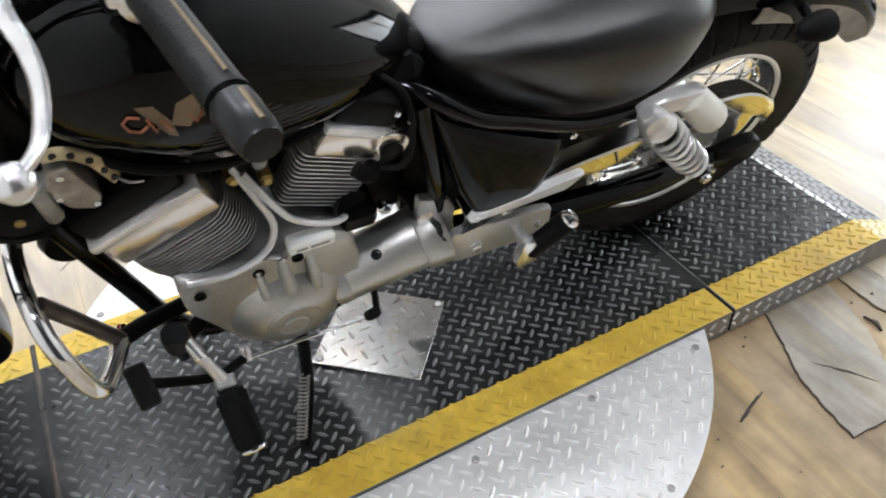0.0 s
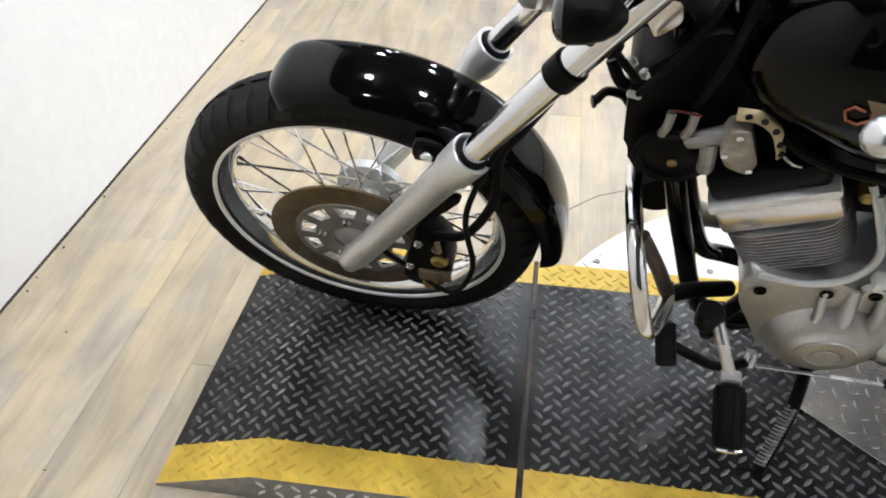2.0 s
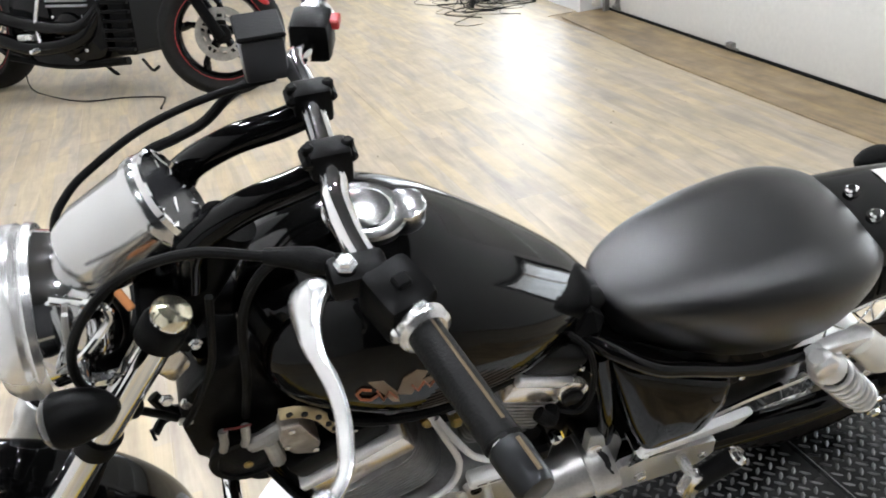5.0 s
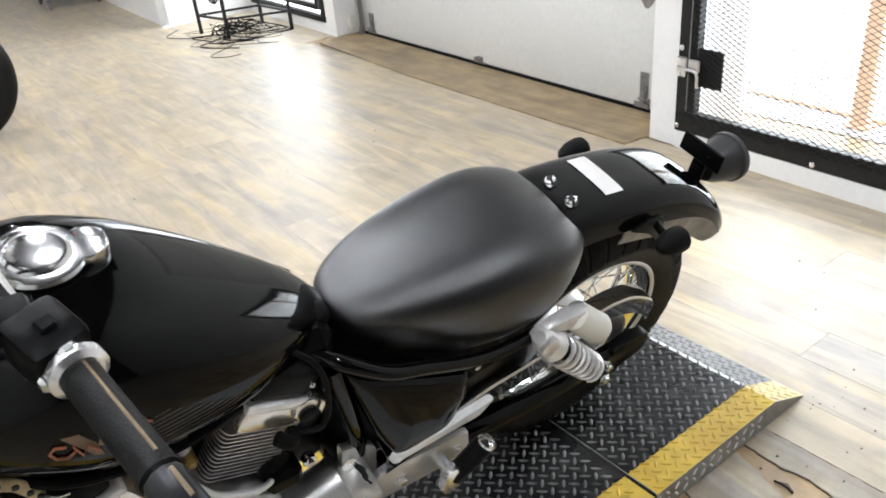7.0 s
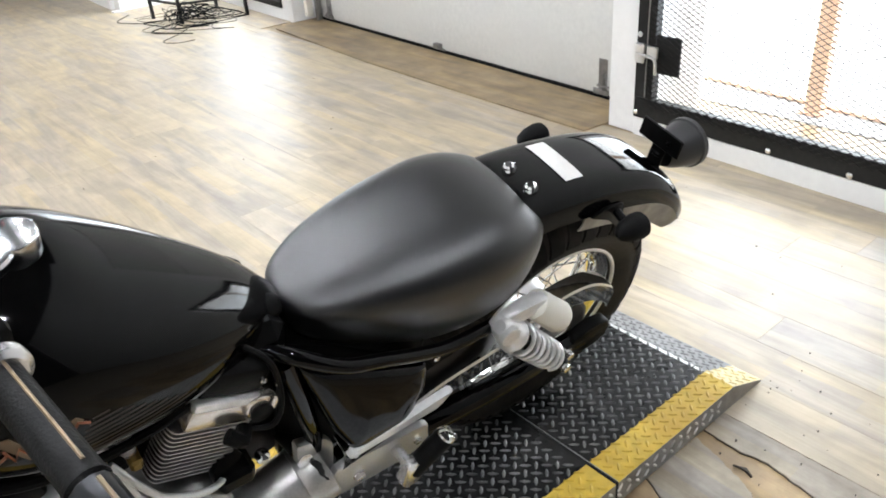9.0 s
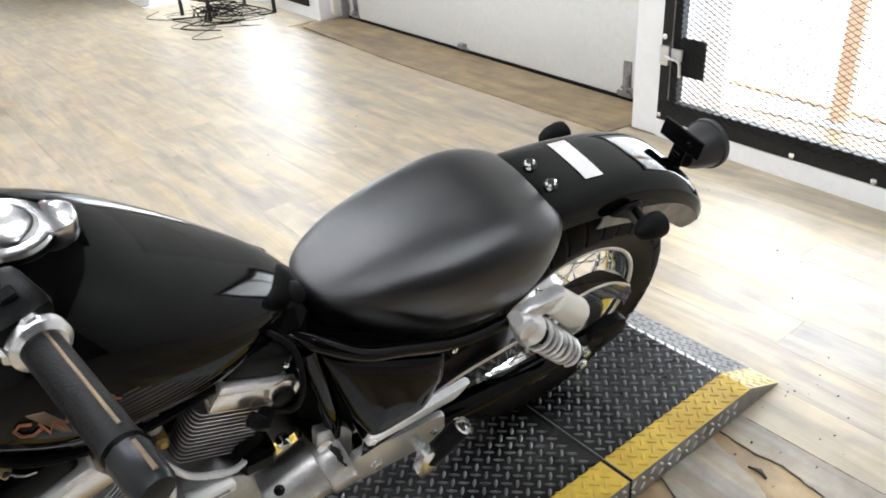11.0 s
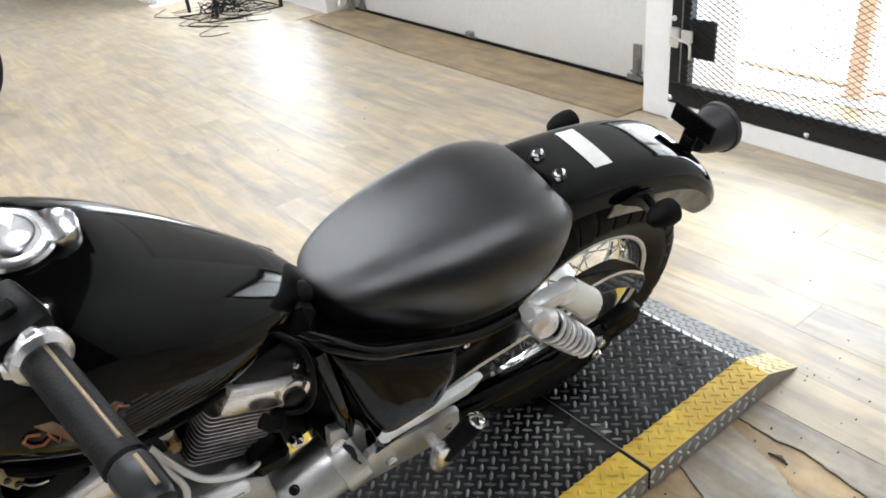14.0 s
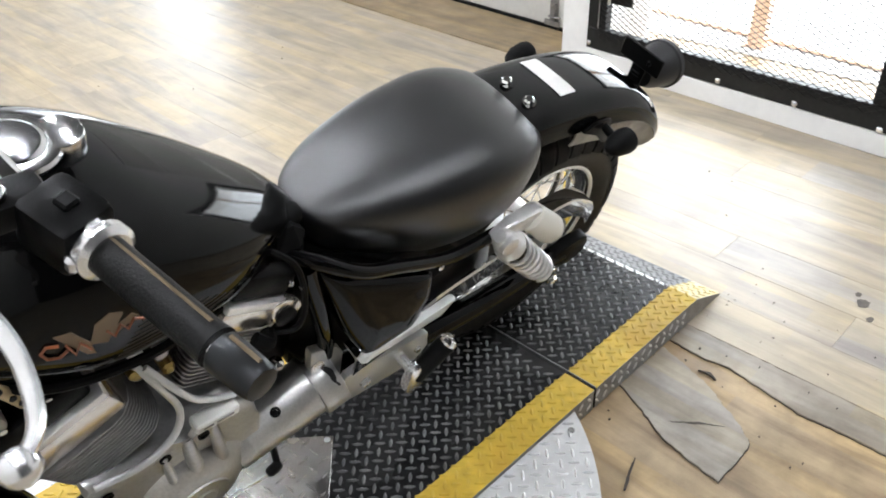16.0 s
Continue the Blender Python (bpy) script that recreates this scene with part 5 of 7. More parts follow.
def saddle(x0, x1, xs, round_count, rows):
    """A cushion whose rounded edge runs round its teardrop plan."""
    plan = []
    for i in range(round_count):
        u = 2 * math.pi * i / round_count
        x = (x0 + x1) / 2 - (x1 - x0) / 2 * math.cos(u)
        plan.append((x, math.copysign(curve(SW, x), math.sin(u)) if 0 < i % (round_count // 2) else 0.0))
    loops = []
    for k in range(rows + 1):
        a = math.pi * (0.5 - (k + 0.15) / (rows + 0.3))
        up = a >= 0
        e = 3.1 if up else 3.0
        r, h = math.cos(a) ** (2 / e), abs(math.sin(a)) ** (2 / e)
        row = []
        for px, py in plan:
            x = xs + (px - xs) * r
            t, b = curve(ST, x), curve(SB, x)
            mid = b + (t - b) * 0.66
            taper = 1.0 if up else 1 - 0.10 * h
            row.append(Vector((x, py * r * taper, mid + (t - mid) * h if up else mid - (mid - b) * h)))
        loops.append(row)
    return loops


bm = B()
rings(bm, saddle(0.966, 1.434, 1.22, 96, 44))
seat = part("seat", bm, M_LEATHER, bike, "smooth black vinyl solo saddle", 60)
bm = B()
lathe(bm, (0.905, -0.040, 0.713), (1, 0.15, -0.15), [(0, 0.003), (0.004, 0.009), (0.012, 0.014), (0.024, 0.018), (0.040, 0.019), (0.050, 0.015), (0.054, 0.004)], 24)
part("seat_bumper", bm, M_RUBBER, seat)

M_UNDER = mat("mottled_tan_grey", (0.30, 0.275, 0.24), 0.45, vary=0.3, scale=30, second=(0.16, 0.14, 0.115), second_scale=8, bump=0.3)
# rear wheel
rw = new("rear_wheel")
rw.parent = bike
rw["label"] = "wire-spoked rear wheel with a drum hub"
tyre(rw, RX, RZ, 0.303, 0.064, 0.205, 40, M_TYREDUSTY)
rim(rw, RX, RZ, 0.205, 0.036, 0.0475)
spokes(rw, RX, RZ, 0.186, 0.075, 0.045, 36)
bm = B()
lathe(bm, (RX, -0.065, RZ), (0, 1, 0), [(0, 0.04), (0.006, 0.082), (0.02, 0.086), (0.03, 0.070), (0.10, 0.070), (0.11, 0.080), (0.125, 0.080), (0.13, 0.05)], 36)
part("hub", bm, M_SILVER, rw)
bm = B()
lathe(bm, (RX, -0.082, RZ), (0, 1, 0), [(0, 0.060), (0, 0.092), (0.006, 0.095), (0.006, 0.060)], 44, loop=True)
for k in range(44):
    a = 2 * math.pi * k / 44
    box(bm, 0.093, 0.099, -0.082, -0.076, -0.003, 0.003, 0, m=Matrix.Translation((RX, 0, RZ)) @ Matrix.Rotation(a, 4, "Y"))
part("sprocket", bm, M_STEEL, rw)

rf = fender(bike, RX, RZ, [(20, 0.372), (35, 0.385), (60, 0.402), (80, 0.408), (96, 0.424), (112, 0.462), (122, 0.50)], 0.092, 0.062, 118, 32, 48, 0, 7, "rear_fender", "gloss black bobbed rear mudguard with a paper tag", under=M_UNDER, ease=[(30, 0.55), (45, 0.62), (65, 0.9), (80, 1.0), (120, 1.0)])
# its turned-in lower flank, mottled tan-grey beside the tyre
REAR_CROWN = [(20, 0.372), (35, 0.385), (60, 0.402), (80, 0.408), (96, 0.424), (112, 0.462)]
REAR_EASE = [(30, 0.55), (45, 0.62), (65, 0.9), (80, 1.0), (120, 1.0)]
for side in (-1, 1):
    loops = []
    for k in range(37):
        a = 34.5 + 62 * k / 36
        edge = curve(REAR_CROWN, a) - 0.062 * curve(REAR_EASE, a)
        deep = curve([(34, 0.012), (40, 0.036), (48, 0.046), (65, 0.046), (100, 0.040)], a)
        wide = 0.092 * math.sqrt(max(0.03, 1 - (1 - min(1, (a - 32) / 7)) ** 2))
        row = []
        for rr, y in ((edge + 0.003, wide - 0.001), (edge - deep * 0.5, wide - 0.003), (edge - deep, wide - 0.009), (edge - deep, wide - 0.012), (edge - deep * 0.5, wide - 0.006), (edge + 0.003, wide - 0.004)):
            row.append(Vector((RX + rr * math.cos(radians(a)), side * y, RZ + rr * math.sin(radians(a)))))
        loops.append(row)
    bm = B()
    rings(bm, loops)
    part("fender_skirt", bm, M_UNDER, rf, "mottled tan-grey lower flank of the mudguard", 50)


def fender_point(a, q, out=0.0):
    r = curve([(20, 0.372), (35, 0.385), (60, 0.402), (80, 0.408), (96, 0.424), (112, 0.462), (122, 0.50)], a)
    f = abs(q)
    rr = r - 0.062 * (0.16 * f ** 2 + 0.84 * f ** 4.5) + out
    return Vector((RX + rr * math.cos(radians(a)), 0.092 * q * (1.35 - 0.35 * q * q), RZ + rr * math.sin(radians(a))))


bm = B()
qs = [-0.43 + 0.086 * k for k in range(11)]
lo = [[bm.verts.new(fender_point(a, q, 0.0015)) for q in qs] for a in (94.2, 99.8)]
for k in range(10):
    bm.faces.new((lo[0][k], lo[0][k + 1], lo[1][k + 1], lo[1][k]))
part("paper_tag", bm, M_TAG, rf, "blank white paper tag")
for a, q in ((108.5, 0.10), (108.5, -0.34)):
    p = fender_point(a, q, 0.0)
    n = Vector((math.cos(radians(a)), 0.25 * q, math.sin(radians(a)))).normalized()
    bm = B()
    lathe(bm, p, n, [(0, 0.012), (0.003, 0.012), (0.003, 0.009), (0.009, 0.009), (0.012, 0.006), (0.012, 0.003)], 14)
    part("fender_bolt", bm, M_CHROME, rf, "chromed bolt")
# black corner plates that carry the signals
for side in (-1, 1):
    bm = B()
    prism(bm, rounded([(1.508, 0.664), (1.546, 0.674), (1.588, 0.668), (1.610, 0.606), (1.592, 0.610), (1.560, 0.640)], 2, 0.12), 0.093 * side - 0.003, 0.093 * side + 0.003, 0.001)
    part("signal_plate", bm, M_SATIN, bike)

# tail lamp on its bracket
tl = new("tail_lamp")
tl.parent = bike
c = Vector((1.866, 0.0, 0.628))
ld = Vector((1, 0.0, 0.06)).normalized()
bm = B()
lathe(bm, c, ld, [(-0.052, 0.012), (-0.048, 0.026), (-0.030, 0.036), (0.000, 0.044), (0.018, 0.048), (0.020, 0.052), (0.030, 0.052), (0.032, 0.048), (0.028, 0.045)], 36)
part("housing", bm, mat("grey_black_plastic", (0.020, 0.020, 0.021), 0.42, vary=0.15, bump=0.2, bump_scale=300), tl, "round black lamp housing")
bm = B()
lathe(bm, c + ld * 0.026, ld, [(0, 0.045), (0.008, 0.038), (0.012, 0.018), (0.013, 0.002)], 28)
part("lens", bm, M_RED, tl, "dark red lens")
bm = B()
box(bm, 1.788, 1.794, -0.050, 0.050, 0.655, 0.696, 0.002)
box(bm, 1.792, 1.83, -0.012, 0.012, 0.630, 0.642, 0.003)
box(bm, 1.794, 1.804, -0.016, 0.016, 0.56, 0.66, 0.003)
hexbolt(bm, (1.788, -0.022, 0.675), (-1, 0, 0), 0.005, 0.004)
part("bracket", bm, M_SATIN, tl)
bm = B()
tube(bm, [(1.868, -0.05, 0.50), (1.878, -0.056, 0.495), (1.885, -0.058, 0.480), (1.880, -0.056, 0.470)], 0.002, 6, 4)
part("tag_hook", bm, M_ALLOY, rf)
for side in (-1, 1):
    sig = new("turn_signal")
    sig.parent = bike
    c = Vector((1.568 if side < 0 else 1.582, 0.138 * side, 0.650))
    bm = B()
    rod(bm, (1.575, 0.085 * side, 0.657), c, 0.008, 10)
    part("stalk", bm, M_SATIN, sig)
    bm = B()
    lathe(bm, c - Vector((0.037, 0, 0)), (1, 0, 0), [(0.004, 0.004), (0.011, 0.013), (0.028, 0.021), (0.050, 0.0245), (0.062, 0.0235), (0.068, 0.018), (0.070, 0.003)], 20)
    part("housing", bm, M_RUBBER, sig, "matt black bullet housing")

# shocks
for side in (-1, 1):
    sh = new("shock_absorber")
    sh.parent = bike
    top, bot = Vector((1.292, 0.152 * side, 0.566)), Vector((1.470, 0.160 * side, 0.372))
    sa = (bot - top).normalized()
    ln = (bot - top).length
    bm = B()
    lathe(bm, top - sa * 0.02, sa, [(0, 0.011), (0.010, 0.018), (0.024, 0.021), (0.046, 0.024), (0.052, 0.029), (0.056, 0.029), (0.060, 0.022)], 24)
    lathe(bm, top + Vector((0, -0.022, 0)), (0, 1, 0), [(0, 0.006), (0, 0.014), (0.003, 0.0185), (0.042, 0.0185), (0.044, 0.016)], 24)
    part("upper_cover", bm, M_WEATHERED, sh)
    bm = B()
    turns, steps = 7, 7 * 18
    sweep(bm, [top + sa * (0.044 + (ln - 0.088) * i / steps) + (sa.orthogonal().normalized() * math.cos(2 * math.pi * turns * i / steps) + sa.cross(sa.orthogonal().normalized()) * math.sin(2 * math.pi * turns * i / steps)) * (0.0275 - 0.002 * i / steps) for i in range(steps + 1)], 0.0043, 8)
    part("spring", bm, M_WEATHERED, sh, "bare metal coil spring")
    bm = B()
    rod(bm, top + sa * 0.02, bot, 0.014, 14)
    lathe(bm, bot + Vector((0, -0.018, 0)), (0, 1, 0), [(0, 0.014), (0.036, 0.014)], 16)
    part("damper", bm, M_SATIN, sh)
    bm = B()
    hexbolt(bm, bot + Vector((0, 0.018 * side, 0)), (0, side, 0), 0.009, 0.009)
    part("shock_bolt", bm, M_ALLOY, sh)
    if side < 0:
        bm = B()
        prism(bm, rounded([(1.275, 0.555), (1.295, 0.588), (1.385, 0.588), (1.41, 0.566), (1.34, 0.556)], 3), -0.150, -0.126, 0.006)
        part("canister_arm", bm, M_WEATHERED, sh)
        bm = B()
        lathe(bm, (1.372, -0.132, 0.566), (0.72, -0.32, -0.62), [(0, 0.020), (0.006, 0.027), (0.070, 0.029), (0.077, 0.026), (0.078, 0.004)], 28)
        part("canister", bm, M_CREAM, sh, "cream gas canister")

# frame
fr = new("frame")
fr.parent = bike
for nm, pts, r in (("backbone", [(0.44, 0, 0.86), (0.60, 0, 0.80), (0.80, 0, 0.70), (0.95, 0, 0.66)], 0.022),
                   ("down_tube", [(0.445, -0.03, 0.80), (0.462, -0.040, 0.62), (0.482, -0.045, 0.53), (0.517, -0.047, 0.40), (0.562, -0.055, 0.26), (0.62, -0.065, 0.21), (0.70, -0.05, 0.215)], 0.0155),
                   ("down_tube", [(0.445, 0.03, 0.80), (0.470, 0.020, 0.62), (0.490, 0.020, 0.53), (0.525, 0.030, 0.40), (0.570, 0.045, 0.26), (0.62, 0.065, 0.21), (0.70, 0.05, 0.215)], 0.0155),
                   ("seat_rail", [(0.905, -0.075, 0.69), (0.945, -0.112, 0.682), (1.00, -0.134, 0.652), (1.06, -0.138, 0.628), (1.18, -0.138, 0.577), (1.30, -0.130, 0.558)], 0.0115),
                   ("seat_rail", [(0.93, 0.04, 0.63), (0.98, 0.06, 0.605), (1.06, 0.10, 0.58), (1.18, 0.12, 0.560), (1.30, 0.135, 0.560)], 0.0135),
                   ("side_tube", [(0.93, -0.10, 0.67), (0.955, -0.115, 0.55), (0.975, -0.11, 0.44), (0.985, -0.09, 0.25)], 0.0145),
                   ("side_tube", [(0.95, 0.07, 0.60), (0.955, 0.10, 0.52), (0.975, 0.11, 0.44), (0.985, 0.09, 0.25)], 0.0145)):
    bm = B()
    tube(bm, pts, r, 12, 6)
    part(nm, bm, M_SATIN if nm == "backbone" else M_GLOSS, fr)
# swing arm
for side in (-1, 1):
    bm = B()
    sweep(bm, spline([(1.02, 0.10 * side, 0.33), (1.16, 0.115 * side, 0.325), (1.34, 0.118 * side, 0.315), (1.50, 0.112 * side, 0.308), (1.60, 0.110 * side, 0.306)], 4), [0.026] * 4 + [0.025] * 8 + [0.022] * 5, 12, flat=0.7)
    arm = part("swing_arm", bm, M_GLOSS, bike, "black swing arm tube")
    bm = B()
    hexbolt(bm, (RX, 0.13 * side, RZ), (0, side, 0), 0.013, 0.014)
    rod(bm, (RX, 0.06 * side, RZ), (RX, 0.135 * side, RZ), 0.010, 12)
    part("axle_nut", bm, M_ALLOY, arm)
bm = B()
prism(bm, rounded([(1.56, 0.335), (1.66, 0.345), (1.675, 0.30), (1.65, 0.265), (1.57, 0.28)], 3), -0.125, -0.098, 0.005)
part("axle_adjuster", bm, M_SATIN, bike)

# belt guard: chrome strip from the engine to behind the shock
gpts = spline([(1.00, -0.146, 0.440), (1.10, -0.140, 0.452), (1.20, -0.132, 0.464), (1.33, -0.126, 0.472), (1.47, -0.104, 0.474), (1.57, -0.096, 0.456), (1.645, -0.094, 0.412), (1.668, -0.093, 0.382)], 5)
bm = B()
loops = []
for p, u, w in frames(gpts):
    loops.append([p + Vector(o) for o in ((0, -0.0101, -0.030), (0, -0.0124, 0.016), (0, -0.0095, 0.0205), (0, 0.022, 0.024), (0, 0.022, 0.020), (0, -0.0065, 0.0165), (0, -0.0085, 0.014), (0, -0.0063, -0.030))])
rings(bm, loops)
guard = part("belt_guard", bm, M_CHROME, bike, "chromed belt guard")
bm = B()
bar = [(1.000, 0.459), (1.006, 0.475), (1.10, 0.484), (1.192, 0.498), (1.172, 0.470), (1.09, 0.464)]
prism(bm, rounded(bar, 3, 0.12), -0.170, -0.156, 0.004)
lathe(bm, (1.010, -0.170, 0.467), (0, -1, 0), [(0, 0.005), (0.003, 0.005), (0.004, 0.002)], 10)
part("guard_bar", bm, mat("white_worn_alloy", (0.86, 0.86, 0.85), 0.34, metal=0.3, vary=0.08, scale=60), guard, "white worn alloy bar")
# passenger peg bracket
pb = new("peg_bracket")
pb.parent = bike
bm = B()
prism(bm, rounded([(0.986, 0.412), (1.168, 0.397), (1.176, 0.345), (1.150, 0.318), (0.996, 0.318)], 2, 0.14), -0.152, -0.138, 0.003)
plate = part("plate", bm, M_SILVER, pb, "brushed silver bracket plate")
for x, z, r in ((1.035, 0.355, 0.009), (1.15, 0.358, 0.006)):
    bm = B()
    hexbolt(bm, (x, -0.152, z), (0, -1, 0), r, r)
    part("bracket_bolt", bm, M_ALLOY, pb)
bm = B()
prism(bm, rounded([(1.095, 0.392), (1.118, 0.388), (1.122, 0.340), (1.135, 0.325), (1.105, 0.312), (1.090, 0.330)], 2, 0.2), -0.200, -0.182, 0.003)
rod(bm, (1.105, -0.15, 0.375), (1.105, -0.19, 0.375), 0.010, 12)
part("lug", bm, M_ALLOY, pb)
bm = B()
lathe(bm, (1.115, -0.188, 0.345), (0.055, -0.01, 0.085), [(0, 0.012), (0.006, 0.017), (0.09, 0.018), (0.096, 0.014)], 16)
peg2 = part("passenger_peg", bm, M_RUBBER, pb, "folded black rubber passenger peg")
bm = B()
lathe(bm, (1.166, -0.197, 0.424), (0.055, -0.01, 0.085), [(0, 0.017), (0.004, 0.017), (0.009, 0.012), (0.010, 0.002)], 16)
part("peg_cap", bm, M_CHROME, peg2)

# engine
eng = new("engine")
eng.parent = bike
bm = B()
prism(bm, rounded([(0.585, 0.495), (0.590, 0.415), (0.625, 0.345), (0.655, 0.275), (0.70, 0.245), (0.765, 0.245), (0.815, 0.285), (0.84, 0.33), (0.835, 0.475), (0.79, 0.505), (0.70, 0.470), (0.62, 0.485)], 3, 0.25), -0.142, 0.13, 0.014, seg=3)
part("crankcase", bm, M_CASE, eng, "silver-painted alloy crankcase")
bm = B()
lathe(bm, (0.728, -0.130, 0.340), (0, -1, 0), [(0, 0.092), (0.012, 0.088), (0.026, 0.074), (0.036, 0.060), (0.040, 0.050), (0.041, 0.004)], 44)
part("generator_cover", bm, M_CASE, eng)
bm = B()
lathe(bm, (0.728, -0.168, 0.337), (0, -1, 0), [(0, 0.044), (0.005, 0.043), (0.006, 0.026), (0.004, 0.024), (0.004, 0.020), (0.007, 0.019), (0.007, 0.002)], 36)
part("inspection_cap", bm, M_CASE, eng)
bm = B()
for x, z0, z1, w in ((0.690, 0.380, 0.468, 0.007), (0.725, 0.372, 0.475, 0.011), (0.762, 0.395, 0.488, 0.009)):
    sweep(bm, [(x, -0.136, z1), (x + 0.004, -0.150, (z0 + z1) / 2), (x + 0.008, -0.150, z0)], [w * 0.8, w, w * 1.15], 12)
part("casting_ribs", bm, M_CASE, eng)
for x, y, z, r in ((0.611, -0.134, 0.450, 0.017), (0.692, -0.134, 0.462, 0.015), (0.746, -0.138, 0.478, 0.015), (0.806, -0.134, 0.300, 0.014)):
    bm = B()
    lathe(bm, (x, y, z), (0, -1, 0), [(0, r * 1.25), (0.005, r * 1.05), (0.0085, r * 0.95), (0.0085, 0.002)], 20)
    part("screw_boss", bm, M_CASE, eng)
for x, y, z in ((0.611, -0.1425, 0.450), (0.692, -0.1425, 0.462), (0.746, -0.1465, 0.478), (0.806, -0.1425, 0.300)):
    bm = B()
    lathe(bm, (x, y, z), (0, -1, 0), [(0, 0.0085), (0.003, 0.0085), (0.003, 0.0055), (0.0005, 0.005)], 14)
    part("cover_screw", bm, M_SATIN, eng)
bm = B()
SHAFT = Vector((1, 0, 0.27)).normalized()
lathe(bm, (0.800, -0.116, 0.336), SHAFT, [(0, 0.046), (0.020, 0.0475), (0.026, 0.0455), (0.028, 0.0455), (0.030, 0.0465), (0.15, 0.0500), (0.172, 0.0500), (0.176, 0.046), (0.176, 0.004)], 48)
part("shaft_cover", bm, M_CASE, eng, "round silver drive shaft cover")
bm = B()
lathe(bm, (0.945, -0.118, 0.375), SHAFT, [(0, 0.046), (0.0015, 0.0535), (0.004, 0.0548), (0.040, 0.0550), (0.044, 0.0535), (0.046, 0.046), (0.046, 0.004)], 40)
prism(bm, rounded([(0.945, 0.34), (0.937, 0.486), (0.985, 0.466), (1.000, 0.440), (1.004, 0.335)], 3, 0.06), -0.124, -0.108, 0.002, seg=2)
part("end_plate", bm, M_CASE, eng, "silver end flange of the shaft cover")
bm = B()
streak = []
for a, along in ((-22, 0.012), (-6, 0.016), (10, 0.014), (24, 0.020), (40, 0.021), (52, 0.027)):
    p = Vector((0.945, -0.118, 0.375)) + SHAFT * along
    streak.append((p.x, p.y - 0.0548 * math.sin(radians(a)), p.z + 0.0548 * math.cos(radians(a))))
sweep(bm, spline(streak, 3), [0.002, 0.003, 0.0055, 0.006, 0.004, 0.0035, 0.004, 0.0065, 0.007, 0.0075, 0.006, 0.0065, 0.004, 0.0025, 0.0035, 0.002], 7, flat=0.6)
part("worn_slot", bm, M_DARK, eng, "black oily streak on the flange")
bm = B()
lathe(bm, (0.868, -0.1375, 0.3995), (0, -0.40, 0.92), [(0, 0.0085), (0.003, 0.0085), (0.003, 0.0055), (0.0005, 0.005)], 14)
part("cover_screw", bm, M_SATIN, eng)
bm = B()
lathe(bm, (0.950, -0.126, 0.440), (0, -1, 0.3), [(0, 0.013), (0.003, 0.013), (0.004, 0.006)], 16)
part("cable_washer", bm, M_ALLOY, eng)
bm = B()
lathe(bm, (0.950, -0.106, 0.4435), (-0.12, 1, -0.05), [(0, 0.006), (0.001, 0.0155), (0.040, 0.0165), (0.044, 0.010)], 18)
part("cable_boot", bm, M_RUBBER, eng)


def cylinder(base, lean, y0, y1, u0, u1, fins, pitch, cover, corner):
    """A finned cylinder with a boxed rocker cover; lean in degrees to the rear."""
    cyl = new("cylinder")
    cyl.parent = eng
    m = Matrix.Translation(base) @ Matrix.Rotation(radians(lean), 4, "Y")
    bm = B()
    box(bm, u0 + 0.02, u1 - 0.02, y0 + 0.02, y1 - 0.02, -0.03, fins * pitch + 0.02, 0.01, m=m)
    part("barrel", bm, M_SATIN, cyl)
    for k in range(fins):
        g = 0.004 * (k / fins)
        out = rounded([(u0 - g, y0), (u1 + g, y0), (u1 + g, y1), (u0 - g, y1)], 4, corner)
        z = k * pitch
        bm = B()
        lo, hi = [[bm.verts.new(m @ Vector((a, b, h))) for a, b in out] for h in (z, z + 0.0028)]
        bm.faces.new(lo[::-1])
        bm.faces.new(hi)
        for i in range(len(lo)):
            j = (i + 1) % len(lo)
            bm.faces.new((lo[i], lo[j], hi[j], hi[i]))
        part("fin", bm, M_FIN, cyl)
    top = fins * pitch
    c0, c1, cy0, cy1, ch = cover
    bm = B()
    box(bm, c0, c1, cy0, cy1, top, top + ch, 0.007, m=m, seg=2)
    part("rocker_cover", bm, M_COVER, cyl, "brushed alloy rocker cover")
    bm = B()
    box(bm, c0 - 0.003, c1 + 0.003, cy0 - 0.004, cy1, top + ch - 0.010, top + ch + 0.004, 0.004, m=m, seg=2)
    part("cover_rim", bm, M_WEATHERED, cyl)
    bm = B()
    box(bm, c0 + 0.004, c1 - 0.004, cy0 + 0.004, cy1, top + ch + 0.0045, top + ch + 0.045, 0.008, m=m, seg=2)
    part("heat_shield", bm, M_SATIN, cyl, "matt black shield over the rocker cover")
    return cyl, m, top


M_FIN = mat("sooty_alloy_fins", (0.36, 0.36, 0.37), 0.42, metal=0.75, vary=0.2, scale=50)
cylinder((0.642, 0, 0.492), -26, -0.128, 0.09, -0.072, 0.078, 12, 0.00735, (-0.070, 0.072, -0.124, 0.09, 0.060), 0.26)
cylinder((0.794, 0, 0.524), 26, -0.108, 0.09, -0.066, 0.050, 13, 0.0077, (-0.060, 0.038, -0.116, 0.09, 0.050), 0.10)
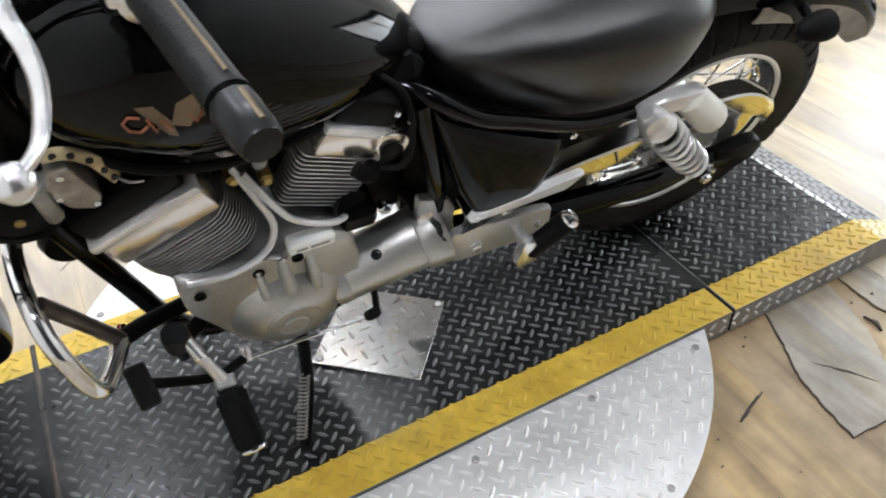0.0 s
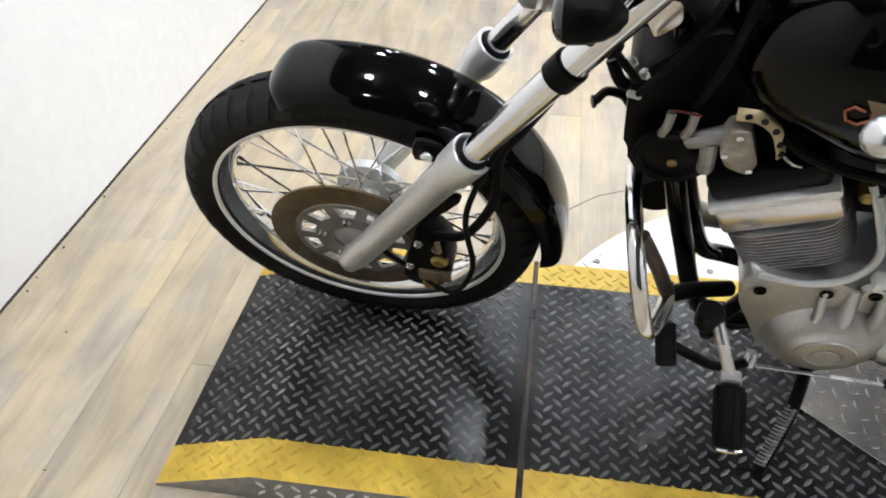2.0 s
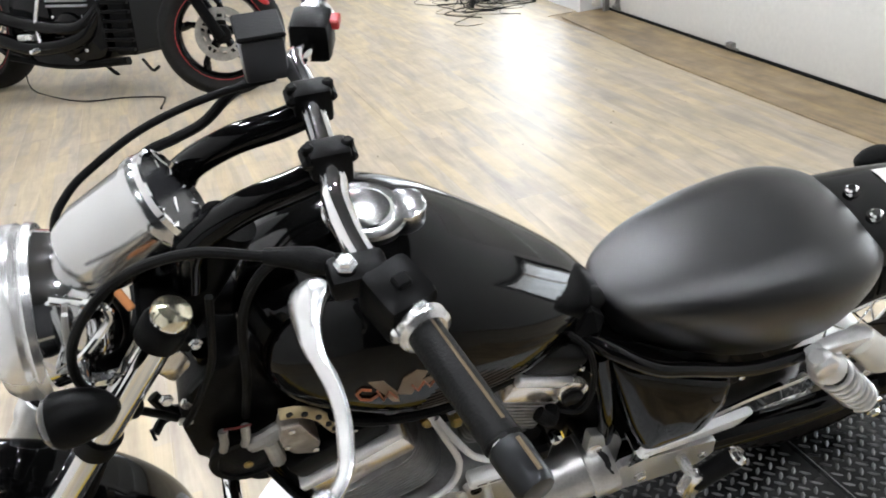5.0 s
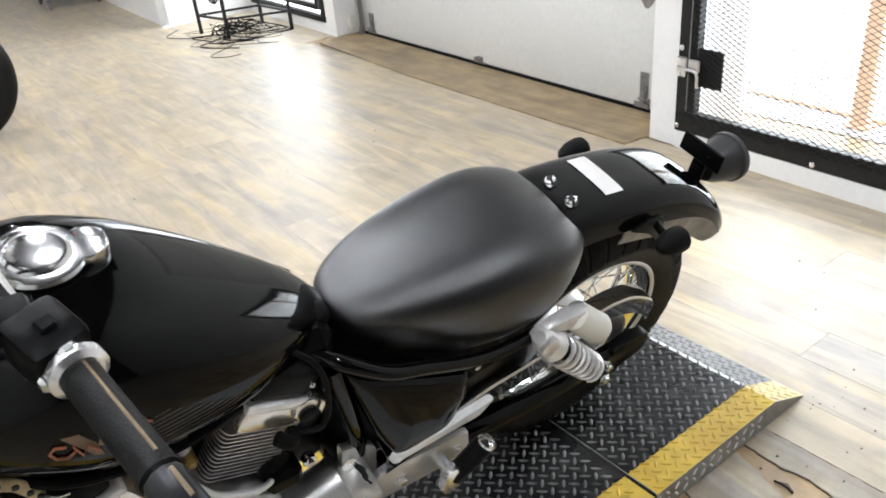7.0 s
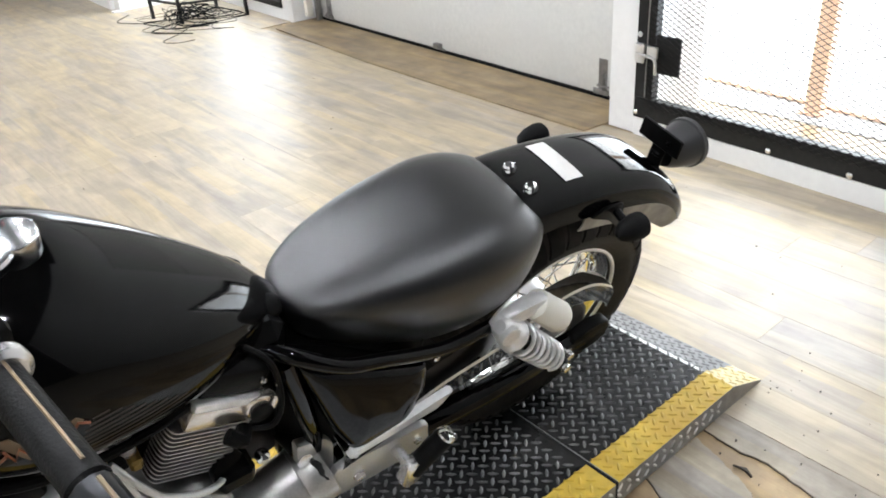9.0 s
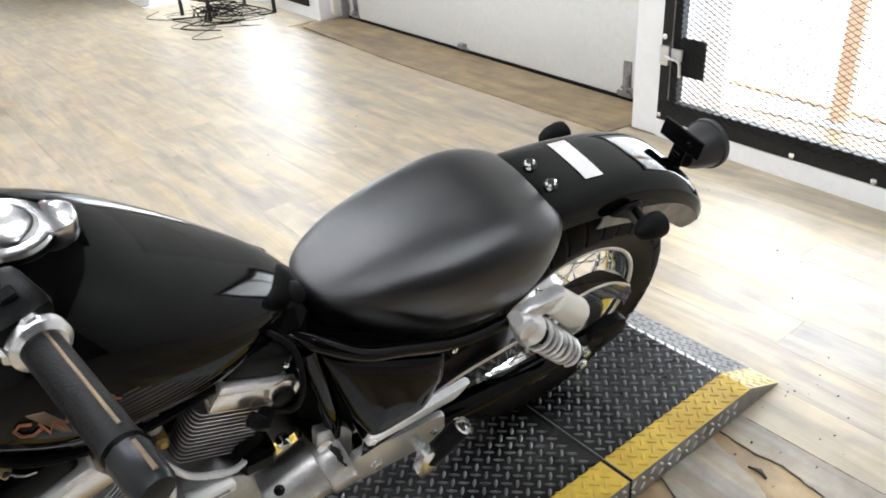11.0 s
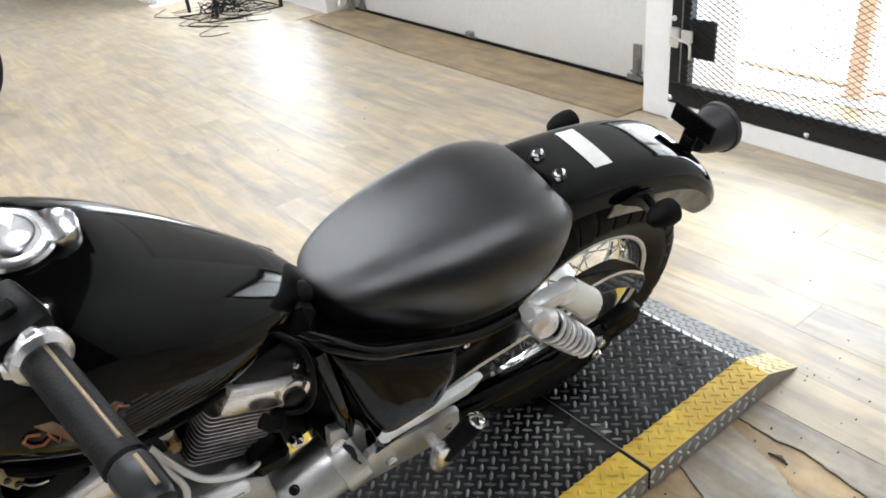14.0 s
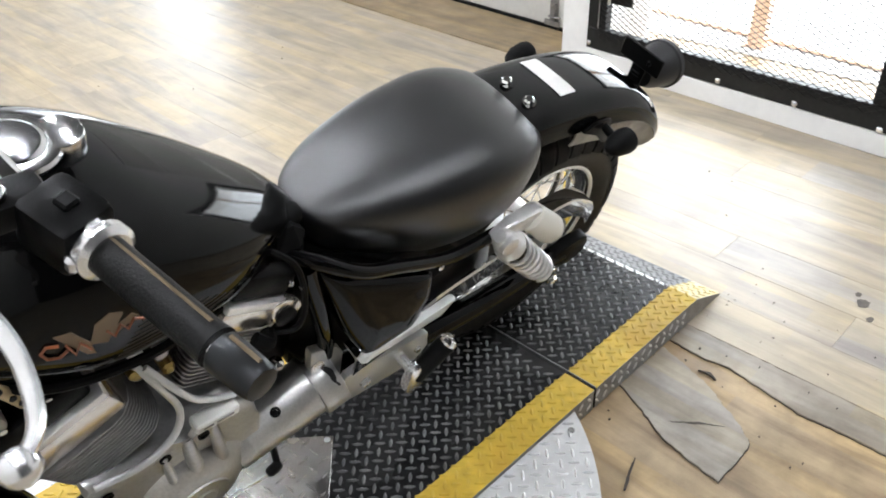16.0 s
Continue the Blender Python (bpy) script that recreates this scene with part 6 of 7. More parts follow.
# intake, plugs and pipes
for pts, r in (([(0.600, -0.142, 0.487), (0.660, -0.148, 0.490), (0.705, -0.146, 0.515), (0.722, -0.136, 0.555), (0.706, -0.115, 0.600), (0.690, -0.09, 0.63)], 0.0050), ([(0.700, -0.10, 0.625), (0.728, -0.128, 0.582), (0.752, -0.134, 0.548), (0.800, -0.136, 0.520), (0.835, -0.120, 0.505)], 0.0050)):
    bm = B()
    tube(bm, pts, r, 10, 6)
    part("breather_pipe", bm, M_SILVER, eng, "bare metal breather pipe")
bm = B()
box(bm, 0.735, 0.800, -0.152, -0.128, 0.492, 0.512, 0.003)
lab = part("data_plate", bm, M_STICKER, eng, "white data plate with unreadable print")
bm = B()
box(bm, 0.745, 0.760, -0.1530, -0.1515, 0.500, 0.504)
box(bm, 0.764, 0.790, -0.1530, -0.1515, 0.500, 0.504)
part("print_bars", bm, M_STEEL, lab)
bm = B()
box(bm, 0.665, 0.785, -0.075, 0.075, 0.545, 0.665, 0.02, seg=2)
part("carburettor", bm, M_SATIN, eng)
bm = B()
lathe(bm, (0.690, -0.078, 0.615), (0, -1, 0), [(0, 0.010), (0.02, 0.010), (0.024, 0.006)], 14)
box(bm, 0.720, 0.736, -0.108, -0.075, 0.596, 0.616, 0.004)
part("carburettor_cap", bm, M_GOLD, eng, "yellow zinc-plated fitting")
bm = B()
rod(bm, (0.725, -0.09, 0.62), (0.722, -0.10, 0.665), 0.010, 10, 0.002)
rod(bm, (0.700, -0.09, 0.64), (0.680, -0.10, 0.680), 0.007, 10, 0.002)
part("choke_knob", bm, M_ALLOY, eng)
bm = B()
tube(bm, [(0.862, -0.118, 0.595), (0.895, -0.135, 0.60), (0.910, -0.130, 0.64), (0.905, -0.11, 0.70), (0.87, -0.08, 0.73)], 0.0045, 8, 6)
tube(bm, [(0.835, -0.128, 0.612), (0.850, -0.136, 0.600), (0.862, -0.118, 0.595)], 0.011, 10, 4)
part("plug_lead", bm, M_RUBBER, eng)
bm = B()
prism(bm, rounded([(0.868, 0.655), (0.905, 0.645), (0.915, 0.62), (0.885, 0.600), (0.862, 0.62)], 3), -0.122, -0.108, 0.003)
part("air_tube_cover", bm, M_COVER, eng)
bm = B()
lathe(bm, (0.884, -0.125, 0.625), (0, -1, 0), [(0, 0.016), (0.004, 0.016), (0.006, 0.010)], 14)
part("plated_cap", bm, M_SATIN, eng)
bm = B()
lathe(bm, (0.835, -0.105, 0.505), (0.3, -1, 0.4), [(0, 0.026), (0.012, 0.026), (0.016, 0.018)], 16)
box(bm, 0.815, 0.870, -0.135, -0.06, 0.475, 0.515, 0.008)
part("starter_motor", bm, M_SATIN, eng)
bm = B()
lathe(bm, (0.900, -0.085, 0.440), (-0.2, -0.6, 1), [(0, 0.010), (0.010, 0.0125), (0.020, 0.011), (0.024, 0.004)], 12)
part("oil_cap", bm, M_CHROME, eng)
bm = B()
box(bm, 0.835, 0.945, -0.060, 0.085, 0.385, 0.64, 0.015, seg=2)
part("gearbox", bm, M_SATIN, eng)
# header pipe of the front cylinder
bm = B()
tube(bm, [(0.565, 0.02, 0.56), (0.515, 0.03, 0.54), (0.492, 0.045, 0.47), (0.515, 0.07, 0.36), (0.58, 0.10, 0.27), (0.72, 0.13, 0.24)], 0.020, 14, 6)
part("header_pipe", bm, M_STEEL, eng, "dulled steel header pipe")
bm = B()
lathe(bm, (0.470, 0.055, 0.430), (0.1, -1, 0), [(0, 0.040), (0.03, 0.044), (0.045, 0.038), (0.048, 0.004)], 28)
part("oil_filter", bm, M_SATIN, eng)

# black cover and horn under the tank's front
bm = B()
prism(bm, rounded([(0.395, 0.74), (0.40, 0.62), (0.43, 0.565), (0.49, 0.57), (0.55, 0.64), (0.60, 0.70), (0.56, 0.80), (0.47, 0.82)], 3, 0.3), -0.062, 0.07, 0.012)
part("ignition_cover", bm, M_SATIN, bike, "matt black cover behind the fork")
bm = B()
box(bm, 0.53, 0.95, -0.085, 0.085, 0.62, 0.72, 0.02)
part("airbox", bm, M_SATIN, bike)
bm = B()
box(bm, 0.935, 1.20, -0.10, 0.10, 0.36, 0.62, 0.03)
part("battery_box", bm, M_SATIN, bike)
hn = new("horn")
hn.parent = bike
bm = B()
lathe(bm, (0.458, -0.075, 0.648), (0, -1, 0), [(0, 0.030), (0.006, 0.043), (0.018, 0.046), (0.022, 0.044), (0.022, 0.036), (0.019, 0.034), (0.026, 0.012), (0.027, 0.002)], 32)
part("body", bm, M_SATIN, hn)
bm = B()
lathe(bm, (0.458, -0.100, 0.648), (0, -1, 0), [(0, 0.006), (0.004, 0.006), (0.005, 0.002)], 10)
part("nut", bm, M_GOLD, hn)
for x in (0.437, 0.462):
    bm = B()
    sweep(bm, [(x, -0.104, 0.700), (x + 0.004, -0.106, 0.715), (x + 0.006, -0.100, 0.732)], 0.0055, 8)
    part("terminal", bm, M_CARRIER, hn, "pale wire terminal")
bm = B()
tube(bm, [(0.445, -0.10, 0.735), (0.458, -0.104, 0.738), (0.475, -0.10, 0.730)], 0.0016, 6, 4)
part("red_wire", bm, mat("dull_red_wire", (0.10, 0.008, 0.008), 0.5), hn, "thin dull red wire")
# radiator-like bracket at the neck
bm = B()
tube(bm, [(0.360, -0.045, 0.680), (0.372, -0.03, 0.682), (0.392, -0.02, 0.668), (0.405, -0.02, 0.650)], 0.006, 8, 4)
lathe(bm, (0.356, -0.047, 0.680), (1, 0.3, 0), [(0, 0.008), (0.004, 0.008)], 10)
tube(bm, [(0.372, -0.03, 0.735), (0.385, -0.04, 0.712), (0.400, -0.035, 0.700)], 0.008, 8, 4)
part("cable_guide", bm, M_SATIN, bike)
M_DULL = mat("dirty_cast_alloy", (0.40, 0.36, 0.31), 0.45, metal=0.6, vary=0.35, scale=60, second=(0.20, 0.17, 0.14), second_scale=22, bump=0.2)
M_ZINC = mat("dulled_zinc", (0.42, 0.34, 0.20), 0.42, metal=0.7, vary=0.3, scale=60)
# petcock plate with its curved zinc strap
pc = new("air_valve")
pc.parent = bike
bm = B()
prism(bm, rounded([(0.505, 0.728), (0.528, 0.732), (0.536, 0.706), (0.548, 0.676), (0.540, 0.656), (0.512, 0.668), (0.500, 0.700)], 2, 0.22), -0.118, -0.090, 0.004)
part("valve_cover", bm, M_DULL, pc, "tan-grey alloy valve cover")
for x, z in ((0.517, 0.722), (0.540, 0.668), (0.508, 0.690)):
    bm = B()
    lathe(bm, (x, -0.117, z), (0, -1, 0), [(0, 0.004), (0.003, 0.004)], 8)
    part("cover_bolt", bm, M_ALLOY, pc)
bm = B()
tube(bm, [(0.505, -0.10, 0.705), (0.482, -0.105, 0.700), (0.470, -0.10, 0.690)], 0.011, 10, 5)
tube(bm, [(0.490, -0.108, 0.700), (0.493, -0.112, 0.672), (0.494, -0.110, 0.655)], 0.010, 10, 5)
part("outlet", bm, M_CARRIER, pc)
bm = B()
strap = spline([(0.508, -0.108, 0.748), (0.530, -0.114, 0.752), (0.550, -0.116, 0.738), (0.562, -0.116, 0.712), (0.568, -0.112, 0.692)], 4)
sweep(bm, strap, 0.0070, 8, flat=0.25)
part("strap", bm, M_ZINC, pc, "perforated zinc-plated strap")
bm = B()
for i in (2, 5, 8, 11, 14):
    lathe(bm, strap[i] + Vector((0, -0.002, 0)), (0, -1, 0), [(0, 0.0040), (0.0024, 0.0040)], 10)
part("strap_holes", bm, M_DARK, pc)
bm = B()
tube(bm, [(0.566, -0.115, 0.700), (0.580, -0.120, 0.690), (0.592, -0.118, 0.684)], 0.002, 6, 4)
part("return_wire", bm, M_ALLOY, pc)

# side cover
bm = B()
co = rounded([(0.938, 0.668), (0.975, 0.645), (1.05, 0.606), (1.156, 0.556), (1.150, 0.515), (1.108, 0.460), (1.012, 0.458), (0.982, 0.525)], 4, 0.2)
cx, cz = sum(p[0] for p in co) / len(co), sum(p[1] for p in co) / len(co)
rings(bm, [[Vector((cx + (p[0] - cx) * k, y + 0.28 * (p[1] - cz) * k, cz + (p[1] - cz) * k)) for p in co] for k, y in ((0.97, -0.095), (1.0, -0.118), (0.985, -0.133), (0.93, -0.141), (0.80, -0.147), (0.55, -0.151), (0.25, -0.153))])
part("side_cover", bm, M_GLOSS, bike, "gloss black side cover", 50)
bm = B()
lathe(bm, (1.176, -0.128, 0.545), (0, -1, 0.1), [(0, 0.006), (0.005, 0.006), (0.007, 0.003)], 10)
part("cover_stud", bm, M_CHROME, bike)
# fuel hose under the tank edge
bm = B()
tube(bm, [(0.53, -0.10, 0.745), (0.60, -0.118, 0.700), (0.70, -0.118, 0.676), (0.80, -0.105, 0.680), (0.88, -0.085, 0.700)], 0.0065, 8, 6)
part("fuel_hose", bm, M_RUBBER, bike)

# guard bar ahead of the engine
gb2 = new("engine_guard")
gb2.parent = bike
bm = B()
tube(bm, [(0.425, -0.040, 0.550), (0.425, -0.090, 0.560), (0.431, -0.150, 0.558), (0.440, -0.195, 0.535), (0.456, -0.226, 0.480), (0.470, -0.225, 0.447), (0.485, -0.190, 0.427), (0.496, -0.155, 0.410), (0.500, -0.120, 0.385)], 0.0115, 14, 6)
part("hoop", bm, M_CHROME, gb2, "chromed hoop with worn edges")
bm = B()
tube(bm, [(0.440, -0.150, 0.556), (0.470, -0.150, 0.488), (0.498, -0.143, 0.405)], 0.0105, 12, 5)
part("brace", bm, mat("browned_steel", (0.07, 0.055, 0.045), 0.35, metal=0.8, vary=0.4, scale=30, second=(0.16, 0.08, 0.04)), gb2, "browned steel brace")
bm = B()
tube(bm, [(0.498, -0.140, 0.400), (0.535, -0.110, 0.370), (0.60, -0.075, 0.330)], 0.0125, 12, 5)
part("mount", bm, M_SATIN, gb2)

# rider's peg and gear lever
pg = new("foot_peg")
pg.parent = bike
bm = B()
tube(bm, [(0.63, -0.07, 0.30), (0.595, -0.115, 0.325), (0.565, -0.150, 0.358)], 0.012, 12, 5)
part("stay", bm, M_SATIN, pg)
bm = B()
lathe(bm, (0.562, -0.150, 0.388), (0.05, -0.03, -1), [(0, 0.018), (0.004, 0.020), (0.030, 0.020), (0.034, 0.016), (0.050, 0.012)], 18)
lathe(bm, (0.562, -0.152, 0.345), (0.3, -0.8, -0.5), [(0, 0.010), (0.016, 0.010), (0.020, 0.006)], 12)
part("knuckle", bm, M_GUNMETAL, pg)
bm = B()
sweep(bm, spline([(0.574, -0.158, 0.372), (0.585, -0.178, 0.352), (0.597, -0.196, 0.328), (0.606, -0.206, 0.308)], 4), [0.010] * 6 + [0.009] * 7, 12)
box(bm, 0.592, 0.622, -0.222, -0.202, 0.290, 0.316, 0.003)
part("arm", bm, M_ALLOY, pg, "bare alloy peg arm")
bm = B()
p0, p1 = Vector((0.608, -0.222, 0.300)), Vector((0.615, -0.303, 0.260))
lathe(bm, p0, p1 - p0, [(0, 0.019), (0.004, 0.021), (0.086, 0.021), (0.088, 0.018)], 20)
rub = part("rubber", bm, M_RUBBER, pg, "ribbed black peg rubber")
for k in range(10):
    a = 2 * math.pi * k / 10
    d = (p1 - p0).normalized()
    u = d.orthogonal().normalized()
    q = (u * math.cos(a) + d.cross(u) * math.sin(a)) * 0.021
    bm = B()
    rod(bm, p0 + d * 0.006 + q, p0 + d * 0.082 + q, 0.0024, 6)
    part("rib", bm, M_RUBBER, rub)
bm = B()
lathe(bm, p1 - (p1 - p0).normalized() * 0.002, p1 - p0, [(0, 0.021), (0.003, 0.0215), (0.006, 0.018), (0.008, 0.004)], 20)
part("end_cap", bm, M_CHROME, rub, "chromed end cap")
gl = new("gear_lever")
gl.parent = bike
bm = B()
tube(bm, [(0.655, -0.150, 0.245), (0.600, -0.175, 0.262), (0.550, -0.190, 0.318), (0.505, -0.197, 0.366)], 0.008, 10, 5)
part("lever", bm, M_SATIN, gl)
bm = B()
rod(bm, (0.500, -0.174, 0.382), (0.508, -0.228, 0.352), 0.015, 14, 0.003)
part("toe_rubber", bm, M_RUBBER, gl)
bm = B()
lathe(bm, (0.650, -0.142, 0.262), (0, -0.6, -1), [(0, 0.008), (0.01, 0.011), (0.024, 0.011), (0.030, 0.006)], 12)
rod(bm, (0.658, -0.160, 0.252), (0.850, -0.158, 0.245), 0.0030, 8)
part("linkage", bm, M_ALLOY, gl)
bm = B()
lathe(bm, (0.846, -0.158, 0.245), (1, 0.1, 0.1), [(0, 0.005), (0.004, 0.009), (0.020, 0.010), (0.028, 0.007)], 12)
tube(bm, [(0.868, -0.155, 0.247), (0.872, -0.135, 0.265), (0.872, -0.115, 0.290)], 0.006, 10, 4)
part("joint_boot", bm, M_RUBBER, gl)

# side stand
ss = new("side_stand")
ss.parent = bike
foot = Vector((0.688, -0.290, 0.108))
bm = B()
tube(bm, [(0.745, -0.085, 0.245), (0.742, -0.15, 0.208), (0.725, -0.215, 0.160), (0.695, -0.280, 0.116)], 0.0105, 12, 5)
part("leg", bm, M_SATIN, ss)
bm = B()
prism(bm, rounded([(0.655, -0.300), (0.715, -0.312), (0.722, -0.278), (0.662, -0.268)], 2), 0.094, 0.101, 0.002, axis="Z")
part("foot", bm, M_SATIN, ss)
bm = B()
s0, s1 = Vector((0.728, -0.195, 0.192)), Vector((0.692, -0.276, 0.136))
sd = (s1 - s0).normalized()
u = sd.orthogonal().normalized()
w = sd.cross(u)
st = 17 * 10
sweep(bm, [s0 + (s1 - s0) * i / st + (u * math.cos(2 * math.pi * 17 * i / st) + w * math.sin(2 * math.pi * 17 * i / st)) * 0.0078 for i in range(st + 1)], 0.0019, 6)
part("spring", bm, M_STEEL, ss, "bare steel return spring")

# ---- the second motorcycle, at the back of the room ----
sb = thing("motorcycle", "black and red motorcycle with cast wheels, parked at the back", "motorcycle", pose(-0.72, 4.08, 0.0, 7, 0, 138.0) @ Matrix.Scale(1.18, 4))
STEER = Matrix.Rotation(radians(32), 4, "Z")


def cast_wheel(x, r, half, name):
    w = new(name)
    w.parent = sb
    bm = B()
    rm = r - 0.085
    prof = []
    for k in range(11):
        a = math.pi * (k / 10 - 0.5) * 1.1
        prof.append((half * math.sin(a), rm + 0.085 * (0.4 + 0.6 * max(0, math.cos(a)))))
    lathe(bm, (x, 0, r), (0, 1, 0), [(-half * 0.7, rm - 0.004)] + prof + [(half * 0.7, rm - 0.004)], 48, loop=True)
    part("tyre", bm, M_TYRE, w)
    bm = B()
    lathe(bm, (x, -half * 0.7, r), (0, 1, 0), [(0, rm), (0, rm - 0.016), (half * 0.4, rm - 0.03), (half, rm - 0.03), (half * 1.4, rm - 0.016), (half * 1.4, rm), (half * 0.7, rm - 0.012)], 48, loop=True)
    rimo = part("rim", bm, M_GLOSS, w)
    for side in (-1, 1):
        bm = B()
        lathe(bm, (x, side * half * 0.72, r), (0, side, 0), [(0, rm - 0.001), (0, rm - 0.004), (0.0015, rm - 0.004), (0.0015, rm - 0.001)], 48, loop=True)
        part("red_line", bm, M_RED, rimo, "thin red rim line")
    for k in range(5):
        a = 2 * math.pi * k / 5 + 0.3
        bm = B()
        pts = [(x + q * math.cos(a + b), 0, r + q * math.sin(a + b)) for q, b in ((0.03, 0.0), (0.09, 0.08), (0.15, 0.04), (rm - 0.02, -0.12))]
        sweep(bm, spline(pts, 4), [0.022] * 5 + [0.015] * 4 + [0.020] * 4, 8)
        part("spoke", bm, M_GLOSS, w)
    bm = B()
    rod(bm, (x, -half, r), (x, half, r), 0.045, 20, 0.006)
    part("hub", bm, M_SATIN, w)
    for side in (-1, 1):
        bm = B()
        y = side * (half * 0.8)
        lathe(bm, (x, y, r), (0, side, 0), [(0, 0.100), (0, 0.128), (0.005, 0.128), (0.005, 0.100)], 40, loop=True)
        lathe(bm, (x, y, r), (0, side, 0), [(0, 0.070), (0, 0.082), (0.005, 0.082), (0.005, 0.070)], 30, loop=True)
        for k in range(14):
            a = 2 * math.pi * k / 14
            box(bm, 0.080, 0.102, -0.0025, 0.0025, -0.006, 0.006, 0, m=Matrix.Translation((x, y + side * 0.0025, r)) @ Matrix.Rotation(a, 4, "Y"))
        part("brake_disc", bm, M_CARRIER, w, "drilled steel brake disc")
    return w


cast_wheel(0.0, 0.308, 0.055, "front_wheel").matrix_local = STEER
cast_wheel(1.64, 0.365, 0.095, "rear_wheel")
for y in (-0.105, 0.105):
    bm = B()
    rod(bm, (0.0, y, 0.30), (0.26, y, 0.80), 0.027, 16, 0.004)
    part("fork_leg", bm, M_SATIN, sb).matrix_local = STEER
bm = B()
prism(bm, rounded([(-0.26, 0.44), (-0.12, 0.60), (0.06, 0.645), (0.24, 0.58), (0.20, 0.54), (0.05, 0.60), (-0.10, 0.565), (-0.22, 0.43)], 3), -0.06, 0.06, 0.01)
part("front_fender", bm, M_RED, sb, "red front mudguard").matrix_local = STEER
bm = B()
box(bm, 0.42, 0.56, -0.15, 0.16, 0.22, 0.66, 0.02)
rad = part("radiator", bm, M_SATIN, sb, "black finned radiator")
for k in range(9):
    bm = B()
    box(bm, 0.405, 0.575, 0.161, 0.185, 0.245 + 0.045 * k, 0.262 + 0.045 * k, 0.003)
    part("fin", bm, M_SATIN, rad)
bm = B()
prism(bm, rounded([(0.56, 0.20), (0.60, 0.58), (0.80, 0.66), (1.12, 0.60), (1.24, 0.40), (1.18, 0.20), (0.90, 0.16)], 3), -0.17, 0.17, 0.03, seg=2)
part("engine", bm, M_GLOSS, sb, "black engine block")
for k in range(6):
    bm = B()
    box(bm, 0.66, 0.92, 0.165, 0.19, 0.46 + 0.026 * k, 0.472 + 0.026 * k, 0.003, m=Matrix.Rotation(0.0, 4, "Y"))
    part("cylinder_fin", bm, M_FIN, sb)
for x, z in ((0.72, 0.245), (0.88, 0.245), (0.70, 0.41), (0.90, 0.41), (0.80, 0.20)):
    bm = B()
    lathe(bm, (x, 0.172, z), (0, 1, 0), [(0, 0.009), (0.006, 0.009), (0.008, 0.005)], 10)
    part("cover_bolt", bm, M_ALLOY, sb)
bm = B()
lathe(bm, (0.80, 0.16, 0.33), (0, 1, 0), [(0, 0.11), (0.03, 0.10), (0.045, 0.07), (0.048, 0.01)], 32)
part("clutch_cover", bm, M_GLOSS, sb)
bm = B()
lathe(bm, (0.80, 0.208, 0.33), (0, 1, 0), [(0, 0.030), (0.004, 0.030), (0.004, 0.022), (0.002, 0.02)], 20)
part("cover_ring", bm, M_ALLOY, sb)
bm = B()
tube(bm, [(0.95, 0.20, 0.50), (0.98, 0.22, 0.38), (0.96, 0.23, 0.27)], 0.010, 8, 5)
box(bm, 1.00, 1.10, 0.19, 0.25, 0.30, 0.33, 0.006)
rod(bm, (0.96, 0.22, 0.26), (0.97, 0.30, 0.25), 0.012, 10, 0.003)
part("brake_pedal", bm, M_ALLOY, sb, "bright brake pedal and bracket")
for z, y, nm in ((0.40, 0.20, 0), (0.29, 0.22, 1)):
    bm = B()
    tube(bm, [(0.60, 0.12, 0.48), (0.72, 0.19, 0.36 - 0.05 * nm), (1.02, y, z - 0.03), (1.25, y + 0.02, z + 0.02), (1.42, y + 0.03, z + 0.02), (1.60, y + 0.03, z - 0.02)], 0.038, 16, 5)
    part("exhaust_pipe", bm, M_GLOSS, sb, "black exhaust pipe")
bm = B()
tube(bm, [(0.50, 0.13, 0.19), (0.90, 0.15, 0.165), (1.30, 0.14, 0.20)], 0.022, 10, 5)
part("frame_rail", bm, M_SATIN, sb)
bm = B()
sweep(bm, spline([(0.30, 0, 0.80), (0.55, 0, 0.86), (0.85, 0, 0.80), (1.10, 0, 0.66)], 5), [0.05] * 4 + [0.13] * 8 + [0.10] * 4, 16)
part("fuel_tank", bm, M_RED, sb, "red fuel tank")
bm = B()
sweep(bm, spline([(1.08, 0, 0.68), (1.35, 0, 0.66), (1.75, 0, 0.74), (1.98, 0, 0.70)], 5), [0.09] * 8 + [0.12] * 8, 14, flat=0.6)
part("seat", bm, M_LEATHER, sb)
bm = B()
tube(bm, [(1.00, -0.14, 0.20), (1.02, -0.24, 0.10), (1.00, -0.32, 0.015)], 0.012, 8, 4)
part("side_stand", bm, M_SATIN, sb)
bm = B()
sweep(bm, spline([(0.40, 0.14, 0.20), (0.33, 0.16, 0.15), (0.28, 0.17, 0.17)], 4), 0.008, 8)
part("overflow_hose", bm, M_RUBBER, sb)

# lead lying on the floor
ld = thing("floor_lead", "thin black charging lead lying on the floor", "cable")
bm = B()
tube(bm, [(-1.92, 5.10, 0.12), (-1.90, 5.02, 0.03), (-1.77, 4.82, 0.005), (-1.57, 4.56, 0.005), (-1.33, 4.47, 0.005), (-1.12, 4.33, 0.005), (-1.10, 4.25, 0.006), (-1.13, 4.09, 0.005)], 0.0045, 6, 7)
part("lead", bm, M_RUBBER, ld)
bm = B()
rod(bm, (-1.128, 4.10, 0.007), (-1.132, 4.06, 0.007), 0.007, 8, 0.002)
part("plug", bm, M_RUBBER, ld)

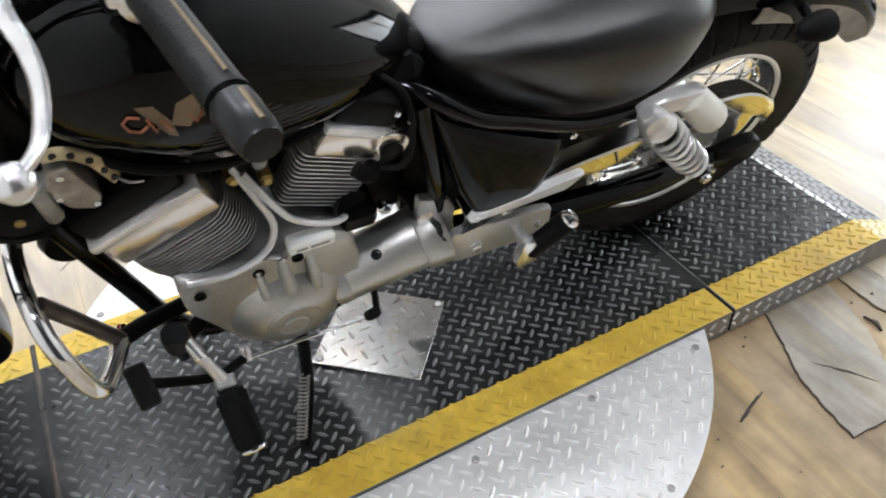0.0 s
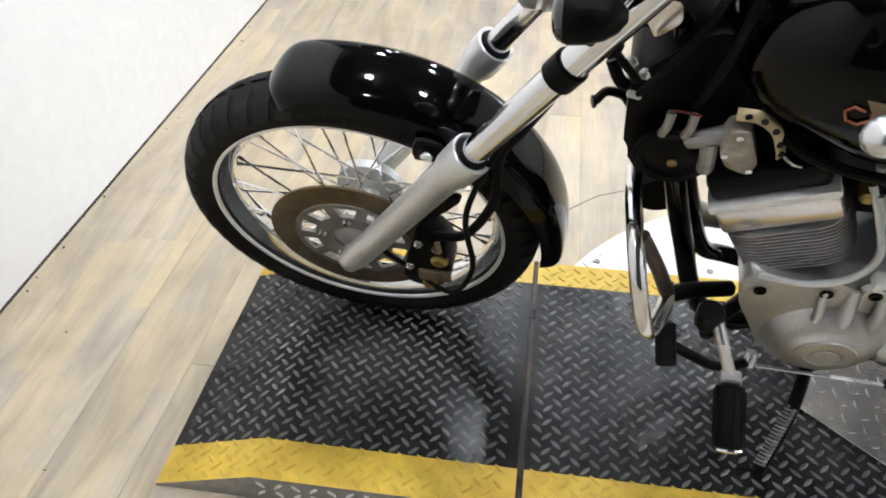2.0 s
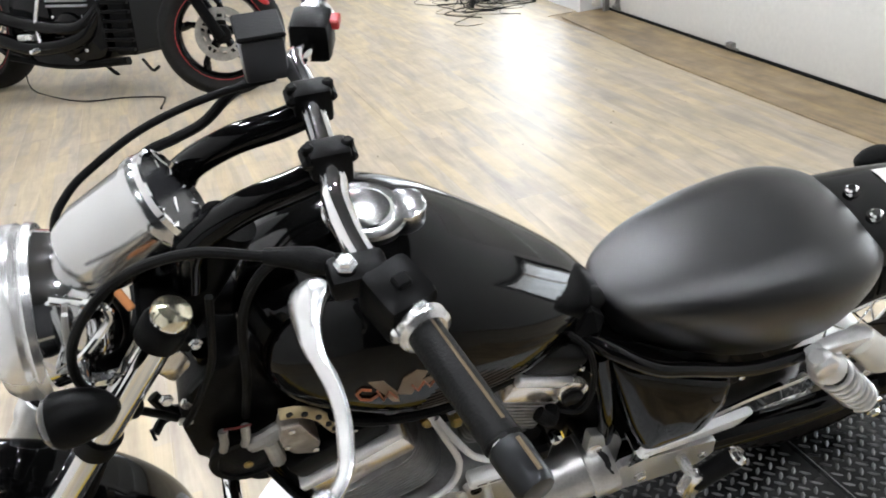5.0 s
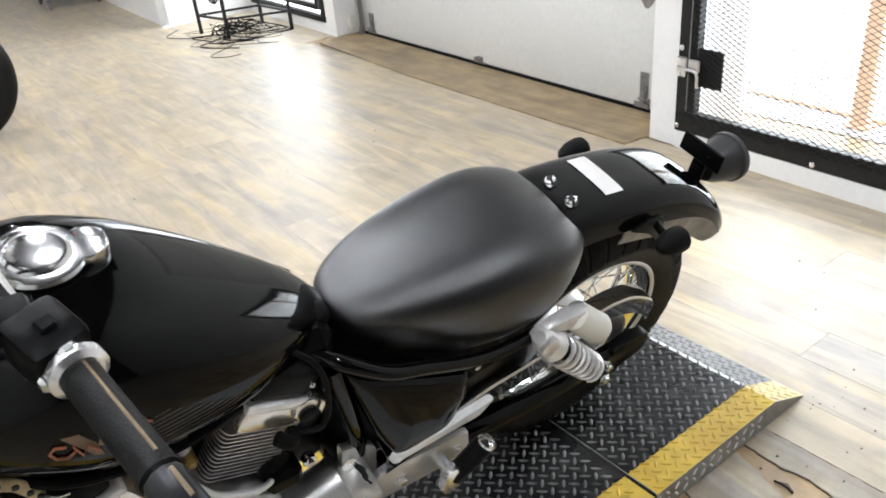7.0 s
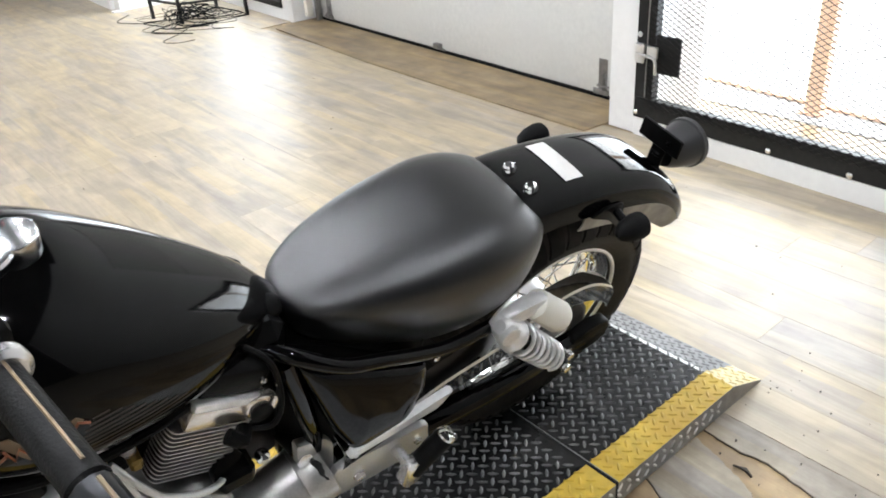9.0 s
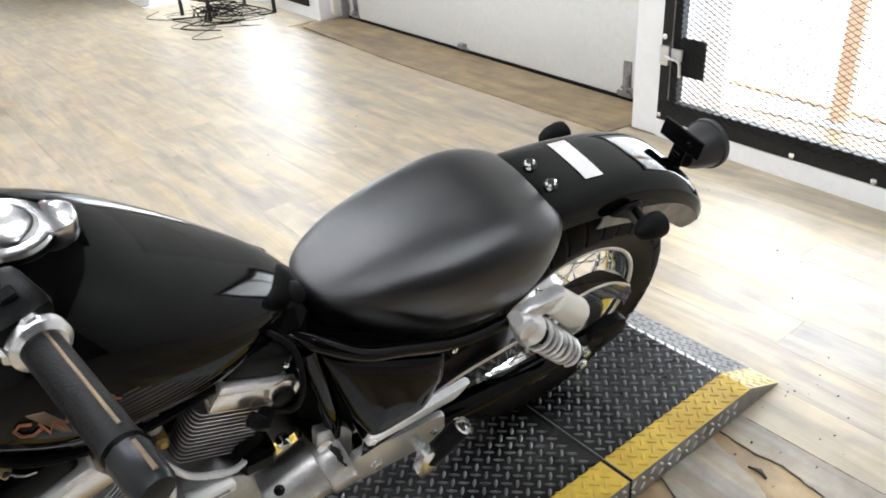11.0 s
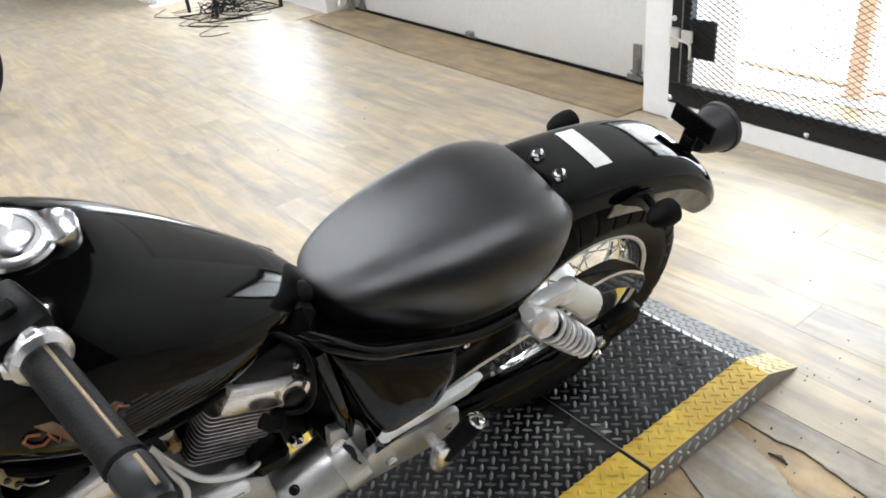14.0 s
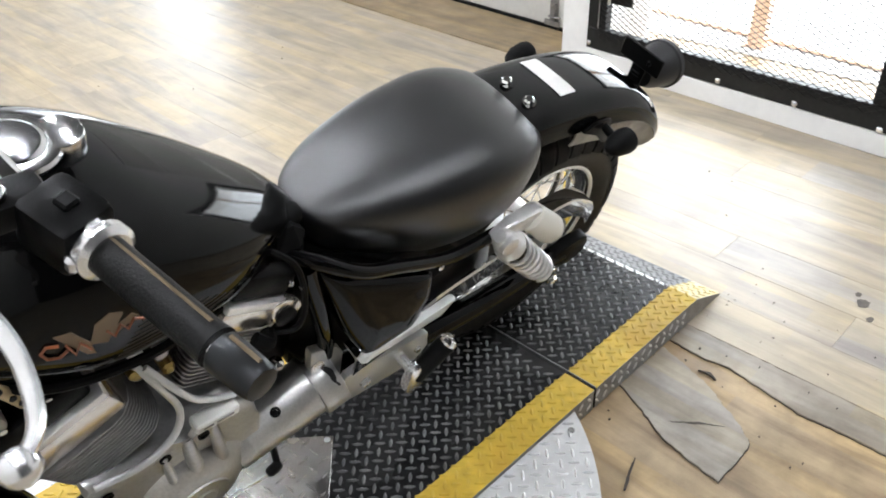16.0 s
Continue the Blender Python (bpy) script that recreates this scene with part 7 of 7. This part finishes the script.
# ---- alcove fittings ----
tb = thing("wall_board", "tan hardboard patch screwed to the alcove wall", "board")
bm = B()
box(bm, -2.32, -2.20, 3.382, 3.3895, 0.365, 0.475, 0.001)
part("board", bm, M_MASONITE, tb)
for x in (-2.305, -2.215):
    for z in (0.38, 0.46):
        bm = B()
        lathe(bm, (x, 3.382, z), (0, -1, 0), [(0, 0.004), (0.002, 0.003)], 8)
        part("screw", bm, M_STEEL, tb)
po = thing("power_adapter", "black plug-in power adapter with a red pilot light", "adapter")
bm = B()
prism(bm, rounded([(-2.506, 0.471), (-2.421, 0.469), (-2.434, 0.324), (-2.492, 0.318)], 2, 0.15), 3.335, 3.3895, 0.004)
part("body", bm, M_SATIN, po)
bm = B()
lathe(bm, (-2.44, 3.335, 0.375), (0, -1, 0), [(0, 0.005), (0.002, 0.004)], 8)
part("pilot_light", bm, glow("red_pilot", (1.0, 0.05, 0.05), 3.0), po, "small red pilot light")
ec = thing("extension_cord", "yellow-green extension cord hanging down the alcove wall", "cable")
bm = B()
tube(bm, [(-2.29, 3.375, 1.2), (-2.35, 3.37, 0.6), (-2.425, 3.32, 0.33), (-2.47, 3.34, 0.13), (-2.527, 3.30, 0.04), (-2.70, 3.12, 0.008)], 0.006, 8, 8)
part("cord", bm, M_CABLEGREEN, ec)
bm = B()
tube(bm, [(-2.475, 3.325, 0.42), (-2.43, 3.32, 0.375), (-2.36, 3.33, 0.37), (-2.30, 3.36, 0.45), (-2.265, 3.37, 0.62), (-2.25, 3.375, 1.1)], 0.006, 8, 8)
part("cord_branch", bm, M_CABLEGREEN, ec)
bm = B()
rod(bm, (-2.50, 3.33, 0.43), (-2.47, 3.318, 0.41), 0.014, 10, 0.003)
part("plug", bm, M_CABLEGREEN, ec)

# ---- cable rack before the glazed door ----
rack = thing("cable_rack", "black steel tube rack with coiled black cables", "rack")
P = [(1.394, 5.306), (1.33, 5.72), (1.865, 5.127), (1.84, 5.62)]
for x, y in P:
    bm = B()
    box(bm, x - 0.012, x + 0.012, y - 0.012, y + 0.012, 0.001, 1.25, 0.002)
    part("upright", bm, M_BLACKSTEEL, rack)
for a, b, z in ((0, 2, 0.15), (1, 3, 0.15), (0, 1, 0.15), (2, 3, 0.15), (0, 2, 1.2), (1, 3, 1.2), (0, 1, 1.2), (2, 3, 1.2), (0, 1, 0.55), (2, 3, 0.55)):
    bm = B()
    rod(bm, (*P[a], z), (*P[b], z), 0.012, 4)
    part("rail", bm, M_BLACKSTEEL, rack)
random.seed(11)
cb = thing("cable_tangle", "tangle of black cables spilling over the floor", "cables")
for k in range(18):
    bm = B()
    cx, cy = 1.50 + random.uniform(-0.1, 0.12), 5.42 + random.uniform(-0.12, 0.12)
    a0 = random.uniform(0, 6.28)
    pts = []
    for i in range(9):
        r = random.uniform(0.05, 0.20) if i < 7 else random.uniform(0.25, 0.5)
        pts.append((cx + r * math.cos(a0 + i * 0.9), cy + r * math.sin(a0 + i * 0.9), 0.006 + (0.10 * random.random() if i < 6 else 0.0)))
    pts = [(min(p[0], 1.86), p[1], p[2]) for p in pts]
    tube(bm, pts, random.choice((0.002, 0.003, 0.004)), 6, 5)
    part("cable", bm, M_RUBBER, cb)
for pts in ([(1.45, 5.2, 0.01), (1.25, 5.0, 0.005), (1.05, 4.85, 0.005), (1.10, 4.72, 0.005), (1.22, 4.70, 0.005)], [(1.40, 5.5, 0.01), (1.20, 5.6, 0.005), (1.08, 5.85, 0.005), (1.25, 6.05, 0.005)], [(1.60, 5.15, 0.01), (1.48, 4.95, 0.005), (1.58, 4.80, 0.005)]):
    bm = B()
    tube(bm, pts, 0.0028, 6, 6)
    part("cable", bm, M_RUBBER, cb)
coil = thing("cable_coil", "coil of black cable hung on the rack", "cable")
bm = B()
n = 90
sweep(bm, [(1.400 + 0.02 * math.sin(i * 0.9), 5.50 + (0.075 + 0.012 * math.sin(i * 1.7)) * math.cos(2 * math.pi * i / 15), 0.34 + (0.085 + 0.012 * math.cos(i * 1.3)) * math.sin(2 * math.pi * i / 15)) for i in range(n)], 0.004, 6)
part("coil", bm, M_RUBBER, coil)

# ---- dolly at the far wall ----
dl = thing("dolly", "black platform dolly on grey castors with an amber box", "dolly", pose(1.06, 8.78, 0, 0, 0, -3))
bm = B()
box(bm, -0.34, 0.30, -0.30, 0.40, 0.14, 0.24, 0.01)
part("deck", bm, M_SATIN, dl)
bm = B()
box(bm, -0.22, 0.02, -0.26, 0.10, 0.241, 0.55, 0.02)
part("box", bm, mat("amber_plastic", (0.50, 0.30, 0.08), 0.4, vary=0.15), dl, "amber plastic box")
for x in (-0.26, 0.24):
    for y in (-0.24, 0.32):
        cw = new("castor")
        cw.parent = dl
        bm = B()
        lathe(bm, (x - 0.016, y, 0.05), (1, 0, 0), [(0, 0.042), (0.004, 0.049), (0.028, 0.049), (0.032, 0.042)], 20)
        part("wheel", bm, M_STEEL, cw)
        bm = B()
        box(bm, x - 0.024, x - 0.019, y - 0.02, y + 0.02, 0.04, 0.138, 0.002)
        box(bm, x + 0.019, x + 0.024, y - 0.02, y + 0.02, 0.04, 0.138, 0.002)
        box(bm, x - 0.024, x + 0.024, y - 0.025, y + 0.025, 0.129, 0.138, 0.002)
        part("fork", bm, M_ALLOY, cw)

# ---- floor boards, nearest first ----
PW, PL = 0.152, 1.22


def board(x0, x1, y0, y1, parent, name="plank"):
    bm = B()
    z = 0.0 + random.uniform(-0.0003, 0.0002)
    box(bm, x0 + 0.0003, x1 - 0.0003, y0 + 0.0003, y1 - 0.0003, -0.0055, z)
    return obj(name, bm, M_FLOOR, parent)


rest = B()
random.seed(5)
x = XL + 0.002
while x < 1.70:
    x1 = min(x + PW, 1.70)
    y = YN + random.uniform(-1.2, 0)
    while y < YF:
        y0, y1 = max(y, YN), min(y + PL, YF)
        y += PL
        if y1 - y0 < 0.05:
            continue
        # the damaged stretch beside the stand is left open
        if x1 > -0.42 and x < 0.30 and y0 < -0.03 and y1 > -0.85:
            if y1 > 0.004 and x > -0.5:
                y0 = max(y0, 0.004)
                if y1 - y0 < 0.02:
                    continue
            elif y1 > -0.85 and y0 < -0.85:
                y1 = -0.85
            else:
                continue
        if -0.9 < y0 < 9.0 and not (y0 > 6 and x < -1.0):
            board(x, x1, y0, y1, floor)
        else:
            box(rest, x + 0.0007, x1 - 0.0007, y0 + 0.0007, y1 - 0.0007, -0.0055, 0.0)
    x = x1
ob = obj("far_planks", rest, M_FLOOR, floor)
ob["kind"] = "stuff"
y = 3.462
while y < YF:
    board(-2.598, XL, y, min(y + PL, YF), floor)
    y += PL
for x0 in (1.7005, 1.8525):
    bm = B()
    box(bm, x0, x0 + 0.1515, 4.60, 6.29, -0.0055, 0.0)
    obj("plank", bm, M_FLOOR, floor)
# torn remnants of laminate on the bare plywood, with edge shade as dark rims
M_TORNDARK = mat("dark_torn_edge", (0.060, 0.047, 0.036), 0.7, vary=0.4, scale=60)


def ragged(outline, step, amount):
    """The outline cut into short steps, each pushed a little off its line."""
    out = []
    for i, p in enumerate(outline):
        q = outline[(i + 1) % len(outline)]
        m = max(1, int(math.hypot(q[0] - p[0], q[1] - p[1]) / step))
        for k in range(m):
            t = k / m
            out.append((p[0] + (q[0] - p[0]) * t + random.uniform(-amount, amount), p[1] + (q[1] - p[1]) * t + random.uniform(-amount, amount)))
    return out


def grown(outline, by):
    """The outline moved outward."""
    n = len(outline)
    area2 = sum(outline[i][0] * outline[(i + 1) % n][1] - outline[(i + 1) % n][0] * outline[i][1] for i in range(n))
    sign = 1 if area2 > 0 else -1
    out = []
    for i in range(n):
        a, c = Vector(outline[i - 1]), Vector(outline[(i + 1) % n])
        d = (c - a).normalized()
        out.append((outline[i][0] + sign * d.y * by * random.uniform(0.5, 1.3), outline[i][1] - sign * d.x * by * random.uniform(0.5, 1.3)))
    return out


for o in ([(0.105, 0.0), (0.060, -0.100), (0.030, -0.155), (0.016, -0.235), (0.008, -0.292), (0.080, -0.296), (0.140, -0.294), (0.172, -0.257), (0.205, -0.200), (0.240, -0.140), (0.285, 0.0)],
          [(0.320, 0.0), (0.312, -0.092), (0.325, -0.150), (0.308, -0.240), (0.290, -0.338), (0.300, -0.420), (0.298, -0.506), (0.302, -0.85), (0.3975, -0.85), (0.3975, 0.0)],
          [(-0.41, -0.50), (-0.30, -0.52), (-0.22, -0.60), (-0.20, -0.84), (-0.41, -0.84)]):
    jag = ragged(o, 0.011, 0.0022)
    bm = B()
    prism(bm, jag, -0.0055, -0.0008, 0, axis="Z")
    torn = obj("torn_plank", bm, M_TORN, floor, "torn laminate remnant with ragged edges")
    # slightly larger dark copy below paints shade along the torn edge
    bm = B()
    prism(bm, grown(jag, 0.0017), -0.0059, -0.0035, 0, axis="Z")
    obj("shade_edge", bm, M_TORNDARK, torn, "dark rim drawn as shade along the torn edge")
for o in ([(-0.137, -0.168), (-0.10, -0.154), (-0.055, -0.141), (-0.054, -0.144), (-0.099, -0.159), (-0.134, -0.173)],
          [(0.268, -0.105), (0.278, -0.128), (0.268, -0.150), (0.264, -0.146), (0.272, -0.127)],
          [(0.08, -0.14), (0.12, -0.185), (0.148, -0.232), (0.1465, -0.233), (0.117, -0.188)]):
    bm = B()
    prism(bm, ragged(o, 0.009, 0.0016), -0.0058, -0.0002, 0, axis="Z")
    obj("splinter", bm, M_TORNDARK, floor, "dark splinter of torn laminate")
# crumbs and chips strewn over the floor
random.seed(23)
bm = B()
for k in range(190):
    if k < 110:
        x, y, r = random.uniform(-0.40, 0.75), random.uniform(-0.80, -0.01), random.uniform(0.0012, 0.0042)
    else:
        x, y, r = random.choice((random.uniform(XL + 0.01, XL + 0.05), random.uniform(-2.2, 1.4), random.uniform(-2.2, 1.4))), random.uniform(-0.3, 3.2), random.uniform(0.0015, 0.0045)
    if -1.84 < x < 0.57 and -0.005 < y < 0.62:
        continue
    if math.hypot(x + 0.61, y - 0.305) < 0.63:
        continue
    z = 0.0003 if not (-0.42 < x < 0.30 and -0.85 < y < 0) else -0.0056
    n = random.choice((4, 5, 6))
    a0 = random.uniform(0, 6.28)
    st = random.uniform(0.35, 1.0)
    ring = [(x + r * random.uniform(0.6, 1.2) * math.cos(a0 + 2 * math.pi * i / n), y + st * r * random.uniform(0.6, 1.2) * math.sin(a0 + 2 * math.pi * i / n)) for i in range(n)]
    prism(bm, ring, z, z + r * 0.5, 0, axis="Z")
ob = obj("crumbs", bm, mat("dark_crumbs", (0.06, 0.048, 0.036), 0.8, vary=0.5, scale=40), floor, "dark crumbs and chips on the floor")
ob["kind"] = "stuff"
# scuffs on the boards between stand and wall
for pts, r in (([(-1.150, 0.900, 0.0), (-1.104, 0.946, 0.0), (-1.075, 0.971, 0.0), (-1.039, 0.989, 0.0), (-1.005, 1.006, 0.0)], 0.0014), ([(-1.003, 1.068, 0.0), (-1.002, 1.082, 0.0), (-0.996, 1.088, 0.0), (-0.975, 1.090, 0.0)], 0.0018), ([(-1.02, 0.64, 0.0), (-0.97, 0.70, 0.0), (-0.90, 0.74, 0.0)], 0.0016)):
    bm = B()
    sweep(bm, spline(pts, 5), r, 6)
    obj("scuff", bm, mat("scuff_grey", (0.16, 0.14, 0.115), 0.6, vary=0.3), floor, "thin curved scuff in the laminate")
M_GREASE = mat("dried_grease", (0.10, 0.085, 0.07), 0.6, vary=0.4, scale=60)
# dark drips beside the ramp
for cx, cy, r in ((0.770, -0.285, 0.026), (0.715, -0.322, 0.015), (0.800, -0.262, 0.014)):
    bm = B()
    out = [(cx + r * random.uniform(0.6, 1.0) * math.cos(2 * math.pi * k / 14), cy + 0.7 * r * random.uniform(0.6, 1.0) * math.sin(2 * math.pi * k / 14)) for k in range(14)]
    prism(bm, out, 0.0002, 0.0010, 0, axis="Z")
    obj("grease_spot", bm, M_GREASE, floor, "dark dried grease spot")
